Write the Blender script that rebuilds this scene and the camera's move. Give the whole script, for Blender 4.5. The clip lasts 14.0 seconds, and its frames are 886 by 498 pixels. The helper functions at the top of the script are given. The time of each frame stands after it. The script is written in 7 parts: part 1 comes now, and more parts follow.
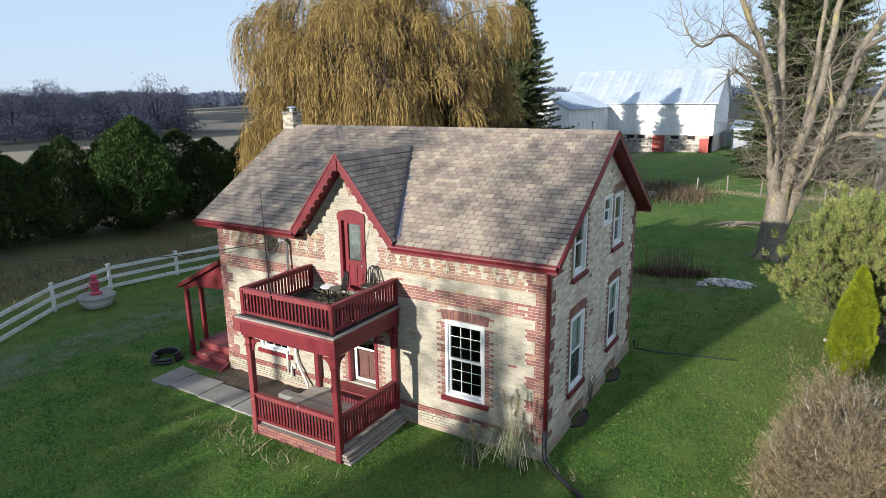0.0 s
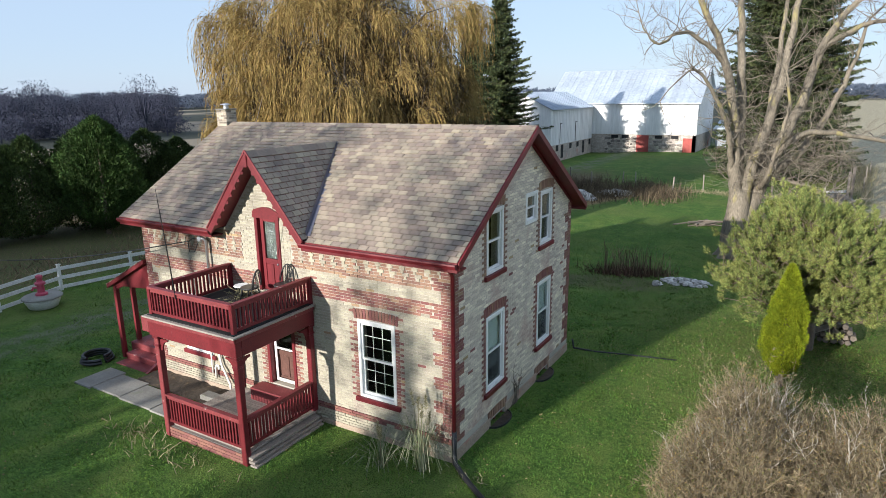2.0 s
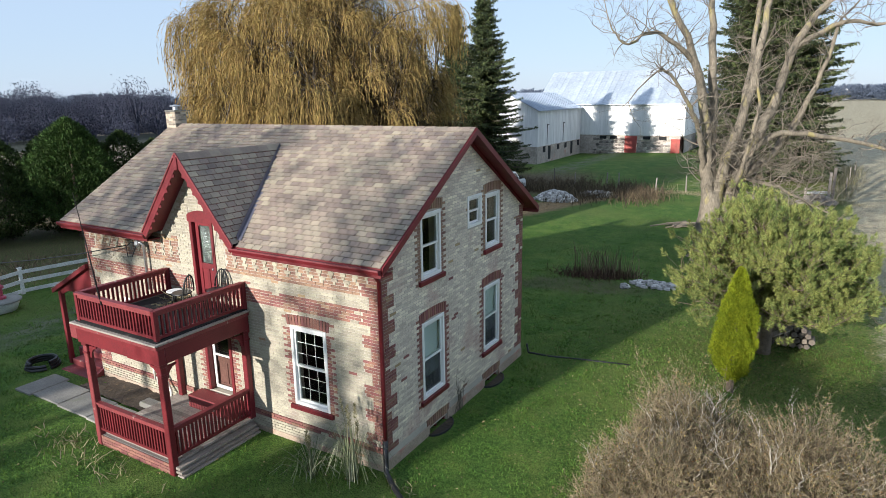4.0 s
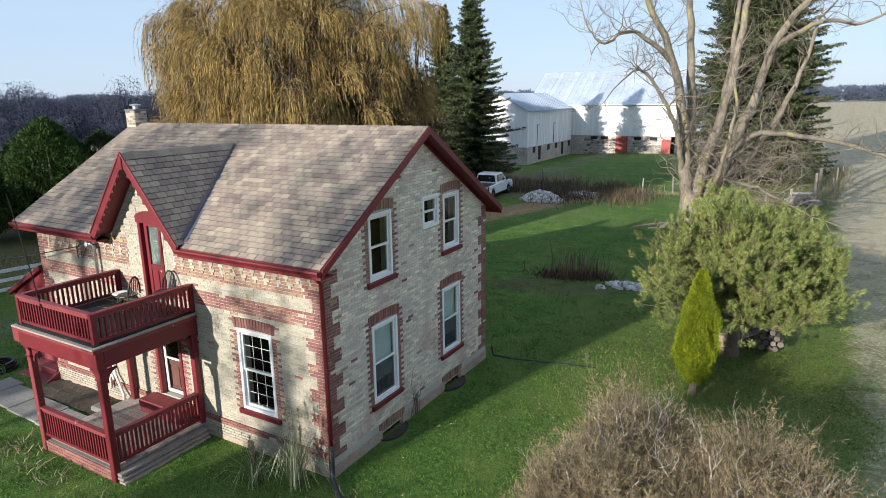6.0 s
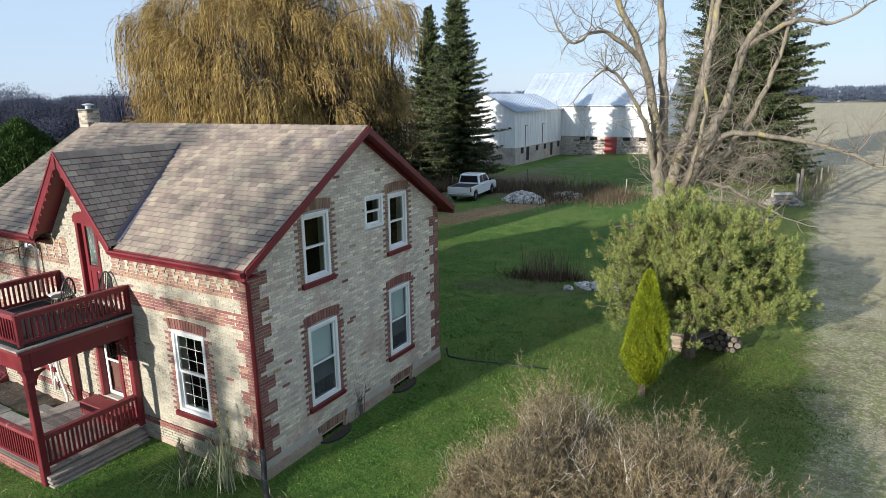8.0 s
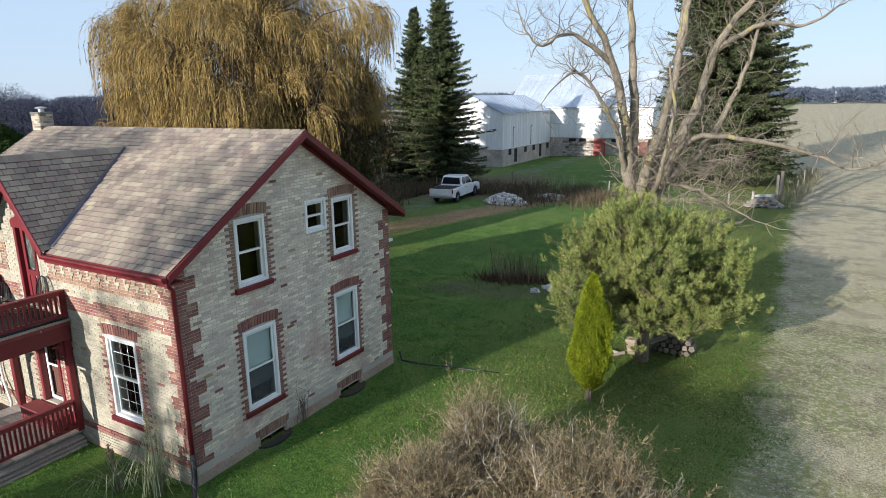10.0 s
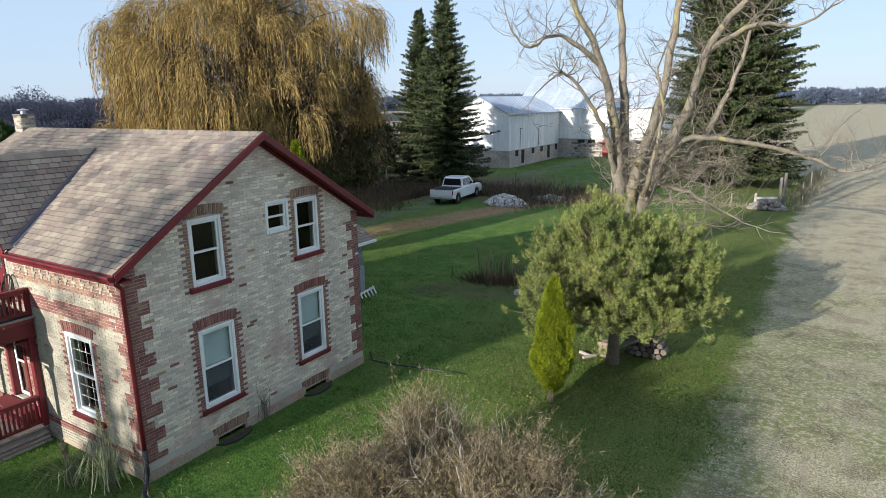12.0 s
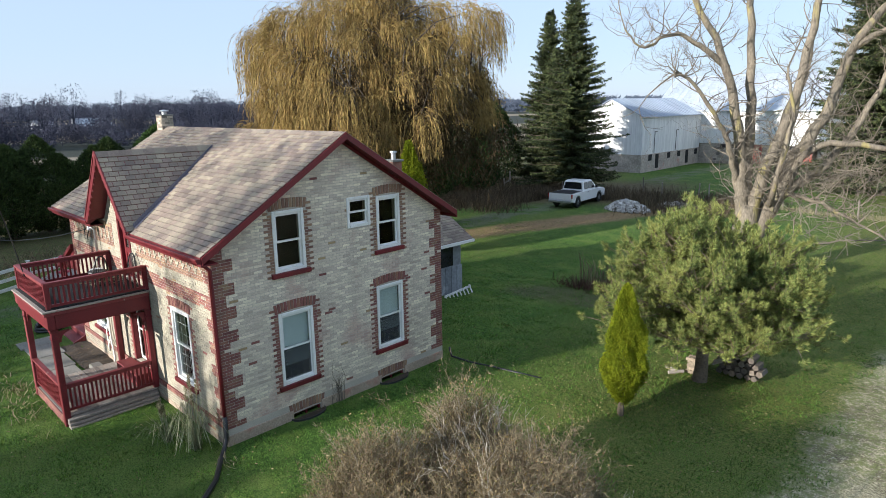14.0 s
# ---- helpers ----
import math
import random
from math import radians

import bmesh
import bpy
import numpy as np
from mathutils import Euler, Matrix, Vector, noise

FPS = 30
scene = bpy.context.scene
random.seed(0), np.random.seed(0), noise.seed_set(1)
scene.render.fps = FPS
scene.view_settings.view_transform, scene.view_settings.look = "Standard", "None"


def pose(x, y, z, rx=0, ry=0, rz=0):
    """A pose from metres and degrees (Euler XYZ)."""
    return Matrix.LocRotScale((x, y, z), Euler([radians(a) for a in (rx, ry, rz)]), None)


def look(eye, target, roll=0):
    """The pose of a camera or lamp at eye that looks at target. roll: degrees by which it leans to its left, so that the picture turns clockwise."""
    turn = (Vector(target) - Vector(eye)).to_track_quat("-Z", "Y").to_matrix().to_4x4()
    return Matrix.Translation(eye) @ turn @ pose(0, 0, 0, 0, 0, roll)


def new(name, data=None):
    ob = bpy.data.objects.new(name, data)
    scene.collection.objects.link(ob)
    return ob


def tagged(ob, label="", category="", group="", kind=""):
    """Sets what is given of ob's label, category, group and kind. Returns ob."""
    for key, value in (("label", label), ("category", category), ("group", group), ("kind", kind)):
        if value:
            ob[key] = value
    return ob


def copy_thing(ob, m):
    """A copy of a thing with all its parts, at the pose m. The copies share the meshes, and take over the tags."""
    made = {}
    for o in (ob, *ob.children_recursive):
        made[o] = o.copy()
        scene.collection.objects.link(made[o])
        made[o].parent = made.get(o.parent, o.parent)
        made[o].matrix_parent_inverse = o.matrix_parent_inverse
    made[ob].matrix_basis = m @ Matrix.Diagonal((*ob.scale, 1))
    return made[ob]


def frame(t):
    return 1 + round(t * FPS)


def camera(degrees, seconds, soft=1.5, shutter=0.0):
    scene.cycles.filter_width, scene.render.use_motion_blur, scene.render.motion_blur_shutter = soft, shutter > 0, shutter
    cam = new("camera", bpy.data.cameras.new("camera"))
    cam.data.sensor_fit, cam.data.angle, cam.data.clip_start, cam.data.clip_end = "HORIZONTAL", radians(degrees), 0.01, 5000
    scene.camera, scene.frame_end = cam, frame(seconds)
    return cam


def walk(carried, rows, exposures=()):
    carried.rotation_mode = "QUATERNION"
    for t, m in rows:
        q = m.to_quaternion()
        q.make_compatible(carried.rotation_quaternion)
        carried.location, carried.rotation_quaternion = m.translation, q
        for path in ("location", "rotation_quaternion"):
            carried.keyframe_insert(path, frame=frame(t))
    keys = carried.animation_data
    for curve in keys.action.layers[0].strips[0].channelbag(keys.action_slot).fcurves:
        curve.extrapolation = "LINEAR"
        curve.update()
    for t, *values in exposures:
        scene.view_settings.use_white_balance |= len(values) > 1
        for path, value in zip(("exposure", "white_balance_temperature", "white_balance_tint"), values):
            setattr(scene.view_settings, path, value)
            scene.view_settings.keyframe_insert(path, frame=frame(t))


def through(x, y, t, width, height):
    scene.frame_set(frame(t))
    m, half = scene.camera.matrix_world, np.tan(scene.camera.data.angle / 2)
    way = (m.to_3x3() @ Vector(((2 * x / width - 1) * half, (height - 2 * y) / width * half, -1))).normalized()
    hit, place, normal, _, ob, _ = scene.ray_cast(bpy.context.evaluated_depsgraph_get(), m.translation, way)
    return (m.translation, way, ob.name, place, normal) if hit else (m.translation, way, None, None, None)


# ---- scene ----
cam = camera(70.5, 14.0, soft=0.5)
METRES, EYE, TILT, LEAN, TURN = 9.8, 7.6, 0.0, 0.0, 31.0
START_X, START_Y = 4.34, -11.23
ROWS = [
    (0.0, 0.0, 0.0, 0.0, -0.18, -13.89, 0.73),
    (0.5, 0.0538, 0.0047, -0.0059, -0.24, -13.87, 0.75),
    (1.0, 0.1028, 0.0097, -0.0089, -0.29, -13.85, 0.77),
    (1.5, 0.1472, 0.0168, -0.0132, -0.36, -13.82, 0.79),
    (2.0, 0.1897, 0.0243, -0.0166, -0.4, -13.79, 0.81),
    (2.5, 0.23, 0.0318, -0.018, -0.45, -13.77, 0.82),
    (3.0, 0.2667, 0.0399, -0.0181, -0.49, -13.75, 0.85),
    (3.5, 0.2994, 0.0464, -0.0178, -0.53, -13.73, 0.87),
    (6.0, 0.4303, 0.0776, -0.0249, -0.74, -13.65, 0.85),
    (6.5, 0.4607, 0.0814, -0.0262, -0.77, -13.63, 0.85),
    (7.0, 0.4937, 0.0842, -0.0276, -0.79, -13.62, 0.86),
    (7.5, 0.5267, 0.0863, -0.0293, -0.82, -13.6, 0.86),
    (8.0, 0.5611, 0.0882, -0.0312, -0.85, -13.56, 0.86),
    (10.5, 0.7283, 0.0902, -0.025, -0.96, -13.47, 0.84),
    (11.0, 0.7614, 0.0895, -0.0249, -0.96, -13.45, 0.85),
    (11.5, 0.797, 0.0869, -0.0246, -0.84, -13.44, 0.86),
    (12.0, 0.8336, 0.0824, -0.0252, 0.7, -13.38, 0.88),
    (12.5, 0.8724, 0.0781, -0.0265, 3.09, -13.3, 0.9),
    (13.0, 0.9112, 0.075, -0.0276, 6.13, -13.2, 0.93),
    (13.5, 0.9508, 0.0744, -0.0283, 9.75, -13.1, 0.92),
    (14.0, 0.9897, 0.0757, -0.0277, 13.36, -13.0, 0.89),
]
walk(cam, [(t, pose(START_X, START_Y, EYE, TILT, LEAN, TURN) @ pose(METRES * x, METRES * y, METRES * z, 90 + pitch, roll, yaw)) for t, x, y, z, yaw, pitch, roll in ROWS],
     exposures=((0.0, 1.15), (12.5, 1.15), (14.0, 1.27)))

# ---- world, sun and exposure ----
SUN_WAY = Vector((0.235, 1.0, -0.28)).normalized()
world = bpy.data.worlds.new("sky")
scene.world = world
world.use_nodes = True
wn = world.node_tree
sky = wn.nodes.new("ShaderNodeTexSky")
sky.sky_type, sky.sun_disc = "NISHITA", False
sky.sun_elevation = math.asin(-SUN_WAY.z)
sky.sun_rotation = math.atan2(-SUN_WAY.x, -SUN_WAY.y)
sky.air_density, sky.dust_density, sky.ozone_density = 1.0, 0.3, 3.0
wn.nodes["Background"].inputs[1].default_value = 0.118
veil = wn.nodes.new("ShaderNodeMix")  # even autumn haze over the clear sky
veil.data_type = "RGBA"
veil.inputs[0].default_value = 0.86
veil.inputs[7].default_value = (2.12, 2.68, 3.55, 1)
wn.links.new(sky.outputs[0], veil.inputs[6])
wn.links.new(veil.outputs[2], wn.nodes["Background"].inputs[0])
sun = new("sun", bpy.data.lights.new("sun", "SUN"))
sun.data.energy, sun.data.angle, sun.data.color = 3.6, radians(0.6), (1.0, 0.953, 0.885)
sun.matrix_world = look((0, 0, 60), Vector((0, 0, 60)) + SUN_WAY)


# ---- mesh helpers ----
class Geo:
    """Collects corners and faces for one mesh."""

    def __init__(self):
        self.v, self.f = [], []

    def add(self, pts, faces):
        n = len(self.v)
        self.v.extend([tuple(p) for p in pts])
        self.f.extend([tuple(n + i for i in q) for q in faces])
        return self

    def box(self, x0, x1, y0, y1, z0, z1, m=None):
        p = [Vector((x, y, z)) for z in (z0, z1) for y in (y0, y1) for x in (x0, x1)]
        if m is not None:
            p = [m @ q for q in p]
        return self.add(p, [(0, 2, 3, 1), (4, 5, 7, 6), (0, 1, 5, 4), (2, 6, 7, 3), (0, 4, 6, 2), (1, 3, 7, 5)])

    def beam(self, a, b, w, h):
        """A square bar from a to b."""
        a, b = Vector(a), Vector(b)
        d = b - a
        m = Matrix.Translation(a) @ d.to_track_quat("Y", "Z").to_matrix().to_4x4()
        return self.box(-w / 2, w / 2, 0, d.length, -h / 2, h / 2, m)

    def prism(self, pts, way):
        """A flat outline pushed along way."""
        n, way = len(pts), Vector(way)
        p = [Vector(q) for q in pts]
        p += [q + way for q in p]
        faces = [tuple(range(n))[::-1], tuple(range(n, 2 * n))] + [(i, (i + 1) % n, n + (i + 1) % n, n + i) for i in range(n)]
        return self.add(p, faces)

    def tube(self, pts, radii, n=6, cap=True):
        pts = [Vector(p) for p in pts]
        ring, side = [], None
        for i, p in enumerate(pts):
            d = (pts[min(i + 1, len(pts) - 1)] - pts[max(i - 1, 0)]).normalized()
            if side is None:
                side = d.orthogonal().normalized()
            side = (side - d * side.dot(d))
            side = side.normalized() if side.length > 1e-5 else d.orthogonal().normalized()
            up = d.cross(side)
            r = radii[i] if hasattr(radii, "__len__") else radii
            ring += [p + (side * math.cos(2 * math.pi * k / n) + up * math.sin(2 * math.pi * k / n)) * r for k in range(n)]
        faces = [(i * n + k, i * n + (k + 1) % n, (i + 1) * n + (k + 1) % n, (i + 1) * n + k) for i in range(len(pts) - 1) for k in range(n)]
        if cap:
            m = (len(pts) - 1) * n
            faces += [tuple(range(n))[::-1], tuple(range(m, m + n))]
        return self.add(ring, faces)

    def lathe(self, c, profile, n=16):
        """Rings of (radius, height) round the upright axis through c."""
        p = [(c[0] + r * math.cos(2 * math.pi * k / n), c[1] + r * math.sin(2 * math.pi * k / n), c[2] + z) for r, z in profile for k in range(n)]
        m = (len(profile) - 1) * n
        faces = [(i * n + k, i * n + (k + 1) % n, (i + 1) * n + (k + 1) % n, (i + 1) * n + k) for i in range(len(profile) - 1) for k in range(n)]
        return self.add(p, faces + [tuple(range(n))[::-1], tuple(range(m, m + n))])

    def blob(self, c, r, rng, rough=0.25):
        """An uneven stone."""
        c = Vector(c)
        a, p, faces = 7, [], []
        for i in range(1, 4):
            for k in range(a):
                th, ph = math.pi * i / 4, 2 * math.pi * (k + 0.5 * i) / a
                q = Vector((math.sin(th) * math.cos(ph) * r[0], math.sin(th) * math.sin(ph) * r[1], math.cos(th) * r[2]))
                p.append(c + q * (1 + rng.uniform(-rough, rough)))
        p += [c + Vector((0, 0, r[2])), c - Vector((0, 0, r[2]))]
        for k in range(a):
            k2 = (k + 1) % a
            faces += [(3 * a, k, k2), (3 * a + 1, 2 * a + k2, 2 * a + k)]
            faces += [(i * a + k, (i + 1) * a + k, (i + 1) * a + k2, i * a + k2) for i in range(2)]
        return self.add(p, faces)

    def leaf(self, p, d, side, length, width):
        """A small pointed blade."""
        a = p + d * (length * 0.45)
        return self.add([p, a + side * width, p + d * length, a - side * width], [(0, 1, 2, 3)])

    def spikes(self, base, way, side, length, width):
        """Many small pointed blades at once, from arrays of places and directions."""
        n, k = len(self.v), len(base)
        length, width = np.broadcast_to(length, k)[:, None], np.broadcast_to(width, k)[:, None]
        low = base + way * length * 0.3
        pts = np.stack([low - side * width, low + side * width, base + way * length], 1).reshape(-1, 3)
        self.v.extend(pts.tolist())
        self.f.extend((n + 3 * np.arange(k)[:, None] + np.arange(3)).tolist())
        return self

    def mesh(self, name, material, smooth=False):
        me = bpy.data.meshes.new(name)
        me.from_pydata(self.v, [], self.f)
        me.materials.append(material)
        if smooth:
            me.polygons.foreach_set("use_smooth", [True] * len(me.polygons))
        return me


def part(name, geo, material, parent=None, label="", bevel=0.0, smooth=False):
    """Links a Geo, or a mesh that is made already, as one object under a thing or a part."""
    ob = new(name, geo if isinstance(geo, bpy.types.Mesh) else geo.mesh(name, material, smooth))
    if parent is not None:
        ob.parent = parent
        ob.matrix_parent_inverse = parent.matrix_basis.inverted() if parent.type == "EMPTY" else Matrix()
    if bevel:
        b = ob.modifiers.new("bevel", "BEVEL")
        b.width, b.segments, b.limit_method = bevel, 1, "ANGLE"
    if label:
        tagged(ob, label)
    return ob


def thing(name, at, label, category, group="", kind=""):
    ob = new(name)
    ob.matrix_basis = Matrix.Translation(at)
    return tagged(ob, label, category, group, kind)


def setting(name, geo, material, label="", smooth=False):
    return tagged(part(name, geo, material, None, label, smooth=smooth), kind="structure")


def units(a):
    return a / np.maximum(np.linalg.norm(a, axis=1, keepdims=True), 1e-6)


def smooth01(t):
    t = min(1.0, max(0.0, t))
    return t * t * (3 - 2 * t)


def gz(x, y):
    """The ground's height."""
    a = 0.5 * smooth01((y - 7) / 13) * (1 - 0.75 * smooth01((y - 44) / 14))
    b = 0.45 * smooth01((-x - 11) / 9)
    return -max(a, b) - 0.3 * min(a, b) + 0.05 * noise.noise((x * 0.11, y * 0.11, 3.0)) * smooth01((abs(x + 4) + abs(y - 3) - 12) / 8)


# ---- materials ----
def srgb(r, g, b):
    return tuple(((c / 255 + 0.055) / 1.055) ** 2.4 if c > 10 else c / 255 / 12.92 for c in (r, g, b))


def mat(name, col, col2=None, rough=0.8, fine=40.0, coarse=3.0, var=0.25, vary=0.0, bump=0.3, bump_m=0.004, metal=0.0, stain=None, stain_at=0.6, stain_scale=1.5,
        stretch=(1, 1, 1), hue=0.0, through=0.0):
    """A surface: two base colours mixed by coarse and fine noise; vary: how much single pieces differ; stain: a colour in patches."""
    m = bpy.data.materials.new(name)
    m.use_nodes = True
    nt = m.node_tree
    N, L = nt.nodes.new, nt.links.new
    p = nt.nodes["Principled BSDF"]
    col2 = col2 or tuple(c * 0.7 for c in col)
    geo = N("ShaderNodeNewGeometry")
    mp = N("ShaderNodeMapping")
    mp.inputs["Scale"].default_value = stretch
    L(geo.outputs["Position"], mp.inputs["Vector"])

    def noise_at(scale, detail):
        n = N("ShaderNodeTexNoise")
        n.inputs["Scale"].default_value, n.inputs["Detail"].default_value = scale, detail
        L(mp.outputs[0], n.inputs["Vector"])
        return n.outputs["Fac"]

    def maths(op, a, b=None):
        n = N("ShaderNodeMath")
        n.operation = op
        for i, v in enumerate((a, b)):
            if v is None:
                continue
            if isinstance(v, (int, float)):
                n.inputs[i].default_value = v
            else:
                L(v, n.inputs[i])
        return n.outputs[0]

    def mix(f, a, b, mode="MIX"):
        n = N("ShaderNodeMix")
        n.data_type, n.blend_type = "RGBA", mode
        for i, v in ((0, f), (6, a), (7, b)):
            if isinstance(v, (int, float)):
                n.inputs[i].default_value = v
            elif isinstance(v, tuple):
                n.inputs[i].default_value = (*v, 1)
            else:
                L(v, n.inputs[i])
        return n.outputs[2]

    nf, nc = noise_at(fine, 4), noise_at(coarse, 3)
    f = maths("ADD", maths("MULTIPLY", maths("SUBTRACT", nc, 0.5), 1.6), maths("MULTIPLY", maths("SUBTRACT", nf, 0.5), 1.2))
    f = maths("ADD", f, 0.5)
    if vary:
        oi = N("ShaderNodeObjectInfo")
        r = maths("FRACT", maths("ADD", oi.outputs["Random"], geo.outputs["Random Per Island"]))
        f = maths("ADD", f, maths("MULTIPLY", maths("SUBTRACT", r, 0.5), 2 * vary))
        r2 = maths("FRACT", maths("MULTIPLY", r, 7.31))
    fc = N("ShaderNodeClamp")
    L(f, fc.inputs[0])
    c = mix(fc.outputs[0], col2, col)
    if stain:
        ns = noise_at(stain_scale, 5)
        mr = N("ShaderNodeMapRange")
        mr.inputs[1].default_value, mr.inputs[2].default_value = stain_at, stain_at + 0.12
        L(ns, mr.inputs[0])
        c = mix(mr.outputs[0], c, stain)
    v = maths("ADD", maths("MULTIPLY", maths("SUBTRACT", nf, 0.5), 2 * var), 1.0)
    if vary:
        v = maths("ADD", v, maths("MULTIPLY", maths("SUBTRACT", r2, 0.5), vary))
    hs = N("ShaderNodeHueSaturation")
    L(c, hs.inputs["Color"])
    L(v, hs.inputs["Value"])
    if vary and hue:
        L(maths("ADD", maths("MULTIPLY", maths("SUBTRACT", r2, 0.5), hue), 0.5), hs.inputs["Hue"])
    L(hs.outputs[0], p.inputs["Base Color"])
    p.inputs["Roughness"].default_value, p.inputs["Metallic"].default_value = rough, metal
    if not bump and rough >= 0.5:  # leaves, needles and twigs
        p.inputs["Specular IOR Level"].default_value = 0.08
    if bump:
        b = N("ShaderNodeBump")
        b.inputs["Strength"].default_value, b.inputs["Distance"].default_value = bump, bump_m
        L(nf, b.inputs["Height"])
        L(b.outputs[0], p.inputs["Normal"])
    if through:
        tr = N("ShaderNodeBsdfTranslucent")
        L(hs.outputs[0], tr.inputs["Color"])
        ms = N("ShaderNodeMixShader")
        ms.inputs[0].default_value = through
        L(p.outputs[0], ms.inputs[1])
        L(tr.outputs[0], ms.inputs[2])
        L(ms.outputs[0], nt.nodes["Material Output"].inputs[0])
    return m


def glass_mat():
    m = bpy.data.materials.new("window_glass")
    m.use_nodes = True
    p = m.node_tree.nodes["Principled BSDF"]
    p.inputs["Base Color"].default_value = (0.75, 0.82, 0.8, 1)
    p.inputs["Roughness"].default_value = 0.02
    p.inputs["Transmission Weight"].default_value = 1.0
    p.inputs["IOR"].default_value = 1.25
    return m


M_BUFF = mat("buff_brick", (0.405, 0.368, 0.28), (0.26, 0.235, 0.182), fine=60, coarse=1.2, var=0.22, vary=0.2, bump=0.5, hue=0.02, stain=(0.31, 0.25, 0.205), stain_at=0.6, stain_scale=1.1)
# same buff brick for the gable, colour lightened to offset the shade there
M_BUFF_SIDE = mat("shade_lifted_weathered_brick", (0.74, 0.645, 0.515), (0.47, 0.4, 0.325), fine=60, coarse=1.0, var=0.26, vary=0.33, bump=0.5, hue=0.03, stain=(0.49, 0.355, 0.295), stain_at=0.55, stain_scale=0.9)
M_RED = mat("red_brick", (0.27, 0.112, 0.09), (0.17, 0.07, 0.058), fine=60, coarse=2, var=0.3, vary=0.28, bump=0.5, hue=0.03, stain=(0.36, 0.24, 0.19), stain_at=0.69, stain_scale=2.6)
M_TAN = mat("tan_brick", (0.39, 0.275, 0.155), (0.27, 0.18, 0.105), fine=60, coarse=2, var=0.25, vary=0.25, bump=0.5, hue=0.03)
M_RUST = mat("rust_brick", (0.30, 0.18, 0.12), (0.19, 0.105, 0.075), fine=60, coarse=2, var=0.3, vary=0.35, bump=0.5, hue=0.03)
M_MORTAR = mat("mortar", (0.48, 0.44, 0.37), (0.35, 0.315, 0.27), fine=80, coarse=1.5, var=0.2, bump=0.4)
M_FOUND = mat("parged_foundation", (0.42, 0.34, 0.26), (0.27, 0.2, 0.15), fine=25, coarse=1.2, var=0.3, bump=0.6, bump_m=0.01, stain=(0.36, 0.2, 0.15), stain_at=0.56)
M_SHINGLE = mat("asphalt_shingle", (0.335, 0.268, 0.205), (0.185, 0.15, 0.122), fine=90, coarse=1.5, var=0.35, vary=0.3, rough=0.9, bump=0.8, bump_m=0.006, hue=0.04, stain=(0.15, 0.125, 0.12), stain_at=0.62, stain_scale=1.3)
M_FELT = mat("roofing_felt", (0.06, 0.052, 0.05), (0.04, 0.036, 0.035), fine=30, bump=0.2)
M_VALLEY = mat("valley_flashing", (0.16, 0.15, 0.19), (0.1, 0.1, 0.13), fine=30, rough=0.5, metal=0.4, bump=0.1)
M_PAINT = mat("barn_red_paint", (0.165, 0.013, 0.019), (0.098, 0.008, 0.012), fine=35, coarse=2, var=0.25, rough=0.5, bump=0.25, vary=0.2, stain=(0.28, 0.15, 0.14), stain_at=0.74, stain_scale=5)
M_PAINT_WORN = mat("worn_red_paint", (0.22, 0.035, 0.038), (0.14, 0.02, 0.024), fine=30, coarse=3, var=0.3, rough=0.6, bump=0.4, stain=(0.42, 0.36, 0.32), stain_at=0.66, stain_scale=7)
M_WHITE = mat("white_paint", (0.80, 0.80, 0.78), (0.68, 0.68, 0.66), fine=30, coarse=2, var=0.06, rough=0.45, bump=0.05)
M_FENCE = mat("fence_white_paint", (0.78, 0.78, 0.76), (0.5, 0.5, 0.48), fine=20, coarse=2, var=0.15, rough=0.6, bump=0.2)
M_GLASS = glass_mat()
M_SCREEN = mat("insect_screen_mesh", (0.05, 0.055, 0.06), (0.03, 0.033, 0.036), fine=40, var=0.1, rough=0.8, bump=0.02)
M_SCREEN.node_tree.nodes["Principled BSDF"].inputs["Alpha"].default_value = 0.45
M_BLIND = mat("roller_blind", (0.72, 0.76, 0.74), (0.62, 0.66, 0.65), fine=12, coarse=3, var=0.05, rough=0.8, bump=0.05)
# near-black base colour that holds the shade of rooms and openings
M_DARK = mat("painted_interior_shade", (0.02, 0.02, 0.021), (0.012, 0.012, 0.013), fine=6, coarse=1.5, rough=0.9)
M_WOOD = mat("weathered_wood", (0.33, 0.29, 0.25), (0.19, 0.16, 0.14), fine=30, coarse=2, var=0.3, vary=0.5, bump=0.5, stretch=(1, 1, 1), stain=(0.26, 0.07, 0.06), stain_at=0.66, stain_scale=4)
M_CONC = mat("concrete_slab", (0.25, 0.24, 0.215), (0.15, 0.145, 0.13), fine=35, coarse=1.5, var=0.25, vary=0.3, bump=0.4, stain=(0.15, 0.16, 0.1), stain_at=0.62, stain_scale=2)
M_METAL = mat("galvanised_metal", (0.55, 0.56, 0.58), (0.4, 0.41, 0.43), fine=25, rough=0.4, metal=0.8, bump=0.1)
M_PVC = mat("white_plastic", (0.75, 0.74, 0.7), (0.62, 0.6, 0.56), fine=20, var=0.1, rough=0.4, bump=0.05)
M_BLACK = mat("black_plastic", (0.018, 0.018, 0.02), (0.01, 0.01, 0.012), fine=20, var=0.3, rough=0.45, bump=0.1)
M_ROLL = mat("rolled_roofing", (0.013, 0.013, 0.014), (0.008, 0.008, 0.009), fine=30, coarse=2, var=0.4, rough=1.0, bump=0.4, stain=(0.06, 0.06, 0.05), stain_at=0.64, stain_scale=3)
M_CHAIR = mat("chair_enamel", (0.03, 0.03, 0.03), (0.015, 0.015, 0.015), fine=20, rough=0.35, bump=0.05)
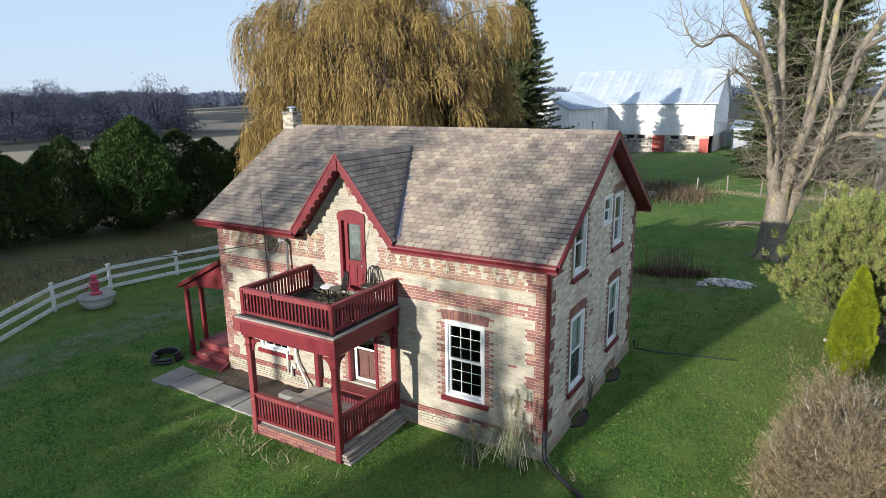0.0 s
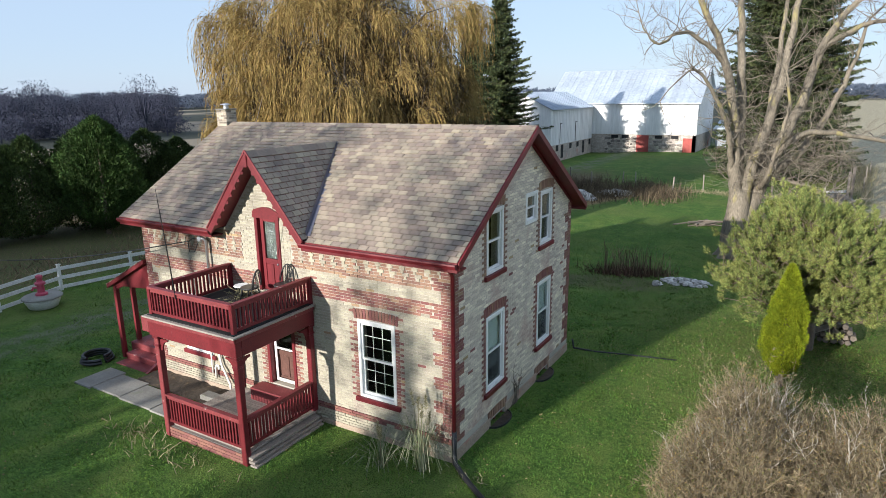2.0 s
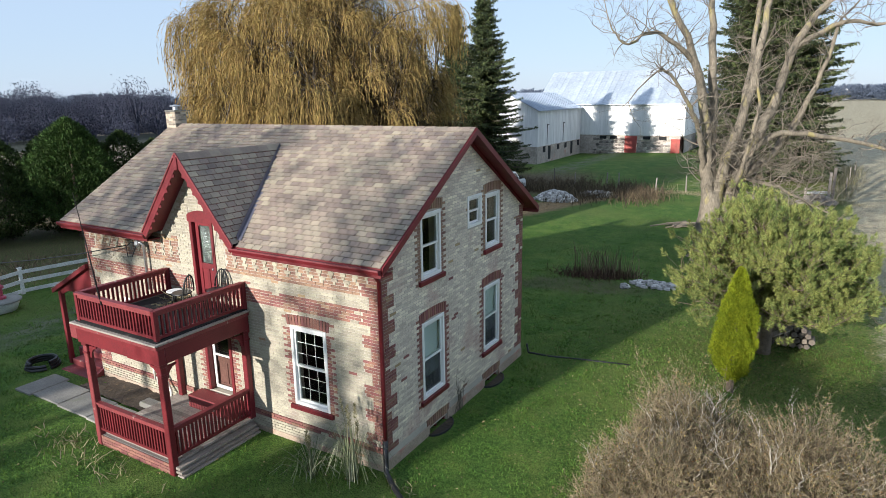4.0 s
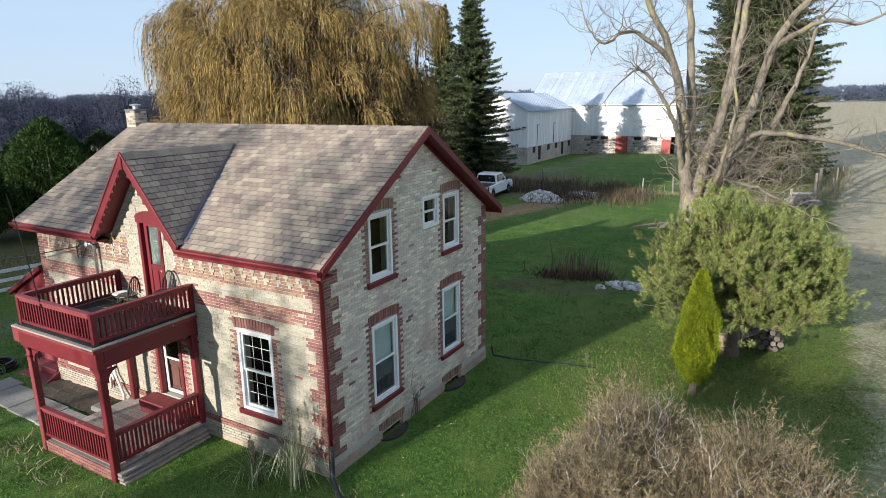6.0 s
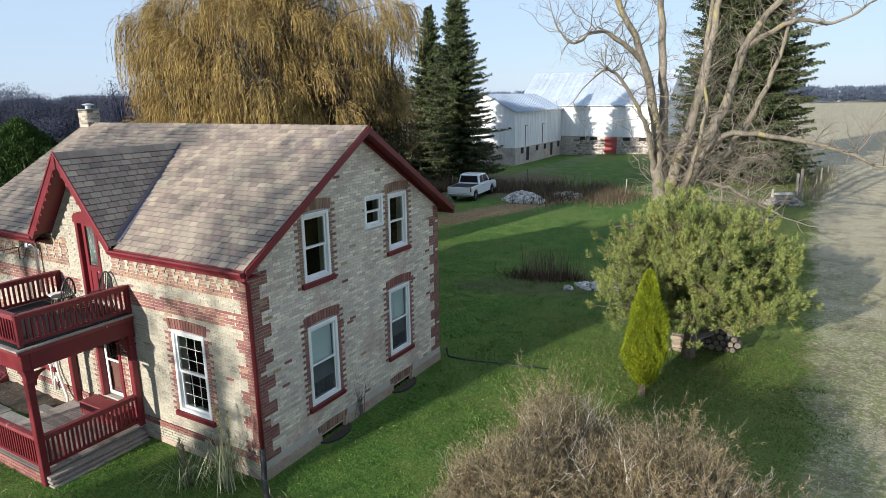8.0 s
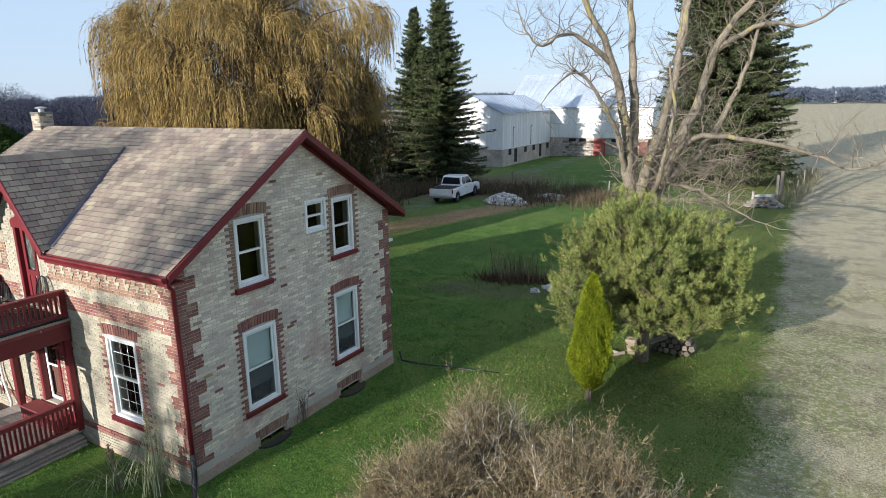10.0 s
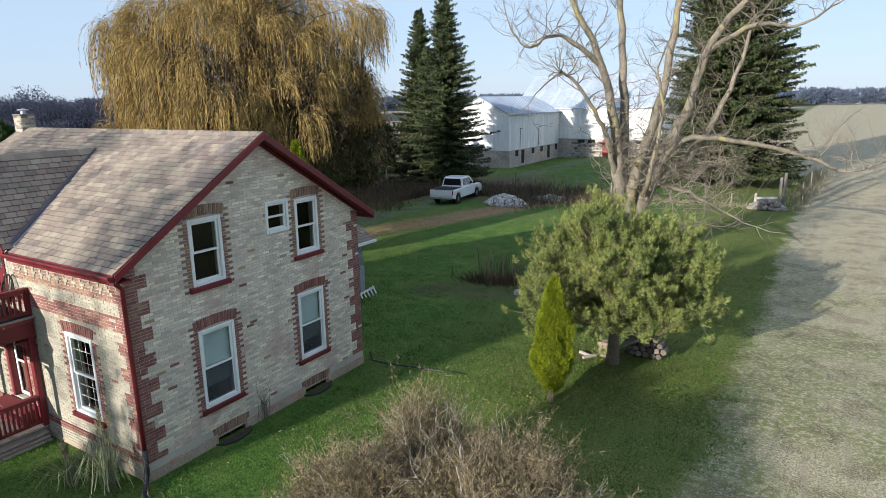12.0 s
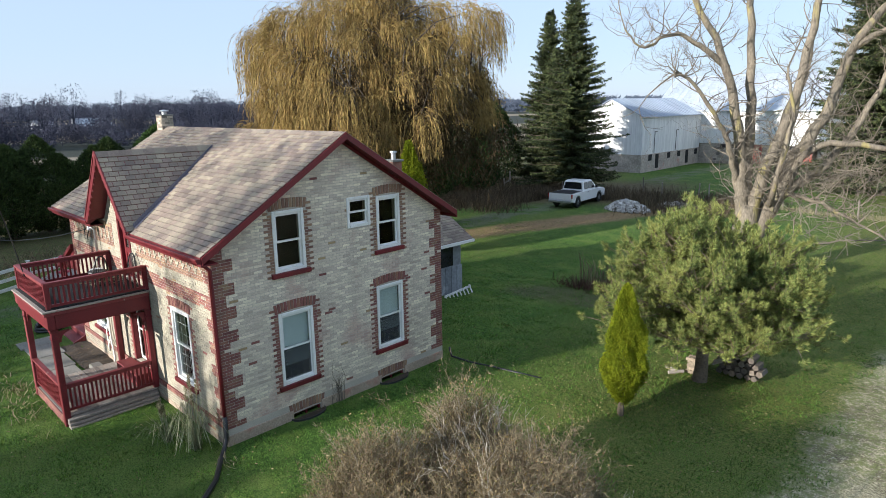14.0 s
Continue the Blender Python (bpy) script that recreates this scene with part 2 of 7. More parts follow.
M_BARN = mat("barn_white_boards", (0.84, 0.84, 0.83), (0.7, 0.7, 0.7), fine=6, coarse=0.5, var=0.08, vary=0.12, rough=0.7, bump=0.1, stretch=(1, 1, 0.15))
M_BARNROOF = mat("galvanised_roof", (0.55, 0.6, 0.66), (0.38, 0.43, 0.49), fine=3, coarse=0.3, var=0.12, vary=0.15, rough=0.45, metal=0.35, bump=0.1, stain=(0.35, 0.33, 0.32), stain_at=0.66, stain_scale=0.4)
M_SHEDROOF = mat("weathered_sheet_roof", (0.33, 0.39, 0.47), (0.22, 0.27, 0.34), fine=3, coarse=0.3, var=0.15, vary=0.2, rough=0.5, metal=0.3, bump=0.1, stain=(0.3, 0.27, 0.25), stain_at=0.66, stain_scale=0.5)
M_STONE = mat("field_stone", (0.42, 0.38, 0.33), (0.2, 0.18, 0.16), fine=20, coarse=3, var=0.3, vary=0.8, bump=0.5, hue=0.05)
M_BARNSTONE = mat("barn_stone_wall", (0.55, 0.48, 0.42), (0.3, 0.26, 0.23), fine=6, coarse=1.0, var=0.3, bump=0.5, stain=(0.4, 0.12, 0.1), stain_at=0.6, stain_scale=0.5)
M_BARK = mat("grey_bark", (0.245, 0.208, 0.155), (0.105, 0.088, 0.067), fine=18, coarse=2.0, var=0.35, bump=0.9, bump_m=0.03, stretch=(1, 1, 0.3), stain=(0.27, 0.23, 0.1), stain_at=0.58, stain_scale=2.6)
M_PINEBARK = mat("pine_bark", (0.2, 0.15, 0.105), (0.1, 0.075, 0.055), fine=18, coarse=2.0, var=0.35, bump=0.8, bump_m=0.02)
M_TWIG = mat("bare_twig", (0.22, 0.19, 0.15), (0.13, 0.11, 0.09), fine=10, coarse=1, var=0.2, vary=0.3, bump=0)
M_WBARK = mat("willow_bark", (0.13, 0.1, 0.07), (0.07, 0.055, 0.04), fine=15, coarse=2, var=0.3, bump=0.8, bump_m=0.03)
M_WILLOW = mat("yellow_willow_leaf", (0.39, 0.27, 0.1), (0.18, 0.132, 0.055), fine=2, coarse=0.6, var=0.15, vary=0.3, rough=1.0, bump=0, hue=0.03, through=0.17)
# dark brown stands in for the shade between the willow's bunches
M_WSHOOT = mat("shade_dark_willow_shoot", (0.12, 0.085, 0.045), (0.06, 0.045, 0.026), fine=3, coarse=0.5, var=0.2, vary=0.4, rough=0.9, bump=0)
M_SPRUCE = mat("spruce_needle", (0.105, 0.125, 0.05), (0.036, 0.05, 0.028), fine=3, coarse=0.5, var=0.2, vary=0.6, rough=0.6, bump=0, hue=0.03, through=0.15)
M_PINE = mat("pine_needle", (0.325, 0.335, 0.105), (0.115, 0.16, 0.052), fine=3, coarse=0.8, var=0.2, vary=0.6, rough=0.55, bump=0, hue=0.05, through=0.2)
M_CEDAR = mat("golden_cedar_spray", (0.26, 0.3, 0.02), (0.11, 0.145, 0.012), fine=6, coarse=1.2, var=0.2, vary=0.35, rough=0.95, bump=0, hue=0.03, through=0.2)
M_HEDGE = mat("dark_cedar_spray", (0.066, 0.1, 0.03), (0.022, 0.037, 0.015), fine=3, coarse=0.4, var=0.2, vary=0.6, rough=0.6, bump=0, hue=0.03, through=0.1)
M_BUSHLIMB = mat("pale_shrub_bark", (0.5, 0.46, 0.38), (0.34, 0.3, 0.25), fine=20, coarse=3, var=0.2, bump=0.3)
M_BUSH = mat("dry_bush_twig", (0.285, 0.225, 0.142), (0.115, 0.093, 0.06), fine=8, coarse=1.6, var=0.2, vary=0.45, bump=0, hue=0.03)
M_BUSHLEAF = mat("withered_leaf", (0.27, 0.175, 0.07), (0.085, 0.1, 0.035), fine=8, coarse=1.0, var=0.2, vary=0.7, bump=0, hue=0.06, through=0.25)
M_WEED = mat("dry_weed", (0.24, 0.18, 0.115), (0.1, 0.075, 0.05), fine=6, coarse=0.8, var=0.2, vary=0.6, bump=0, hue=0.03)
M_STRAW = mat("straw_grass", (0.36, 0.31, 0.2), (0.2, 0.19, 0.1), fine=8, coarse=1.0, var=0.2, vary=0.6, bump=0, through=0.2)
M_PLUME = mat("grey_green_blade", (0.33, 0.33, 0.22), (0.15, 0.18, 0.095), fine=8, coarse=1.0, var=0.2, vary=0.6, bump=0, through=0.2)
M_TUFT = mat("lawn_blade", (0.136, 0.238, 0.043), (0.042, 0.092, 0.018), fine=3, coarse=0.5, var=0.2, vary=0.7, bump=0, hue=0.04, through=0.2)
# both far woods carry the distance haze in their blue-grey base colours
M_FARWOODS = mat("haze_tinted_far_wood", (0.085, 0.105, 0.145), (0.07, 0.088, 0.125), fine=0.05, coarse=0.01, var=0.15, vary=0.15, bump=0)
M_WOODS = mat("haze_tinted_bare_wood", (0.042, 0.044, 0.064), (0.03, 0.036, 0.057), fine=0.2, coarse=0.03, var=0.2, vary=0.2, bump=0, hue=0.04)
M_TRUCK = mat("white_car_paint", (0.80, 0.80, 0.80), (0.76, 0.76, 0.76), fine=5, var=0.02, rough=0.2, bump=0)
M_CARGLASS = mat("tinted_car_glass", (0.02, 0.022, 0.025), (0.015, 0.016, 0.018), fine=5, rough=0.05, bump=0)
M_RUBBER = mat("tyre_rubber", (0.02, 0.02, 0.02), (0.012, 0.012, 0.012), fine=30, rough=0.8, bump=0.2)
M_LAMP = mat("red_lamp_lens", (0.35, 0.02, 0.02), rough=0.2, bump=0)
M_PINK = mat("faded_red_pump_paint", (0.50, 0.07, 0.12), (0.36, 0.05, 0.08), fine=20, var=0.2, rough=0.5, bump=0.1)
M_GREYBOARD = mat("grey_shed_board", (0.27, 0.29, 0.32), (0.17, 0.185, 0.21), fine=10, coarse=1.2, var=0.25, vary=0.2, bump=0.3, stain=(0.45, 0.46, 0.48), stain_at=0.62)
M_DIRT = mat("flower_bed_soil", (0.07, 0.05, 0.033), (0.035, 0.026, 0.018), fine=12, coarse=2, var=0.4, bump=0.9, bump_m=0.03, stain=(0.13, 0.09, 0.045), stain_at=0.6, stain_scale=6)
M_GRAVEL = mat("pale_gravel", (0.55, 0.53, 0.5), (0.36, 0.34, 0.32), fine=15, coarse=2, var=0.3, vary=0.6, bump=0.4)


def ground_mat():
    """Lawn, stubble field and worn earth, told apart by where they lie."""
    m = bpy.data.materials.new("lawn_and_field")
    m.use_nodes = True
    nt = m.node_tree
    N, L = nt.nodes.new, nt.links.new
    p = nt.nodes["Principled BSDF"]
    pos = N("ShaderNodeNewGeometry").outputs["Position"]
    xyz = N("ShaderNodeSeparateXYZ")
    L(pos, xyz.inputs[0])

    def noise_at(scale, detail=4, rough=0.55, stretch=None):
        n = N("ShaderNodeTexNoise")
        n.inputs["Scale"].default_value, n.inputs["Detail"].default_value, n.inputs["Roughness"].default_value = scale, detail, rough
        if stretch:
            mp = N("ShaderNodeMapping")
            mp.inputs["Scale"].default_value = stretch
            L(pos, mp.inputs[0])
            L(mp.outputs[0], n.inputs["Vector"])
        else:
            L(pos, n.inputs["Vector"])
        return n.outputs["Fac"]

    def maths(op, a, b=0.0, c=0.0):
        n = N("ShaderNodeMath")
        n.operation = op
        for i, v in enumerate((a, b, c)):
            if isinstance(v, (int, float)):
                n.inputs[i].default_value = v
            else:
                L(v, n.inputs[i])
        return n.outputs[0]

    def ramp(v, lo, hi):
        n = N("ShaderNodeMapRange")
        n.interpolation_type = "SMOOTHSTEP"
        n.inputs[1].default_value, n.inputs[2].default_value = lo, hi
        L(v, n.inputs[0])
        return n.outputs[0]

    def mix(f, a, b):
        n = N("ShaderNodeMix")
        n.data_type = "RGBA"
        for i, v in ((0, f), (6, a), (7, b)):
            if isinstance(v, (int, float)):
                n.inputs[i].default_value = v
            elif isinstance(v, tuple):
                n.inputs[i].default_value = (*v, 1)
            else:
                L(v, n.inputs[i])
        return n.outputs[2]

    n1, n2, n3, n4 = noise_at(0.12), noise_at(0.9), noise_at(9.0, 5, 0.7), noise_at(30.0, 4, 0.7)
    grass = mix(ramp(n3, 0.35, 0.68), (0.046, 0.105, 0.021), (0.134, 0.238, 0.046))
    grass = mix(ramp(n2, 0.42, 0.75), grass, (0.165, 0.23, 0.053))
    # yellower grass towards the field; its colour also brightens the lawn's sunlit side
    dry = maths("MULTIPLY", ramp(maths("ADD", xyz.outputs[0], maths("MULTIPLY", n1, 6.0)), 3.5, 8.5), 0.85)
    grass = mix(maths("MULTIPLY", dry, ramp(n3, 0.3, 0.6)), grass, (0.225, 0.21, 0.062))
    grass = mix(ramp(n1, 0.45, 0.7), grass, (0.135, 0.18, 0.045))
    grass = mix(maths("MULTIPLY", ramp(n4, 0.56, 0.4), 0.75), grass, (0.022, 0.045, 0.01))
    fallen = maths("MULTIPLY", ramp(noise_at(14.0, 2, 0.5), 0.67, 0.72), ramp(n2, 0.4, 0.6))
    grass = mix(fallen, grass, (0.26, 0.2, 0.11))
    stub = mix(ramp(noise_at(20.0, 5, 0.8), 0.4, 0.6), (0.2, 0.17, 0.11), (0.60, 0.525, 0.355))
    stub = mix(ramp(noise_at(2.0, 3, 0.6, (1.6, 0.08, 1)), 0.5, 0.7), stub, (0.36, 0.31, 0.22))
    stub = mix(maths("MULTIPLY", maths("MULTIPLY", ramp(noise_at(0.35), 0.32, 0.55), ramp(maths("MULTIPLY", xyz.outputs[1], -1.0), -32.0, -14.0)), ramp(noise_at(7.0, 5, 0.7), 0.4, 0.58)), stub, (0.2, 0.22, 0.085))
    stub = mix(maths("MULTIPLY", ramp(noise_at(1.2), 0.5, 0.6), ramp(n4, 0.45, 0.6)), stub, (0.13, 0.1, 0.07))
    bits = ramp(noise_at(11.0, 2, 0.5), 0.70, 0.74)
    stub = mix(bits, stub, (0.48, 0.44, 0.36))
    edge = maths("ADD", xyz.outputs[0], maths("MULTIPLY", maths("SUBTRACT", n2, 0.5), 1.8))
    edge = maths("ADD", edge, maths("MULTIPLY", maths("SUBTRACT", n3, 0.5), 1.1))
    field = ramp(edge, 8.85, 9.55)
    grassy = maths("MULTIPLY", ramp(maths("MULTIPLY", xyz.outputs[1], -1.0), -10.0, 0.0), ramp(n3, 0.40, 0.62))
    field = maths("MULTIPLY", field, maths("SUBTRACT", 1.0, maths("MULTIPLY", grassy, 0.55)))
    field = maths("MAXIMUM", field, maths("MULTIPLY", ramp(maths("ADD", xyz.outputs[1], maths("MULTIPLY", n2, 3.0)), 60.0, 66.0), ramp(xyz.outputs[0], -4.0, 0.0)))
    # fields beyond the yard
    far = maths("MAXIMUM", maths("MULTIPLY", ramp(xyz.outputs[1], 84.0, 95.0), ramp(maths("MULTIPLY", xyz.outputs[0], -1.0), 0.0, 12.0)), ramp(maths("MULTIPLY", xyz.outputs[0], -1.0), 60.0, 75.0))
    farfield = mix(ramp(noise_at(0.012, 2, 0.5, (1, 0.35, 1)), 0.53, 0.57), (0.045, 0.05, 0.04), (0.25, 0.21, 0.155))
    # the dirt track past the back of the house
    track = maths("ABSOLUTE", maths("SUBTRACT", maths("ADD", maths("MULTIPLY", xyz.outputs[0], -0.951), maths("MULTIPLY", xyz.outputs[1], 0.308)), maths("ADD", 19.6, maths("MULTIPLY", maths("SUBTRACT", n2, 0.5), 1.6))))
    tmask = maths("MULTIPLY", ramp(maths("MULTIPLY", track, -1.0), -2.0, -0.9), maths("MULTIPLY", ramp(xyz.outputs[1], 12.0, 19.0), ramp(maths("MULTIPLY", xyz.outputs[1], -1.0), -47.0, -42.0)))
    soil = mix(ramp(n3, 0.35, 0.65), (0.16, 0.1, 0.055), (0.34, 0.23, 0.13))
    # the drive on the side of the fence
    drive = maths("ABSOLUTE", maths("ADD", xyz.outputs[0], maths("ADD", 15.8, maths("MULTIPLY", maths("SUBTRACT", n2, 0.5), 2.5))))
    dmask = maths("MULTIPLY", ramp(maths("MULTIPLY", drive, -1.0), -2.2, -0.6), ramp(n2, 0.35, 0.6))
    gravel = mix(ramp(n4, 0.35, 0.65), (0.09, 0.085, 0.07), (0.22, 0.21, 0.18))
    # bare ground by the back corner and rough dry grass along the hedge and old fence
    rough_w = maths("MULTIPLY", ramp(maths("MULTIPLY", xyz.outputs[0], -1.0), 21.0, 24.0), ramp(n3, 0.3, 0.6))
    rough_n = maths("MULTIPLY", maths("MULTIPLY", maths("MULTIPLY", ramp(maths("ADD", xyz.outputs[1], maths("MULTIPLY", maths("MAXIMUM", maths("SUBTRACT", maths("MULTIPLY", xyz.outputs[0], -1.0), 16.0), 0.0), 1.5)), 35.0, 40.0), ramp(maths("MULTIPLY", xyz.outputs[1], -1.0), -56.0, -48.0)), ramp(maths("MULTIPLY", xyz.outputs[0], -1.0), 9.5, 13.0)), ramp(n3, 0.22, 0.48))
    c = mix(maths("MULTIPLY", dmask, 0.6), grass, gravel)
    c = mix(maths("MULTIPLY", tmask, 0.92), c, soil)
    # brown litter on the lawn behind the house
    bare_x = maths("MULTIPLY", maths("ADD", xyz.outputs[0], 1.2), 0.29)
    bare_y = maths("MULTIPLY", maths("SUBTRACT", xyz.outputs[1], maths("ADD", 15.6, maths("MULTIPLY", xyz.outputs[0], 0.22))), 0.62)
    off = maths("ADD", maths("MULTIPLY", bare_x, bare_x), maths("MULTIPLY", bare_y, bare_y))
    bare = maths("MULTIPLY", ramp(maths("ADD", off, maths("MULTIPLY", n2, 0.9)), 1.5, 0.7), ramp(n3, 0.32, 0.55))
    c = mix(maths("MULTIPLY", bare, 0.75), c, mix(ramp(n4, 0.4, 0.6), (0.06, 0.045, 0.03), (0.16, 0.13, 0.085)))
    c = mix(maths("MULTIPLY", maths("MAXIMUM", rough_w, rough_n), 0.9), c, mix(ramp(n4, 0.4, 0.6), (0.075, 0.052, 0.033), (0.17, 0.13, 0.08)))
    c = mix(field, c, stub)
    c = mix(far, c, farfield)
    L(c, p.inputs["Base Color"])
    p.inputs["Roughness"].default_value = 0.95
    p.inputs["Specular IOR Level"].default_value = 0.15
    b = N("ShaderNodeBump")
    b.inputs["Strength"].default_value, b.inputs["Distance"].default_value = 0.6, 0.05
    L(maths("ADD", maths("MULTIPLY", n3, 0.7), n4), b.inputs["Height"])
    L(b.outputs[0], p.inputs["Normal"])
    return m


# ---- ground ----
def axis(lo, hi, step):
    a, s = list(np.arange(lo, hi + 0.01, step)), step
    up, dn = hi, lo
    while up < 4200:
        s *= 1.35
        up, dn = up + s, dn - s
        a = [dn] + a + [up]
    return a


gx, gy = axis(-40, 30, 1.25), axis(-30, 80, 1.25)
ground = Geo()
ground.v = [(x, y, gz(x, y)) for y in gy for x in gx]
ground.f = [(j * len(gx) + i, j * len(gx) + i + 1, (j + 1) * len(gx) + i + 1, (j + 1) * len(gx) + i) for j in range(len(gy) - 1) for i in range(len(gx) - 1)]
setting("ground", ground, ground_mat(), "lawn with worn patches running into a stubble field", smooth=True)

# ---- farmhouse ----
WEST, DEEP, EAVE, SLOPE, RIDGE_Y = -9.62, 6.77, 4.42, 0.62, 3.385
COURSE = 0.066
house = thing("farmhouse", (-4.8, 3.4, 0), "buff and red brick farmhouse with grey shingle roof and red trim", "house")


def roof_z(y):
    return 4.42 + SLOPE * (RIDGE_Y + 0.33 - abs(y - RIDGE_Y))


def front(a, z, d):
    return (a, d, z)


def east(a, z, d):
    return (-d, a, z)


def west(a, z, d):
    return (WEST + d, a, z)


def back(a, z, d):
    return (a, DEEP - d, z)


def mbox(geo, at, a0, a1, z0, z1, d0, d1):
    p, q = at(a0, z0, d0), at(a1, z1, d1)
    lo, hi = [min(i, j) for i, j in zip(p, q)], [max(i, j) for i, j in zip(p, q)]
    return geo.box(lo[0], hi[0], lo[1], hi[1], lo[2], hi[2])


def wall_body(at, lo, hi, top, holes, breaks, thick=0.3, base=-0.6):
    """A wall with real openings, in upright strips."""
    g = Geo()
    cuts = sorted({lo, hi, *breaks, *[h[0] for h in holes], *[h[1] for h in holes]})
    for a0, a1 in zip(cuts, cuts[1:]):
        mid, z = (a0 + a1) / 2, base
        stops = sorted((h[2], h[3]) for h in holes if h[0] < mid < h[1])
        for h0, h1 in stops + [(None, None)]:
            t0, t1 = (top(a0 + 1e-4), top(a1 - 1e-4)) if h0 is None else (h0, h0)
            p = [at(a, zz, d) for d in (0.0, thick) for a, zz in ((a0, z), (a1, z), (a1, t1), (a0, t0))]
            g.add(p, [(0, 1, 2, 3), (7, 6, 5, 4), (0, 4, 5, 1), (1, 5, 6, 2), (2, 6, 7, 3), (3, 7, 4, 0)])
            z = h1
    return g


BRICK_MESH = {}


def brick_box(g, at, a0, a1, z0, z1, out):
    p = [at(a, z, d) for d in (-out, 0.012) for a, z in ((a0, z0), (a1, z0), (a1, z1), (a0, z1))]
    g.add(p, [(0, 1, 2, 3), (0, 4, 5, 1), (1, 5, 6, 2), (2, 6, 7, 3), (3, 7, 4, 0)])


def lay_bricks(wall, at, lo, hi, top, holes, zones, rng, singles, z_from=0.4):
    """Courses of bricks. zones(z) lists (from, to, kind, proud) along a course; the bricks in the stretch singles are objects of their own."""
    # only the front takes the darker buff; shaded walls get the lightened copy
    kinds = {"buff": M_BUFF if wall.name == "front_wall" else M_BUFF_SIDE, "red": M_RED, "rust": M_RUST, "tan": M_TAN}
    geos = {k: Geo() for k in kinds}
    count = 0
    for row in range(int(z_from / COURSE), 110):
        z0, z1 = row * COURSE, (row + 1) * COURSE - 0.011
        if z1 > top((lo + hi) / 2) and z1 > 7:
            break
        for a0, a1, base_kind, out in zones((z0 + z1) / 2):
            spans = [(a0, a1)]
            for h in holes:
                if h[2] - 0.03 < (z0 + z1) / 2 < h[3] + 0.02:
                    spans = [s for b0, b1 in spans for s in ((b0, min(b1, h[0])), (max(b0, h[1]), b1)) if s[1] - s[0] > 0.02]
            for b0, b1 in spans:
                a = b0 if b1 - b0 < 0.215 else b0 - ((b0 - (row % 2) * 0.105) % 0.21)
                while a < b1:
                    e0, e1 = max(a, b0) + 0.005, min(a + 0.21, b1) - 0.005
                    a += 0.21
                    if e1 - e0 < 0.03 or min(top(e0), top(e1)) < z1 - 0.02:
                        continue
                    o = out + rng.uniform(-0.002, 0.002)
                    odd = rng.random()
                    kind = base_kind
                    if base_kind == "red":
                        kind = "buff" if odd < 0.03 else "rust" if odd < 0.16 else "red"
                    elif base_kind == "buff":
                        kind = "red" if odd < 0.006 else "tan" if odd < 0.015 else "buff"
                    elif base_kind == "tan":
                        kind = "buff" if odd < 0.14 else "rust" if odd < 0.22 else "tan"
                    if singles(e0, z0) and count < 150 and e1 - e0 > 0.07:
                        key = (wall.name, kind, round(e1 - e0, 2), out)
                        if key not in BRICK_MESH:
                            g = Geo()
                            brick_box(g, at, 0, round(e1 - e0, 2), 0, z1 - z0, out)
                            base = Vector(at(0, 0, 0))
                            g.v = [tuple(Vector(q) - base) for q in g.v]
                            BRICK_MESH[key] = g.mesh("brick", kinds[kind])
                        ob = part("brick", BRICK_MESH[key], None, wall)
                        ob.location = at(e0, z0, 0)
                        count += 1
                    else:
                        brick_box(geos[kind], at, e0, e1, z0, z1, o)
    for k, g in geos.items():
        if g.v:
            tagged(part(k + "_brickwork", g, kinds[k], wall), kind="stuff")


def arch_bricks(wall, at, a0, a1, z, rise, material, rng):
    """A low arch of upright bricks over an opening."""
    n = int((a1 - a0 + 0.16) / 0.082)
    h, w = 0.22, 0.035
    for i in range(n):
        t = (i + 0.5) / n * 2 - 1
        c, zz = (a0 + a1) / 2 + t * (a1 - a0 + 0.16) / 2, z + rise * (1 - t * t)
        p = []
        for d in (-0.014 + rng.uniform(-0.003, 0.003), 0.012):
            for u, v in ((-w, 0), (w, 0), (w, h), (-w, h)):
                p.append(at(c + u + v * t * 0.16, zz + v, d))
        part("brick", Geo().add(p, [(0, 1, 2, 3), (0, 4, 5, 1), (1, 5, 6, 2), (2, 6, 7, 3), (3, 7, 4, 0)]), material, wall)


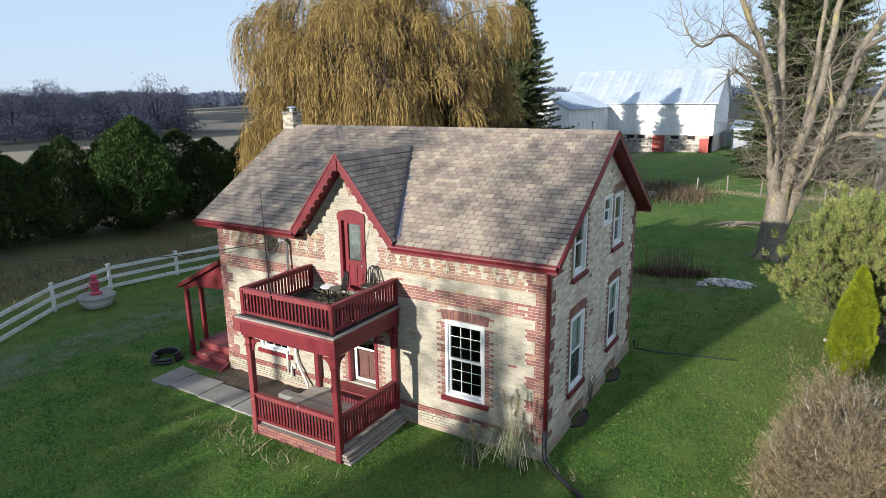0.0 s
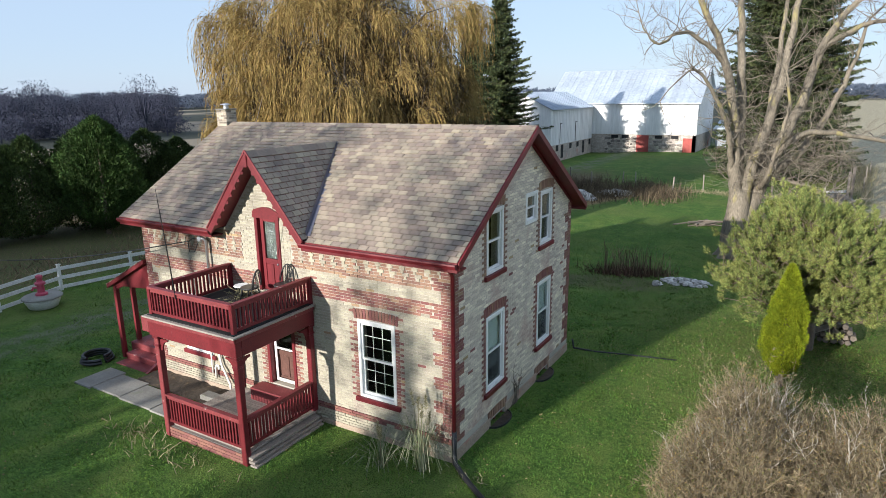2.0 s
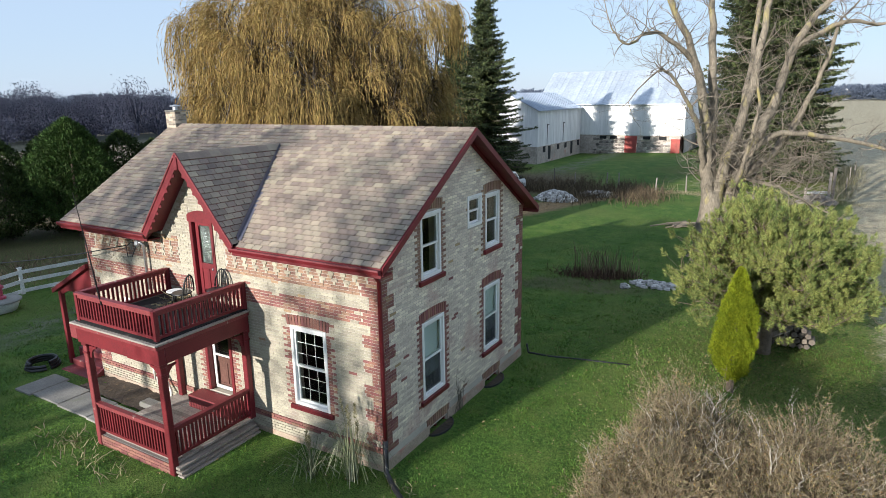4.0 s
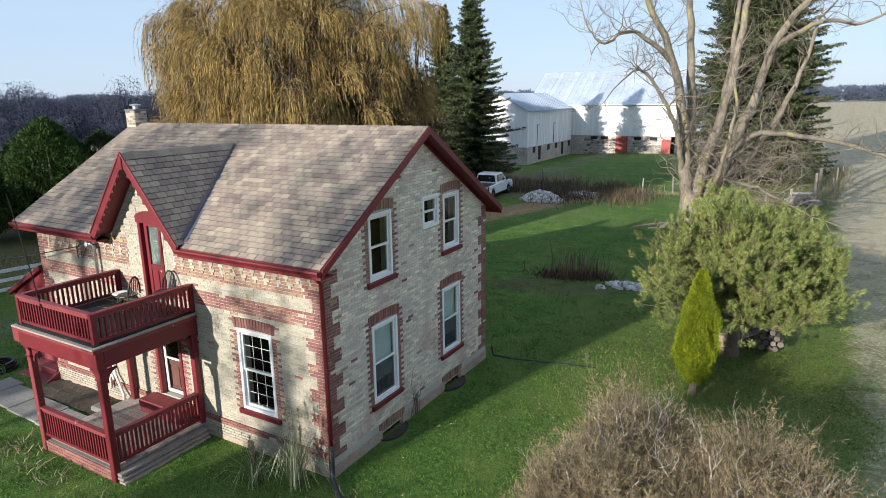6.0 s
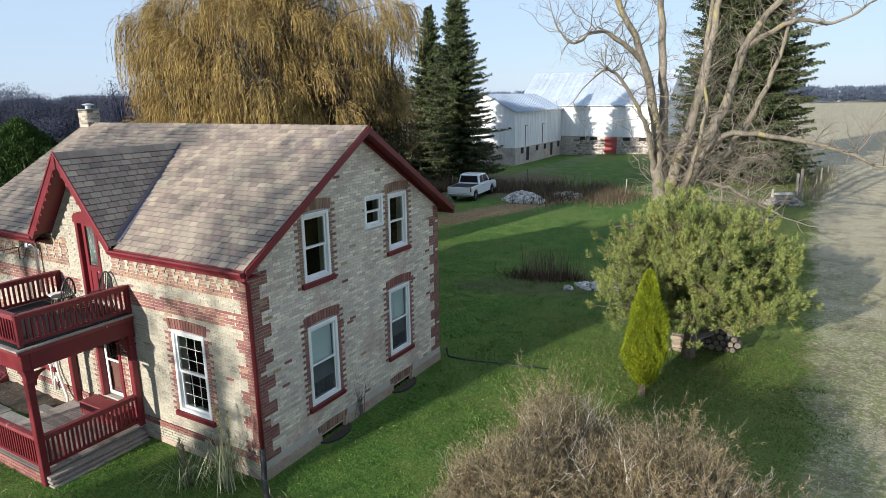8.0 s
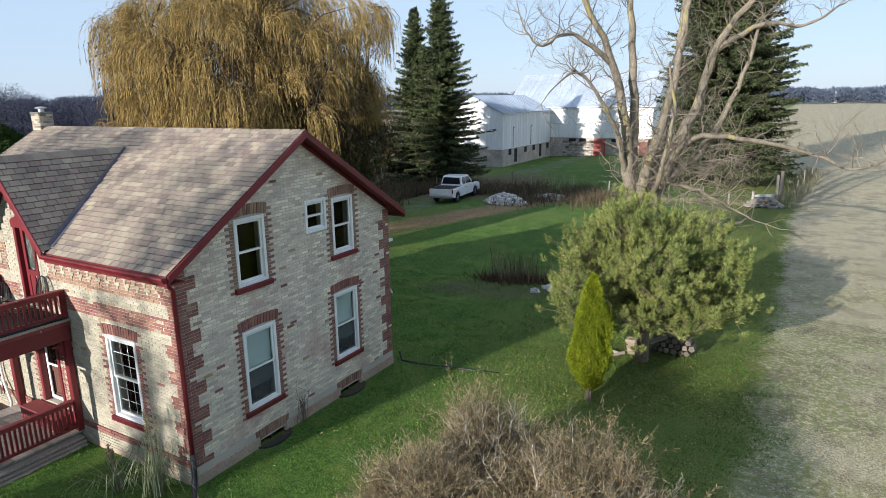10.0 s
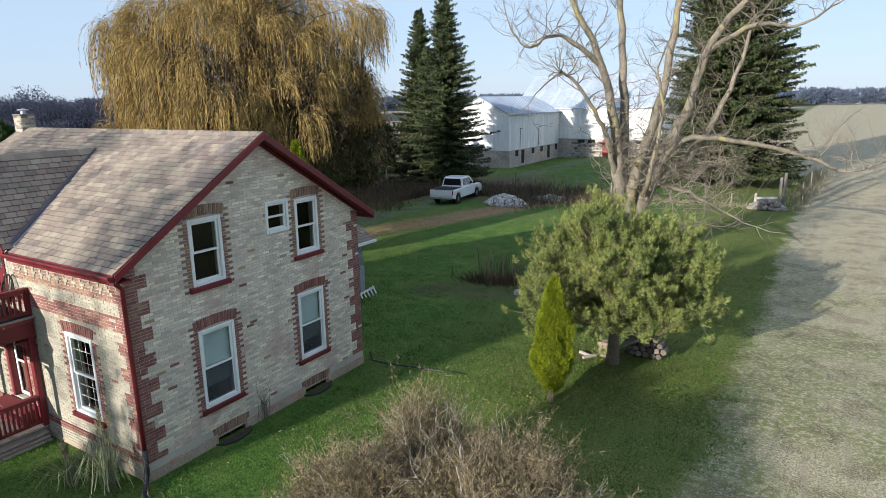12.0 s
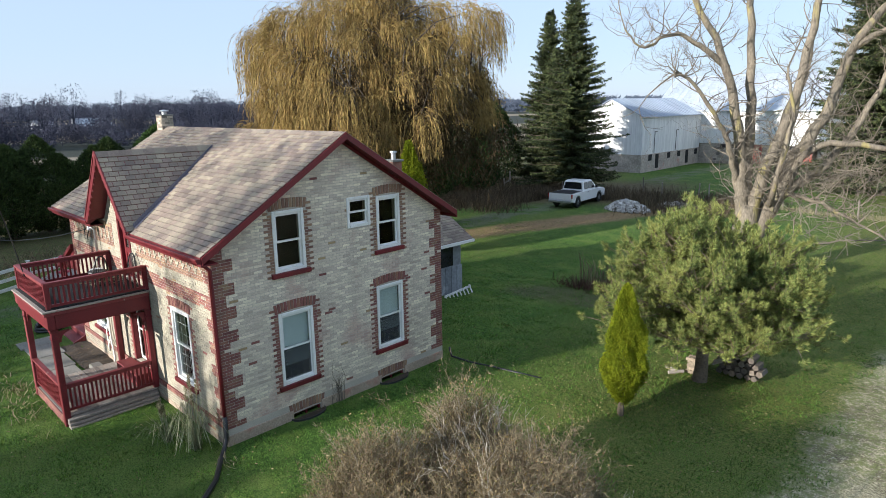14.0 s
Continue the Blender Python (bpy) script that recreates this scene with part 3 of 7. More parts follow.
def window(at, a0, a1, z0, z1, cols=1, rows=1, blind=0.0, label="white double-hung window with a red sill", sill=True, low_bars=False):
    g = Geo()
    w = 0.075
    for b in ((a0, a0 + w, z0, z1), (a1 - w, a1, z0, z1), (a0 + w, a1 - w, z1 - w, z1), (a0 + w, a1 - w, z0, z0 + w)):
        mbox(g, at, *b, -0.022, 0.12)
    win = part("window", g, M_WHITE, house, label, bevel=0.008)
    mid = (z0 + z1) / 2
    for s, (s0, s1, d) in enumerate(((mid - 0.02, z1 - w, 0.02), (z0 + w, mid + 0.025, 0.05))):
        g = Geo()
        e = 0.045
        for b in ((a0 + w, a0 + w + e, s0, s1), (a1 - w - e, a1 - w, s0, s1), (a0 + w + e, a1 - w - e, s1 - e, s1), (a0 + w + e, a1 - w - e, s0, s0 + e)):
            mbox(g, at, *b, d, d + 0.04)
        part("sash", g, M_WHITE, win)
        g = Geo()
        mbox(g, at, a0 + w + e - 0.005, a1 - w - e + 0.005, s0 + e - 0.005, s1 - e + 0.005, d + 0.018, d + 0.023)
        pane = part("pane", g, M_GLASS, win)
        pane.visible_shadow = False
        if cols > 1 or (low_bars and s == 1):
            nc, nr = (cols, rows) if cols > 1 else (4, 3)
            g = Geo()
            x0, x1, y0, y1 = a0 + w + e, a1 - w - e, s0 + e, s1 - e
            if low_bars:
                y1 = y0 + (y1 - y0) * 0.42
                nr = 1
            for i in range(1, nc):
                c = x0 + (x1 - x0) * i / nc
                mbox(g, at, c - 0.0065, c + 0.0065, y0, y1, d + 0.026, d + 0.034)
            for i in range(1, nr + (1 if low_bars else 0)):
                c = y0 + (y1 - y0) * i / nr
                mbox(g, at, x0, x1, c - 0.0065, c + 0.0065, d + 0.036, d + 0.042)
            part("glazing_grid", g, M_WHITE if not low_bars else M_WOOD, win)
    if low_bars:
        g = Geo()
        mbox(g, at, a0 + w + 0.03, a1 - w - 0.03, z0 + w + 0.03, mid - 0.01, 0.043, 0.046)
        part("insect_screen", g, M_SCREEN, win, "dark insect screen").visible_shadow = False
    if blind:
        g = Geo()
        mbox(g, at, a0 + w + 0.02, a1 - w - 0.02, z1 - w - (z1 - z0) * blind, z1 - w, 0.112, 0.118)
        part("roller_blind", g, M_BLIND, win, "pale drawn roller blind")
    if sill:
        g = Geo()
        mbox(g, at, a0 - 0.1, a1 + 0.1, z0 - 0.11, z0 - 0.002, -0.07, 0.14)
        part("sill", g, M_PAINT, win, "red painted sill", bevel=0.008)
    return win


# openings: along the wall, and up
F_WIN, F_DOOR, F_UP, F_LOW = (-2.38, -1.39, 0.94, 2.76), (-5.2, -4.28, 0.62, 2.55), (-5.28, -4.5, 3.0, 4.95), (-8.25, -7.2, 0.9, 2.5)
E_WINS = [(1.47, 2.29, 3.66, 5.07), (4.45, 5.24, 3.69, 5.08), (1.45, 2.38, 0.93, 2.70), (4.36, 5.27, 0.98, 2.72)]
E_SQ, E_CELLAR = (3.53, 4.25, 4.39, 5.15), [(1.66, 2.46, -0.3, 0.14), (4.4, 5.24, -0.3, 0.14)]
rng = random.Random(4)
PEAK_X, PEAK_Z, PITCH = -4.92, 6.28, 1.24


def front_top(a):
    return max(EAVE - 0.03, PEAK_Z - 0.14 - PITCH * abs(a - PEAK_X))


def east_top(a):
    return roof_z(a) - 0.12


def quoin(z):
    return 0.46 if int(z / COURSE) // 4 % 2 == 0 else 0.25


def jambs(z, zones, holes, kind="red"):
    """Toothed brick beside the openings, cut into the zones of a course."""
    for h in holes:
        if not h[2] - 0.12 < z < h[3] + 0.2:
            continue
        w = 0.22 if int(z / COURSE) % 2 == 0 else 0.11
        for lo, hi in ((h[0] - w, h[0]), (h[1], h[1] + w)):
            out = []
            for a0, a1, k, o in zones:
                if a1 <= lo or a0 >= hi:
                    out.append((a0, a1, k, o))
                    continue
                if a0 < lo:
                    out.append((a0, lo, k, o))
                if a1 > hi:
                    out.append((hi, a1, k, o))
            zones = out + [(lo, hi, kind, 0.007)]
    return zones


def front_zones(z):
    q = quoin(z)
    if z > EAVE - 0.05:
        z_in = [(-6.6, -3.3, "buff", 0.005)]
        s = 0.3 - abs(z - 5.62)
        if s > 0:
            z_in = [(-6.6, PEAK_X - s * 0.45, "buff", 0.005), (PEAK_X - s * 0.45, PEAK_X + s * 0.45, "rust", 0.016), (PEAK_X + s * 0.45, -3.3, "buff", 0.005)]
        return jambs(z, z_in, [F_UP], "buff")
    out = [(WEST, WEST + q, "red", 0.009), (-q, 0.0, "red", 0.009)]
    lo, hi = WEST + q, -q
    if z > 4.2:
        out += [(lo, -5.75, "tan", 0.011), (-5.75, -4.2, "buff", 0.005), (-4.2, hi, "tan", 0.011)]
    elif z > 3.82:
        out += [(-5.75, -4.2, "buff", 0.005)]
        for b0, b1 in ((lo, -5.75), (-4.2, hi)):
            n = max(1, round((b1 - b0) / 0.31))
            s = (b1 - b0) / n
            w = (0.24, 0.14, 0.23, 0.16, 0.25)[min(4, int((z - 3.82) / COURSE))]
            for i in range(n):
                c = b0 + (i + 0.5) * s
                out.append((c - w / 2, c + w / 2, "rust", 0.004))
                out.append((c + w / 2, min(b1, c + s - w / 2), "buff", 0.017))
    elif z > 3.66:
        out += [(lo, -5.75, "rust", 0.009), (-5.75, -4.2, "buff", 0.005), (-4.2, hi, "rust", 0.009)]
    elif z > 3.41:
        out.append((lo, hi, "buff", 0.005))
    elif z > 3.09:
        out.append((lo, hi, "red", 0.007))
    elif z < 0.41:
        return [(WEST, 0.0, "buff", 0.035)]
    elif z < 0.5:
        return [(WEST, 0.0, "red", 0.035)]
    else:
        out.append((lo, hi, "buff", 0.005))
    return jambs(z, jambs(z, out, [F_WIN, F_DOOR], "red"), [F_UP], "buff")


def east_zones(z):
    q = quoin(z + 4 * COURSE)
    out = [(0.0, q, "red", 0.009), (DEEP - q, DEEP, "red", 0.009)]
    if z > 4.5:
        out = [(0.0, DEEP, "buff", 0.005)]
    else:
        out.append((q, DEEP - q, "buff", 0.005))
    return jambs(z, jambs(z, out, E_WINS[:2], "rust"), E_WINS[2:], "red")


arch = [(h[0] - 0.08, h[1] + 0.08, h[3], h[3] + 0.24) for h in (F_WIN, F_UP, *E_WINS)]
f_holes, e_holes = [F_WIN, F_DOOR, F_UP, F_LOW], [*E_WINS, E_SQ, *E_CELLAR]
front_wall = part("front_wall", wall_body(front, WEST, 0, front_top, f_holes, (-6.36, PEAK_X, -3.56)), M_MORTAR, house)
east_wall = part("gable_wall", wall_body(east, 0.3, DEEP - 0.3, east_top, e_holes, (RIDGE_Y,)), M_MORTAR, house)
part("west_wall", wall_body(west, 0.3, DEEP - 0.3, east_top, [], (RIDGE_Y,)), M_MORTAR, house)
part("back_wall", wall_body(back, WEST, 0, lambda a: EAVE - 0.03, [], ()), M_MORTAR, house)
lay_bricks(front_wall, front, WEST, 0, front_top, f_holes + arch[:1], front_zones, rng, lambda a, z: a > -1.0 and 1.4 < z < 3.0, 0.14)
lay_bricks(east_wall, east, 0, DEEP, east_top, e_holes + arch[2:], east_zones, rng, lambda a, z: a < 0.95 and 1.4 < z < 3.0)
for h in (F_WIN,):
    arch_bricks(front_wall, front, h[0], h[1], h[3] + 0.005, 0.03, M_RED, rng)
g = Geo()
c = (F_UP[0] + F_UP[1]) / 2
hw = (F_UP[1] - F_UP[0]) / 2 + 0.02
rim = [(c + hw * t, F_UP[3] - 0.05 + 0.12 * (1 - t * t)) for t in [k / 6 - 1 for k in range(13)]]
g.prism([front(a, z, -0.045) for a, z in [(c - hw, F_UP[3] - 0.2), *rim, (c + hw, F_UP[3] - 0.2)]], Vector(front(0, 0, 0.09)) - Vector(front(0, 0, -0.045)))
part("door_head", g, M_PAINT, house, "arched red door head")
for h, m in zip(E_WINS, (M_RUST, M_RUST, M_RED, M_RED)):
    arch_bricks(east_wall, east, h[0], h[1], h[3] + 0.005, 0.05, m, rng)
for h in E_CELLAR:
    arch_bricks(east_wall, east, h[0], h[1], h[3] + 0.02, 0.03, M_RUST, rng)
# parged foot of the walls
g = Geo()
for a0, a1 in ((WEST - 0.02, F_DOOR[0]), (F_DOOR[1], 0.03)):
    mbox(g, front, a0, a1, -0.5, 0.12, -0.04, 0.0)
part("foundation", g, M_FOUND, house, "stained rough foundation", bevel=0.01)
g = Geo()
for a0, a1 in ((0.0, E_CELLAR[0][0]), (E_CELLAR[0][1], E_CELLAR[1][0]), (E_CELLAR[1][1], DEEP)):
    mbox(g, east, a0, a1, -0.6, 0.24, -0.03, 0.0)
part("foundation", g, M_FOUND, house, bevel=0.01)

for b in E_WINS[:2]:
    window(east, *b)
for b in E_WINS[2:]:
    window(east, *b, blind=0.72, low_bars=True, label="white double-hung window with its pale blind half drawn")
window(east, *E_SQ, sill=False, label="small white double-hung window")
window(front, *F_WIN, cols=3, rows=3, label="tall white window with a grid of glazing bars")
window(front, *F_LOW, cols=3, rows=2, label="white window under the balcony")
for h in E_CELLAR:
    g = Geo()
    for b in ((h[0], h[0] + 0.05, h[2], h[3]), (h[1] - 0.05, h[1], h[2], h[3]), (h[0], h[1], h[3] - 0.05, h[3]), ((h[0] + h[1]) / 2 - 0.025, (h[0] + h[1]) / 2 + 0.025, h[2], h[3])):
        mbox(g, east, *b, 0.06, 0.12)
    win = part("cellar_window", g, M_PAINT, house, "small dark cellar window in a red frame")
    g = Geo()
    mbox(g, east, h[0], h[1], h[2], h[3], 0.1, 0.106)
    part("pane", g, M_GLASS, win).visible_shadow = False
# added near-black floors, walls and ceiling inside, standing in for the rooms' shade
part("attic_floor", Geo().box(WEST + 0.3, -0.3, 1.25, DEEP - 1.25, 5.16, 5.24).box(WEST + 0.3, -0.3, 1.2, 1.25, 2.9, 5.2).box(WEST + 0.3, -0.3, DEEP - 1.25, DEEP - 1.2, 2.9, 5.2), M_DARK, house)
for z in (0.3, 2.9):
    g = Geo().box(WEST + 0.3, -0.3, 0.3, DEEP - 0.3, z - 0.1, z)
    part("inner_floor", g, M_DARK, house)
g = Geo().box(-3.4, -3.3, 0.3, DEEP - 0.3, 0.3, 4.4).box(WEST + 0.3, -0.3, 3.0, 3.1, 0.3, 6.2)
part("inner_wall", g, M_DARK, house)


# grey panel behind the balcony door's glass
g = Geo()
mbox(g, front, F_UP[0] + 0.1, F_UP[1] - 0.1, 3.7, 4.8, 0.11, 0.115)
part("curtain", g, mat("grey_backing_panel", (0.085, 0.09, 0.085), (0.04, 0.043, 0.042), fine=8, coarse=3, var=0.3, rough=0.9), house, "grey panel behind the door glass")

# doors
def door_leaf(at, a0, a1, z0, z1, glass, paint, label, d=0.06):
    """A panelled door in its frame; glass: from, to and the sides of the light."""
    g = Geo()
    f = 0.09
    for b in ((a0, a0 + f, z0, z1), (a1 - f, a1, z0, z1), (a0 + f, a1 - f, z1 - f * 1.4, z1)):
        mbox(g, at, *b, -0.03, 0.12)
    door = part("door", g, M_PAINT, house, label, bevel=0.008)
    x0, x1, g0, g1 = a0 + f, a1 - f, *glass
    s = 0.11
    g = Geo()
    mbox(g, at, x0, x0 + s, z0, z1 - f * 1.4, d, d + 0.045)
    mbox(g, at, x1 - s, x1, z0, z1 - f * 1.4, d, d + 0.045)
    for r0, r1 in ((z0, z0 + 0.16), (g0 - 0.13, g0), (g1, z1 - f * 1.4)):
        mbox(g, at, x0 + s, x1 - s, r0, r1, d, d + 0.045)
    mid = (x0 + x1) / 2
    mbox(g, at, mid - 0.045, mid + 0.045, z0 + 0.16, g0 - 0.13, d, d + 0.045)
    leaf = part("leaf", g, paint, door, bevel=0.006)
    g = Geo()
    mbox(g, at, x0 + s, x1 - s, z0 + 0.16, g0 - 0.13, d + 0.02, d + 0.04)
    part("door_panel", g, paint, door)
    g = Geo()
    mbox(g, at, x0 + s, x1 - s, g0, g1, d + 0.02, d + 0.026)
    part("pane", g, M_GLASS, door).visible_shadow = False
    g = Geo()
    p = Vector(at(x1 - s / 2, (g0 - 0.1), d - 0.05))
    q = Vector(at(x1 - s / 2, (g0 - 0.1), d))
    g.tube([q, p, p + (p - q) * 0.4], [0.012, 0.03, 0.02], 8)
    part("knob", g, M_METAL, door, "dull metal knob", smooth=True)
    return door


door_leaf(front, *F_UP, (3.78, 4.66), M_PAINT, "red panelled balcony door with a tall glass light")
low = door_leaf(front, *F_DOOR, (1.45, 2.3), mat("brown_door_paint", (0.15, 0.075, 0.06), (0.1, 0.05, 0.04), fine=20, rough=0.4), "brown entrance door behind a white-framed storm door", d=0.16)
g = Geo()
x0, x1 = F_DOOR[0] + 0.12, F_DOOR[1] - 0.12
for b in ((x0, x0 + 0.07, 0.66, 2.4), (x1 - 0.07, x1, 0.66, 2.4), (x0 + 0.07, x1 - 0.07, 2.33, 2.4), (x0 + 0.07, x1 - 0.07, 0.66, 0.74), (x0 + 0.07, x1 - 0.07, 1.5, 1.55)):
    mbox(g, front, *b, 0.1, 0.13)
part("storm_frame", g, M_WHITE, low, "white storm door frame", bevel=0.005)


# roof
def shingle_slope(roof, origin, along, up, n_rows, span, keep, rng, singles, kind=M_SHINGLE):
    """Courses of separate shingle tabs laid up a slope. span(v): the ends of the course at v metres up."""
    along, up = Vector(along).normalized(), Vector(up).normalized()
    nor = along.cross(up).normalized()
    origin = Vector(origin)
    g, tab, count = Geo(), {}, 0
    expo, wide = 0.145, 0.235

    def tab_pts(w, lift):
        return [along * a + up * b + nor * h for a, b, h in ((0.007, 0.0, -0.002), (w - 0.007, 0.0, -0.002), (w - 0.007, 0.0, 0.016 + lift), (0.007, 0.0, 0.016 + lift), (0.007, expo - 0.012, 0.008), (w - 0.007, expo - 0.012, 0.008))]

    faces = [(0, 1, 2, 3), (3, 2, 5, 4), (0, 3, 4), (1, 5, 2)]
    for r in range(n_rows):
        lo, hi = span(r * expo)
        a = lo - (r % 2) * wide / 2
        while a < hi - 0.02:
            w0, w1 = max(a, lo), min(a + wide, hi)
            a += wide
            c = origin + along * ((w0 + w1) / 2) + up * (r * expo + expo / 2)
            if w1 - w0 < 0.04 or not keep(c):
                continue
            o = origin + along * w0 + up * (r * expo)
            if singles(c) and count < 300 and w1 - w0 > wide - 0.01:
                key = count % 6
                if key not in tab:
                    t = Geo()
                    t.add(tab_pts(wide, rng.uniform(0, 0.006)), faces)
                    tab[key] = t.mesh("shingle", kind)
                ob = part("shingle", tab[key], None, roof)
                ob.location = o
                count += 1
            else:
                g.add([o + q for q in tab_pts(w1 - w0, rng.uniform(0, 0.006))], faces)
    tagged(part("shingle_cover", g, kind, roof), kind="stuff")


RX0, RX1 = -10.0, 0.32
YE, ZE, TH = -0.33, 4.42, 0.11
cs = math.sqrt(1 + SLOPE * SLOPE)
UP = Vector((0, 1, SLOPE)) / cs
g = Geo()


def slab(g, x0, x1, y0, y1):
    z0, z1 = roof_z(y0), roof_z(y1)
    g.prism([(x0, y0, z0), (x0, y1, z1), (x0, y1, z1 - TH), (x0, y0, z0 - TH)], (x1 - x0, 0, 0))


FOOT0, FOOT1 = -6.40, -3.55
slab(g, RX0, FOOT0, YE, RIDGE_Y)
slab(g, FOOT1, RX1, YE, RIDGE_Y)
slab(g, FOOT0, FOOT1, 0.31, RIDGE_Y)
slab(g, RX0, RX1, RIDGE_Y, 2 * RIDGE_Y - YE)
roof = part("roof", g, M_PAINT, house, "weathered grey-brown shingle roof with red soffits")


g = Geo()
for x0, x1, y0 in ((RX0 + 0.03, FOOT0, YE + 0.01), (FOOT1, RX1 - 0.03, YE + 0.01), (FOOT0, FOOT1, 0.31)):
    g.add([(x0, y0, roof_z(y0) + 0.004), (x1, y0, roof_z(y0) + 0.004), (x1, RIDGE_Y, roof_z(RIDGE_Y) + 0.004), (x0, RIDGE_Y, roof_z(RIDGE_Y) + 0.004)], [(0, 1, 2, 3)])
part("underlay", g, M_FELT, roof, "dark roofing felt")


def on_main(c):
    return abs(c.x - PEAK_X) > (PEAK_Z - c.z) / PITCH + 0.02 or c.z > PEAK_Z


def span_all(v):
    return 0.0, RX1 - RX0


rng = random.Random(8)
n_rows = int((RIDGE_Y - YE) * cs / 0.145)
shingle_slope(roof, (RX0, YE - 0.02, ZE), (1, 0, 0), UP, n_rows, span_all, on_main, rng, lambda c: c.x > -2.7 and c.z < 6.2)
shingle_slope(roof, (RX1, 2 * RIDGE_Y - YE + 0.02, ZE), (-1, 0, 0), (0, -1, SLOPE), n_rows, span_all, lambda c: True, rng, lambda c: False)
g = Geo()
x = RX0
while x < RX1:
    e = min(x + 0.3, RX1)
    for s in (-1, 1):
        g.add([(x + 0.004, RIDGE_Y, 6.742), (e - 0.004, RIDGE_Y, 6.75), (e - 0.004, RIDGE_Y + s * 0.13, 6.75 - 0.13 * SLOPE), (x + 0.004, RIDGE_Y + s * 0.13, 6.742 - 0.13 * SLOPE)], [(0, 1, 2, 3) if s < 0 else (3, 2, 1, 0)])
    x += 0.3
tagged(part("ridge_capping", g, M_SHINGLE, roof), kind="stuff")

# little front gable
gw = 0.28
pr = math.sqrt(1 + PITCH * PITCH)
gab = Geo()
for s in (-1, 1):
    foot = PEAK_X + s * 1.44
    zf = PEAK_Z - PITCH * 1.44
    yb = 2.85
    y_foot = YE + 0.05
    top0, top1 = Vector((PEAK_X, -0.40, PEAK_Z)), Vector((PEAK_X, yb, PEAK_Z))
    f0 = Vector((foot, -0.40, zf))
    f1 = Vector((foot, 0.1, zf))
    dn = Vector((s * -PITCH, 0, -1)).normalized() * 0.09
    pts = [top0, f0, f1, top1]
    gab.add([p for p in pts] + [p + dn for p in pts], [(0, 1, 2, 3), (7, 6, 5, 4), (0, 4, 5, 1), (1, 5, 6, 2), (2, 6, 7, 3), (3, 7, 4, 0)] if s > 0 else [(3, 2, 1, 0), (4, 5, 6, 7), (1, 5, 4, 0), (2, 6, 5, 1), (3, 7, 6, 2), (0, 4, 7, 3)])
gable_roof = part("gable_roof", gab, M_PAINT, house, "steep little shingled gable roof with red bargeboards")
for s in (-1, 1):
    foot = Vector((PEAK_X + s * 1.46, 0, PEAK_Z - PITCH * 1.46))
    upv = Vector((-s, 0, PITCH)).normalized()
    al = Vector((0, 1, 0)) if s > 0 else Vector((0, -1, 0))
    length = 1.46 * pr

    def span(v, s=s):
        z = PEAK_Z - PITCH * 1.46 + v * PITCH / pr
        y = (z + 0.05 - 4.42) / SLOPE - 0.33
        return (-0.42, y) if s > 0 else (-y, 0.42)

    shingle_slope(gable_roof, foot, al, upv, int(length / 0.145) + 1, span, lambda c: c.z < PEAK_Z + 0.02, rng, lambda c: False, M_SHINGLE)
    # metal valley
    a = Vector((PEAK_X + s * 1.44, YE + 0.1, 4.52))
    b = Vector((PEAK_X + s * 0.06, 2.62, PEAK_Z - 0.06))
    w1, w2 = Vector((s * 0.1, 0, 0.012)), Vector((-s * 0.03, 0.0, 0.05))
    g = Geo().add([a + w1, b + w1, b + Vector((0, 0, 0.02)), a + Vector((0, 0, 0.02)), a + w2 + Vector((0, 0, 0.06)), b + w2 + Vector((0, 0, 0.06))], [(0, 1, 2, 3), (3, 2, 5, 4)])
    part("valley", g, M_VALLEY, gable_roof, "dull blue-grey metal valley")
    # bargeboard with scallops
    g = Geo()
    p0, p1 = Vector((PEAK_X, -0.405, PEAK_Z + 0.02)), Vector((PEAK_X + s * 1.5, -0.405, PEAK_Z + 0.02 - PITCH * 1.5))
    d, wn_ = (p1 - p0), Vector((-s * PITCH, 0, -1)).normalized()
    g.prism([p0, p1, p1 + wn_ * 0.15, p0 + Vector((0, 0, -0.24))], (0, -0.035, 0))
    part("bargeboard", g, M_PAINT, gable_roof)
    for k in range(9):
        g = Geo()
        t = 0.1 + k * 0.095
        c = p0 + d * t + wn_ * 0.15
        e = d.normalized() * 0.055
        g.prism([c - e, c + e, c + e * 0.7 + wn_ * 0.035, c - e * 0.2 + wn_ * 0.06, c - e * 0.8 + wn_ * 0.02], (0, -0.028, 0))
        part("scallop", g, M_PAINT, gable_roof)
    g = Geo()
    q0, q1 = p0 + Vector((0, 0.02, 0.03)), p1 + Vector((0, 0.02, 0.03))
    g.beam(q0 + Vector((0, -0.06, 0)), q1 + Vector((0, -0.06, 0)), 0.03, 0.03)
    part("drip_edge", g, M_PAINT_WORN, gable_roof)
g = Geo().box(PEAK_X - 0.05, PEAK_X + 0.05, -0.47, -0.4, PEAK_Z - 0.32, PEAK_Z - 0.02)
part("apex_block", g, M_PAINT, gable_roof, bevel=0.01)

g = Geo()
y = -0.44
while y < 2.75:
    for s in (-1, 1):
        q = [(PEAK_X, y + 0.004, PEAK_Z + 0.035), (PEAK_X, y + 0.29, PEAK_Z + 0.042), (PEAK_X + s * 0.11, y + 0.29, PEAK_Z + 0.042 - 0.11 * PITCH), (PEAK_X + s * 0.11, y + 0.004, PEAK_Z + 0.035 - 0.11 * PITCH)]
        g.add(q, [(0, 1, 2, 3) if s < 0 else (3, 2, 1, 0)])
    y += 0.29
tagged(part("ridge_capping", g, M_SHINGLE, gable_roof), kind="stuff")

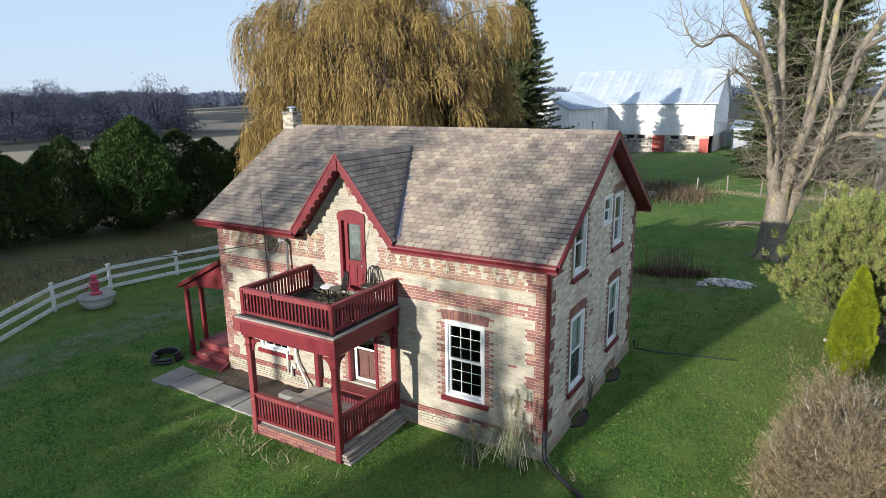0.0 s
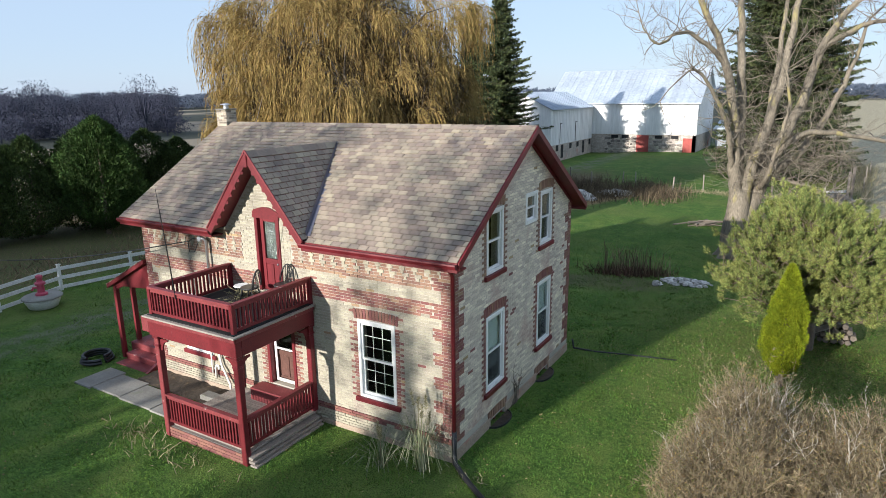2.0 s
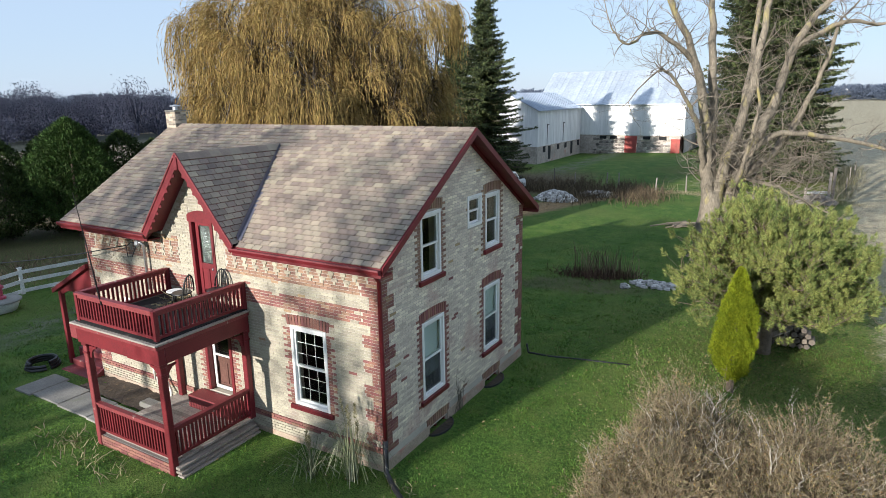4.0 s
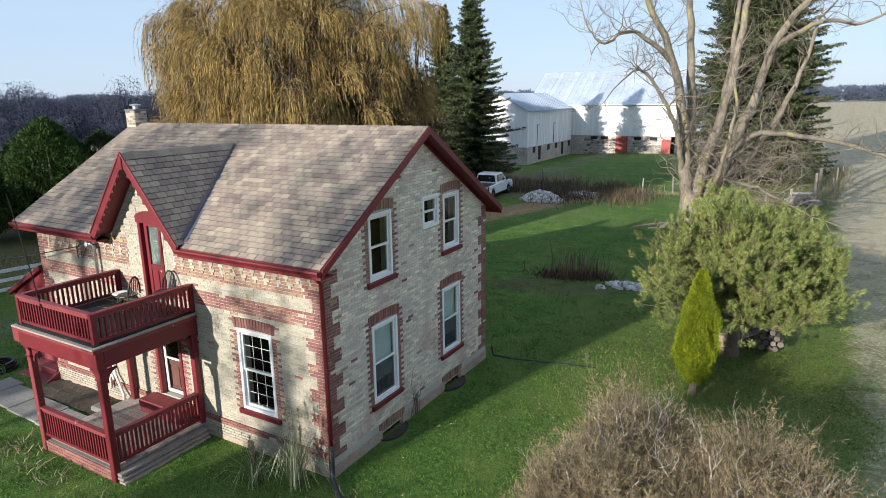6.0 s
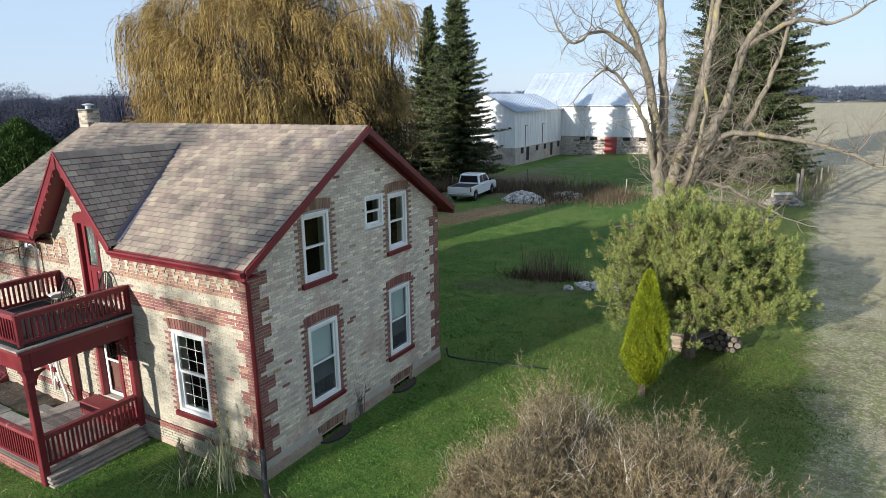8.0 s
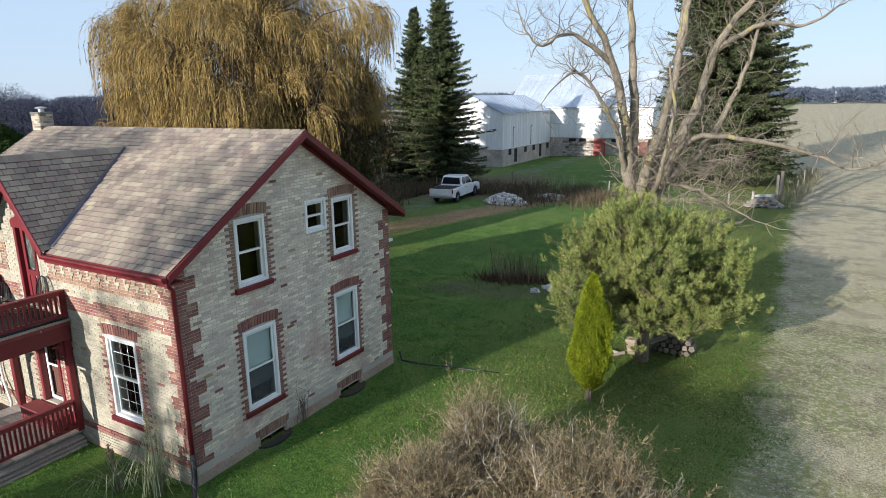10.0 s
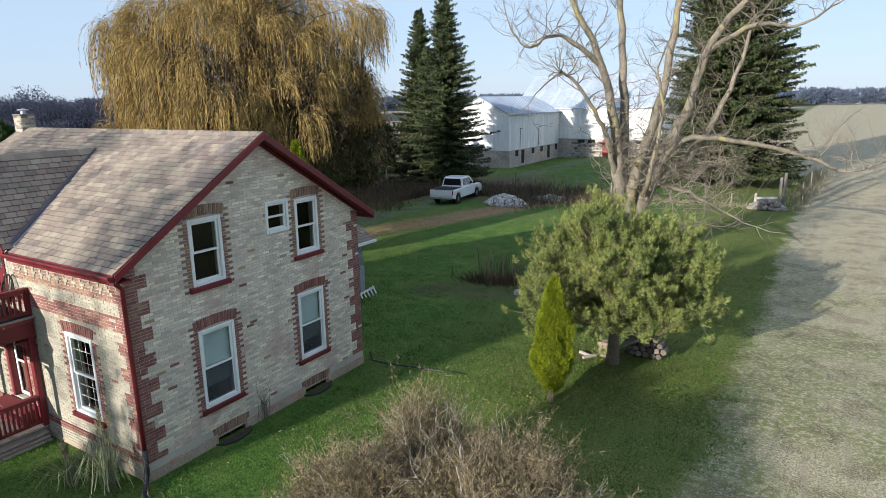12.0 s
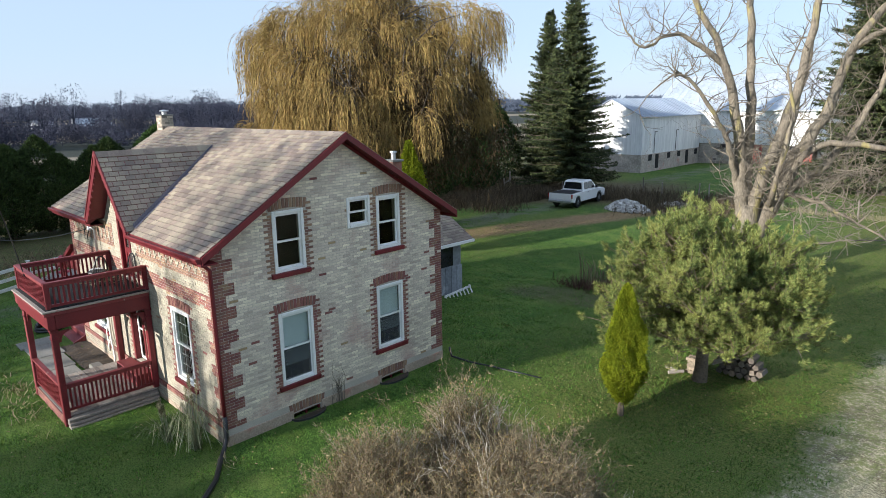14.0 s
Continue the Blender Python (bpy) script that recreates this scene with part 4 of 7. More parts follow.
# red fascia, gutter and rakes
for x0, x1 in ((RX0, FOOT0), (FOOT1, RX1)):
    g = Geo().box(x0, x1, YE - 0.025, YE, ZE - 0.2, ZE - 0.005)
    part("fascia", g, M_PAINT, roof, bevel=0.006)
    g = Geo().prism([(x0, YE - 0.027, ZE - 0.03), (x0, YE - 0.12, ZE - 0.02), (x0, YE - 0.125, ZE - 0.05), (x0, YE - 0.09, ZE - 0.12), (x0, YE - 0.027, ZE - 0.13)], (x1 - x0, 0, 0))
    part("gutter", g, M_PAINT, roof, "red metal gutter")
    g = Geo().box(x0, x1, YE, 0.0, ZE - 0.19, ZE - 0.16)
    part("soffit_board", g, M_PAINT, roof)
for xs, sg in ((RX1, 1), (RX0, -1)):
    for s in (-1, 1):
        y0 = RIDGE_Y + s * (RIDGE_Y - YE)
        g = Geo()
        p = [(xs, RIDGE_Y, 6.725), (xs, y0, ZE), (xs, y0, ZE - 0.15), (xs, RIDGE_Y, 6.725 - 0.15)]
        g.prism(p, (sg * 0.03, 0, 0))
        part("rake_board", g, M_PAINT, roof)
        wall_x = 0.0 if sg > 0 else WEST
        g = Geo()
        yw = RIDGE_Y + s * (RIDGE_Y - 0.0)
        p = [(wall_x + sg * 0.012, RIDGE_Y, 6.725 - 0.13), (wall_x + sg * 0.012, yw, roof_z(yw) - 0.13), (wall_x + sg * 0.012, yw, roof_z(yw) - 0.2), (wall_x + sg * 0.012, RIDGE_Y, 6.725 - 0.22)]
        g.prism(p, (sg * 0.02, 0, 0))
        part("frieze_board", g, M_PAINT, roof)
g = Geo().box(RX0, RX1, 2 * RIDGE_Y - YE, 2 * RIDGE_Y - YE + 0.03, ZE - 0.2, ZE)
part("fascia", g, M_PAINT, roof)

# downspout and black drain hose
g = Geo()
g.tube([(0.06, YE - 0.07, ZE - 0.1), (0.07, -0.2, 4.2), (0.05, -0.06, 4.05), (0.05, -0.06, 2.0), (0.05, -0.06, 0.75)], 0.045, 8)
part("downspout", g, M_PAINT, house, "red downspout at the corner", smooth=True)
g = Geo()
g.tube([(0.05, -0.06, 0.76), (0.05, -0.07, 0.3), (0.12, -0.16, 0.1), (0.5, -0.45, 0.06), (1.1, -0.85, 0.05), (1.9, -1.7, 0.05), (2.2, -2.6, 0.05)], 0.055, 8)
tagged(part("drain_hose", g, M_BLACK, None, "black corrugated drain hose lying on the lawn", smooth=True), category="hose")
g = Geo()
g.tube([(0.12, 6.95, 0.3), (0.15, 7.0, 0.02), (0.8, 7.05, 0.0), (1.6, 7.25, 0.0), (2.3, 7.4, -0.0), (3.0, 7.55, -0.01)], 0.034, 8)
tagged(part("drain_hose", g, M_BLACK, None, "black drain hose stretched over the grass", smooth=True), category="hose")

# chimney
g = Geo().box(-10.02, -9.62, RIDGE_Y - 0.19, RIDGE_Y + 0.19, 5.9, 7.08)
chimney = part("chimney", g, M_MORTAR, house, "buff brick chimney with a metal cap")
M_SOOTY = mat("sooty_buff_brick", (0.40, 0.34, 0.26), (0.19, 0.16, 0.13), fine=40, var=0.35, vary=0.8)
for r in range(9):
    z0 = 6.5 + r * COURSE
    o = (r % 2) * 0.1
    for i in range(3):
        xa, xb = max(-10.03, -10.03 + 0.205 * i - o), min(-9.61, -10.03 + 0.205 * (i + 1) - o - 0.01)
        ya, yb = max(RIDGE_Y - 0.18, RIDGE_Y - 0.18 + 0.19 * i - o), min(RIDGE_Y + 0.18, RIDGE_Y - 0.18 + 0.19 * (i + 1) - o - 0.01)
        if xb > xa + 0.02:
            part("brick", Geo().box(xa, xb, RIDGE_Y - 0.202, RIDGE_Y - 0.187, z0, z0 + 0.056), M_SOOTY, chimney)
            part("brick", Geo().box(xa, xb, RIDGE_Y + 0.187, RIDGE_Y + 0.202, z0, z0 + 0.056), M_SOOTY, chimney)
        if yb > ya + 0.02:
            part("brick", Geo().box(-9.624, -9.608, ya, yb, z0, z0 + 0.056), M_SOOTY, chimney)
            part("brick", Geo().box(-10.032, -10.016, ya, yb, z0, z0 + 0.056), M_SOOTY, chimney)
part("chimney_crown", Geo().box(-10.05, -9.59, RIDGE_Y - 0.22, RIDGE_Y + 0.22, 7.095, 7.135), M_CONC, chimney, bevel=0.01)
part("flue_cap", Geo().lathe((-9.82, RIDGE_Y, 7.136), [(0.08, 0), (0.08, 0.1), (0.16, 0.11), (0.15, 0.13), (0.02, 0.16)], 14), M_METAL, chimney, "round metal flue cap", smooth=False)

# ---- balcony porch ----
porch = thing("balcony_porch", (-4.95, -1.1, 0), "red painted two-storey porch with a railed balcony", "porch")
PX0, PX1, PY = -6.2, -3.72, -2.18
me = Geo().box(PX0 - 0.1, PX1 + 0.05, 0.0, 0.12, 0.24, 0.28).mesh("floor_board", M_WOOD)
for i in range(17):
    part("floor_board", me, None, porch, "grey weathered floor board").location = (0, PY + 0.06 + i * 0.128, rng.uniform(-0.004, 0.004))
part("floor_frame", Geo().box(PX0, PX1, PY, -0.05, 0.05, 0.235), M_WOOD, porch)
part("skirt_backing", Geo().box(PX0 + 0.07, PX1 - 0.07, PY - 0.03, PY - 0.002, -0.3, 0.235), M_MORTAR, porch, "mortar of the brick skirt")
for r in range(4):
    for i in range(12):
        a = PX0 + 0.05 + i * 0.205 - (r % 2) * 0.1
        part("brick", Geo().box(max(a, PX0 + 0.07), min(a + 0.195, PX1 - 0.07), PY - 0.05, PY - 0.032, -0.05 + r * 0.075, 0.015 + r * 0.075), M_RED, porch)
for k, (y, z, dx) in enumerate(((PX1, 0.2, 0.0), (PX1, 0.12, 0.05), (PX1, 0.04, 0.1))):
    g = Geo().box(y + dx, y + dx + 0.2, PY - 0.02, -0.12, z - 0.06, z)
    part("side_plank", g, M_WOOD, porch, bevel=0.008)
for i, (x, y) in enumerate(((PX0, PY), (PX1, PY), (PX0 + 0.05, -0.09), (PX1, -0.09))):
    g = Geo().box(x - 0.07, x + 0.07, y - 0.07, y + 0.07, 0.0 if y < -1 else 0.28, 2.45)
    post = part("post", g, M_PAINT if i else M_PAINT_WORN, porch, bevel=0.012)
    part("post_cap", Geo().box(x - 0.09, x + 0.09, y - 0.09, y + 0.09, 2.36, 2.438), M_PAINT, post, bevel=0.01)
    part("post_collar", Geo().box(x - 0.085, x + 0.085, y - 0.085, y + 0.085, 2.18, 2.23), M_PAINT, post, bevel=0.01)
g = Geo().box(PX0 - 0.12, PX1 + 0.12, PY - 0.12, PY + 0.04, 2.44, 2.84)
part("beam", g, M_PAINT, porch, bevel=0.01)
for x in (PX0 - 0.12, PX1 - 0.04):
    part("beam", Geo().box(x, x + 0.16, PY + 0.042, -0.03, 2.44, 2.84), M_PAINT, porch, bevel=0.01)
part("drip_board", Geo().box(PX0 - 0.16, PX1 + 0.15, PY - 0.17, PY - 0.122, 2.78, 2.86), M_PAINT_WORN, porch, "flaking edge board", bevel=0.006)
part("drip_board", Geo().box(PX1 + 0.122, PX1 + 0.15, PY - 0.12, -0.03, 2.78, 2.86), M_PAINT_WORN, porch, bevel=0.006)
# open box end of the beam past the corner post, and scroll brackets beside the posts
for y0 in (PY - 0.12, PY + 0.0):
    part("beam_end", Geo().box(PX0 - 0.34, PX0 - 0.122, y0, y0 + 0.03, 2.5, 2.84), M_PAINT_WORN, porch, bevel=0.005)
part("beam_end", Geo().box(PX0 - 0.36, PX0 - 0.342, PY - 0.12, PY + 0.03, 2.5, 2.84), M_PAINT_WORN, porch, bevel=0.005)


def scroll_bracket(x, y, dx, dy):
    """A curved brace between a post and the beam."""
    pts = [(0.0, 0.0), (0.26, 0.0), (0.25, -0.04), (0.17, -0.06), (0.11, -0.11), (0.07, -0.18), (0.06, -0.27), (0.0, -0.28)]
    n = Vector((-dy, dx, 0)) * 0.04
    base = Vector((x + dx * 0.072, y + dy * 0.072, 2.355)) - n / 2
    part("bracket", Geo().prism([base + Vector((dx * a, dy * a, b)) for a, b in pts], n), M_PAINT, porch, bevel=0.004)


scroll_bracket(PX0, PY, 1, 0)
scroll_bracket(PX1, PY, -1, 0)
scroll_bracket(PX1, PY, 0, 1)
scroll_bracket(PX1, -0.09, 0, -1)
part("porch_ceiling", Geo().box(PX0 + 0.05, PX1 - 0.05, PY + 0.05, -0.03, 2.72, 2.76), M_PAINT, porch)
part("deck", Geo().box(PX0 - 0.2, PX1 + 0.18, PY - 0.2, -0.02, 2.862, 2.9), M_WOOD, porch, "weathered grey deck edge", bevel=0.008)
part("roll_roofing", Geo().box(PX0 - 0.12, PX1 + 0.1, PY - 0.12, -0.03, 2.904, 2.92), M_ROLL, porch, "black rolled roofing on the balcony floor")


def balustrade(parent, a, b, z0, z1, step=0.1, label=""):
    """Top and bottom rail with square balusters between two corners."""
    a, b = Vector((*a, 0)), Vector((*b, 0))
    d = (b - a).normalized()
    up = Vector((0, 0, 1))
    g = Geo().beam(a + up * (z1 - 0.025), b + up * (z1 - 0.025), 0.12, 0.045)
    g.beam(a + up * (z1 - 0.09), b + up * (z1 - 0.09), 0.045, 0.07)
    rail = part("balustrade", g, M_PAINT_WORN, parent, label, bevel=0.006)
    g = Geo().beam(a + up * (z0 + 0.03), b + up * (z0 + 0.03), 0.06, 0.06)
    part("bottom_rail", g, M_PAINT, rail)
    n = int((b - a).length / step)
    me = Geo().box(-0.02, 0.02, -0.02, 0.02, z0 + 0.05, z1 - 0.06).mesh("baluster", M_PAINT)
    for i in range(n):
        ob = part("baluster", me, None, rail)
        ob.location = a + d * ((i + 0.5) / n * (b - a).length)
    return rail


RZ0, RZ1 = 2.95, 3.54
c1, c2, c3, c4 = (PX0 - 0.05, PY - 0.03), (PX1 + 0.02, PY - 0.03), (PX1 + 0.04, -0.04), (PX0 - 0.05, -0.04)
balustrade(porch, c1, c2, RZ0, RZ1)
balustrade(porch, c2, c3, RZ0, RZ1)
balustrade(porch, c1, c4, RZ0, RZ1)
for x, y in (c1, c2, c3, c4):
    part("corner_post", Geo().box(x - 0.045, x + 0.045, y - 0.045, y + 0.045, 2.9, RZ1 - 0.01), M_PAINT, porch, bevel=0.006)
balustrade(porch, (PX0, PY), (PX1, PY), 0.36, 1.04, 0.095)
balustrade(porch, (PX1, PY), (PX1, -0.09), 0.36, 1.04, 0.095)
part("door_step", Geo().box(-5.45, -4.0, -0.45, -0.04, 0.285, 0.6), M_PAINT_WORN, porch, "worn red door step", bevel=0.012)

# ---- barns ----
BY = 75.0
barn = thing("barn", (-17, 80, 0), "large white bank barn with a pale metal roof on stone walls", "barn")


def board_wall(g, p, q, z0, z1, n, out, top=None):
    """Upright boards from p to q, each a little proud of the last."""
    p, q, out = Vector((*p, 0)), Vector((*q, 0)), Vector((*out, 0))
    for i in range(n):
        a, b = p + (q - p) * (i + 0.03) / n, p + (q - p) * (i + 0.97) / n
        o = out * (0.03 if i % 2 else 0.045)
        t0, t1 = (z1, z1) if top is None else (top(i / n), top((i + 1) / n))
        pts = [a + o, b + o, b + o, a + o, a, b, b, a]
        zs = [z0, z0, t1, t0, z0, z0, t1, t0]
        g.add([Vector((v.x, v.y, z)) for v, z in zip(pts, zs)], [(0, 1, 2, 3), (0, 4, 5, 1), (1, 5, 6, 2), (2, 6, 7, 3), (3, 7, 4, 0)])


BX0, BX1, BD = -27.0, -7.6, 13.0
g = Geo()
g.box(BX0, BX1, BY, BY + 0.3, 2.1, 6.3).box(BX0, BX1, BY + BD - 0.3, BY + BD, -0.5, 6.3)
peak = 10.4
for x in (BX0, BX1 - 0.3):
    g.prism([(x, BY, 2.1), (x, BY + BD, 2.1), (x, BY + BD, 6.3), (x, BY + BD * 0.5, peak), (x, BY, 6.3)], (0.3, 0, 0))
part("wall", g, M_BARN, barn)
g = Geo()
board_wall(g, (BX0, BY), (BX1, BY), 2.05, 6.25, 66, (0, -1))
board_wall(g, (BX1, BY), (BX1, BY + BD), 2.05, 6.3, 44, (1, 0), lambda t: 6.3 + (peak - 6.3) * (1 - abs(2 * t - 1)))
tagged(part("boarding", g, M_BARN, barn), kind="stuff")
g = Geo()
for s in (0, 1):
    y0, y1 = (BY - 0.5, BY + BD / 2) if s == 0 else (BY + BD + 0.5, BY + BD / 2)
    z0 = 6.3 - 0.5 * (peak - 6.3) / (BD / 2)
    n = 26
    for i in range(n):
        xa, xb = BX0 - 0.4 + (BX1 - BX0 + 0.8) * i / n, BX0 - 0.4 + (BX1 - BX0 + 0.8) * (i + 1) / n - 0.01
        g.prism([(xa, y0, z0 + 0.06), (xa, y1, peak + 0.1), (xa, y1, peak + 0.02), (xa, y0, z0 - 0.02)], (xb - xa, 0, 0))
        g.prism([(xb - 0.04, y0, z0 + 0.1), (xb - 0.04, y1, peak + 0.14), (xb - 0.04, y1, peak + 0.08), (xb - 0.04, y0, z0 + 0.04)], (0.05, 0, 0))
tagged(part("roof", g, M_BARNROOF, barn, "pale sheet metal roof"), kind="stuff")
part("stone_wall", Geo().box(BX0, BX1, BY + 0.1, BY + 0.5, -0.6, 2.1).box(BX1 - 0.4, BX1, BY + 0.1, BY + BD, -0.6, 2.1), M_BARNSTONE, barn, "painted and bare field stone wall")
rng = random.Random(3)
g = Geo()
x = -19.0
while x < BX1 - 0.3:
    z = -0.3
    while z < 1.8:
        r = rng.uniform(0.14, 0.26)
        if not (-14.95 < x < -13.3 or -9.2 < x < -7.9) and rng.random() < 0.8:
            g.blob((x + rng.uniform(-0.1, 0.1), BY + 0.1, z), (r * 1.3, 0.12, r * 0.8), rng)
        z += 0.36
    x += 0.42
tagged(part("stonework", g, M_STONE, barn), kind="stuff")
M_BARNDOOR = mat("faded_red_door", (0.42, 0.09, 0.075), (0.28, 0.06, 0.05), fine=10, coarse=2, var=0.25, bump=0.3)
for x0, x1, z1 in ((-14.95, -13.4, 1.95), (-9.1, -8.0, 1.65)):
    door = part("door", Geo().box(x0, x1, BY - 0.02, BY + 0.12, -0.2, z1), M_BARNDOOR, barn, "faded red barn door", bevel=0.02)
    for zz in (z1 - 0.3, 0.2):
        part("door_brace", Geo().box(x0 + 0.05, x1 - 0.05, BY - 0.05, BY - 0.022, zz, zz + 0.15), M_BARNDOOR, door)
# solid blocks, near-black in place of the shade inside an opening
for x0 in (-18.3, -16.9, -12.6, -10.6):
    part("window", Geo().box(x0, x0 + 0.9, BY - 0.03, BY + 0.12, 1.55, 1.95), M_DARK, barn, "near-black block standing in for a shaded opening under the boards", bevel=0.02)

lean = thing("milking_shed", (-24.5, 68, 0), "long low white barn wing with a blue-grey metal roof", "barn")
SX, SY0, SY1, SW = -21.0, 59.6, BY - 0.1, 7.6
g = Geo()
g.box(SX - 0.25, SX, SY0, SY1, 1.5, 5.7).box(SX - SW, SX - SW + 0.25, SY0, SY1, -0.5, 5.7)
g.prism([(SX - 0.25, SY0, 1.5), (SX - SW + 0.25, SY0, 1.5), (SX - SW + 0.25, SY0, 5.7), (SX - SW / 2, SY0, 7.55), (SX - 0.25, SY0, 5.7)], (0, 0.25, 0))
part("wall", g, M_BARN, lean)
g = Geo()
board_wall(g, (SX, SY0), (SX, SY1), 1.5, 5.65, 60, (1, 0))
board_wall(g, (SX - SW, SY0), (SX, SY0), 1.5, 5.7, 30, (0, -1), lambda t: 5.65 + 1.85 * (1 - abs(2 * t - 1)))
tagged(part("boarding", g, M_BARN, lean), kind="stuff")
g = Geo()
for s in (-1, 1):
    xr, xe = SX - SW / 2, SX - SW / 2 + s * (SW / 2 + 0.35)
    ze = 5.7 - 0.35 * 1.85 / (SW / 2) + 0.03
    n = 20
    for i in range(n):
        ya, yb = SY0 - 0.3 + (SY1 - SY0 + 0.3) * i / n, SY0 - 0.3 + (SY1 - SY0 + 0.3) * (i + 1) / n - 0.01
        g.prism([(xe, ya, ze + 0.07), (xr, ya, 7.66), (xr, ya, 7.58), (xe, ya, ze)], (0, yb - ya, 0))
        g.prism([(xe, yb - 0.05, ze + 0.11), (xr, yb - 0.05, 7.70), (xr, yb - 0.05, 7.64), (xe, yb - 0.05, ze + 0.05)], (0, 0.05, 0))
tagged(part("roof", g, M_SHEDROOF, lean, "blue-grey sheet metal roof"), kind="stuff")
part("block_wall", Geo().box(SX - 0.25, SX + 0.04, SY0, SY1, -0.6, 1.5).box(SX - SW, SX - 0.25, SY0, SY0 + 0.25, -0.6, 1.5), M_BARNSTONE, lean, "stained block wall")
# the openings' inner shade is drawn as near-black blocks on the wall
for y0, z0, z1 in ((61.3, 0.75, 1.45), (63.0, -0.2, 1.4), (66.0, 0.75, 1.4), (68.7, 0.75, 1.4), (71.0, -0.2, 1.4), (73.6, 0.7, 1.4)):
    part("window", Geo().box(SX + 0.02, SX + 0.06, y0, y0 + 0.8, z0, z1), M_DARK, lean, "near-black block standing in for a shaded opening in the block wall", bevel=0.01)
for y0 in (62.5, 68.0):
    part("hook_pole", Geo().box(SX + 0.05, SX + 0.1, y0, y0 + 0.06, 1.6, 3.9).box(SX + 0.05, SX + 0.1, y0, y0 + 0.6, 3.9, 3.98), M_BLACK, lean)
small = thing("tin_shed", (-4.0, 84, 0), "small grey tin-roofed shed beside the barn", "shed")
part("wall", Geo().box(-6.2, -2.0, 82, 87, -0.3, 2.6), M_GREYBOARD, small)
part("roof", Geo().prism([(-6.5, 81.6, 2.5), (-6.5, 87.4, 3.4), (-6.5, 87.4, 3.5), (-6.5, 81.6, 2.6)], (4.8, 0, 0)), M_BARNROOF, small)

# ---- rear wing of the house ----
wing = thing("rear_wing", (-7.0, 9.9, 0), "grey board rear wing with a shingled roof", "house wing")
g = Geo().box(-9.3, -4.65, DEEP + 0.01, 12.6, -0.6, 2.0)
part("wall", g, M_GREYBOARD, wing)
for i in range(18):
    y = DEEP + 0.05 + i * 0.325
    part("board", Geo().box(-4.648, -4.62, y, y + 0.3, -0.4, 0.95), M_GREYBOARD, wing)
for y0 in (8.0, 10.2):
    g = Geo().box(-4.64, -4.6, y0, y0 + 1.9, 1.0, 1.9)
    part("window", g, M_CARGLASS, wing, "dusty porch window", bevel=0.01)
g = Geo().prism([(-4.25, DEEP + 0.02, 2.05), (-6.9, DEEP + 0.02, 3.6), (-9.6, DEEP + 0.02, 2.05), (-9.6, DEEP + 0.02, 1.95), (-6.9, DEEP + 0.02, 3.48), (-4.25, DEEP + 0.02, 1.95)], (0, 6.1, 0))
wroof = part("roof", g, M_SHINGLE, wing)
shingle_slope(wroof, (-4.23, DEEP + 0.02, 2.05), (0, 1, 0), (-2.65, 0, 1.55), 20, lambda v: (0, 6.1), lambda c: c.x > -6.9, rng, lambda c: False)
part("gutter", Geo().box(-4.25, -4.14, DEEP + 0.02, 12.9, 1.93, 2.03), M_WHITE, wroof, "white gutter")
part("gable_infill", Geo().prism([(-9.3, 12.45, 2.0), (-4.65, 12.45, 2.0), (-6.9, 12.45, 3.4)], (0, 0.15, 0)), M_GREYBOARD, wing)
g = Geo().box(-6.42, -5.98, 10.28, 10.72, 2.9, 5.2)
wch = part("chimney", g, M_RED, wing, "short brick chimney with a pale flue")
part("crown", Geo().box(-6.48, -5.92, 10.22, 10.78, 5.2, 5.28), M_CONC, wch, bevel=0.01)
part("flue", Geo().lathe((-6.2, 10.5, 5.28), [(0.09, 0), (0.09, 0.25), (0.14, 0.26), (0.13, 0.32)], 12), M_METAL, wch)

# ---- side porch ----
side = thing("side_porch", (-10.5, 1.5, 0), "small red side porch with steps and a lean-to roof", "porch")
g = Geo().prism([(WEST, -0.1, 3.22), (-11.5, -0.1, 2.25), (-11.5, -0.1, 2.14), (WEST, -0.1, 3.1)], (0, 3.2, 0))
sroof = part("roof", g, M_PAINT, side)
g = Geo()
v = Vector((WEST + 11.5, 0, 0.97)).normalized()
shingle_slope(sroof, (-11.53, 3.1, 2.25), (0, -1, 0), v, 14, lambda q: (0, 3.2), lambda c: c.x < WEST, rng, lambda c: False)
part("gable_panel", Geo().prism([(WEST, 0.02, 2.35), (WEST, 0.02, 3.1), (-11.35, 0.02, 2.2), (-11.35, 0.02, 2.05), (-10.9, 0.02, 2.25)], (0, 0.06, 0)), M_PAINT, side)
for x, y in ((-11.3, 0.05), (-11.3, 0.55), (-11.3, 2.9)):
    part("post", Geo().box(x - 0.06, x + 0.06, y - 0.06, y + 0.06, -0.3, 2.2), M_PAINT, side, bevel=0.01)
part("platform", Geo().box(-11.35, WEST - 0.04, 0.3, 3.0, -0.5, 0.38), M_PAINT_WORN, side, bevel=0.015)
for k, (y0, z) in enumerate(((-0.05, 0.2), (-0.4, 0.02))):
    part("step", Geo().box(-11.1, WEST - 0.1, y0, 0.32 - 0.03 * k, -0.4, z), M_PAINT_WORN, side, bevel=0.015)
part("cheek", Geo().prism([(WEST - 0.06, 0.3, 0.35), (WEST - 0.06, -0.85, -0.2), (WEST - 0.06, -0.85, -0.4), (WEST - 0.06, 0.3, -0.4)], (0.09, 0, 0)), M_PAINT_WORN, side)


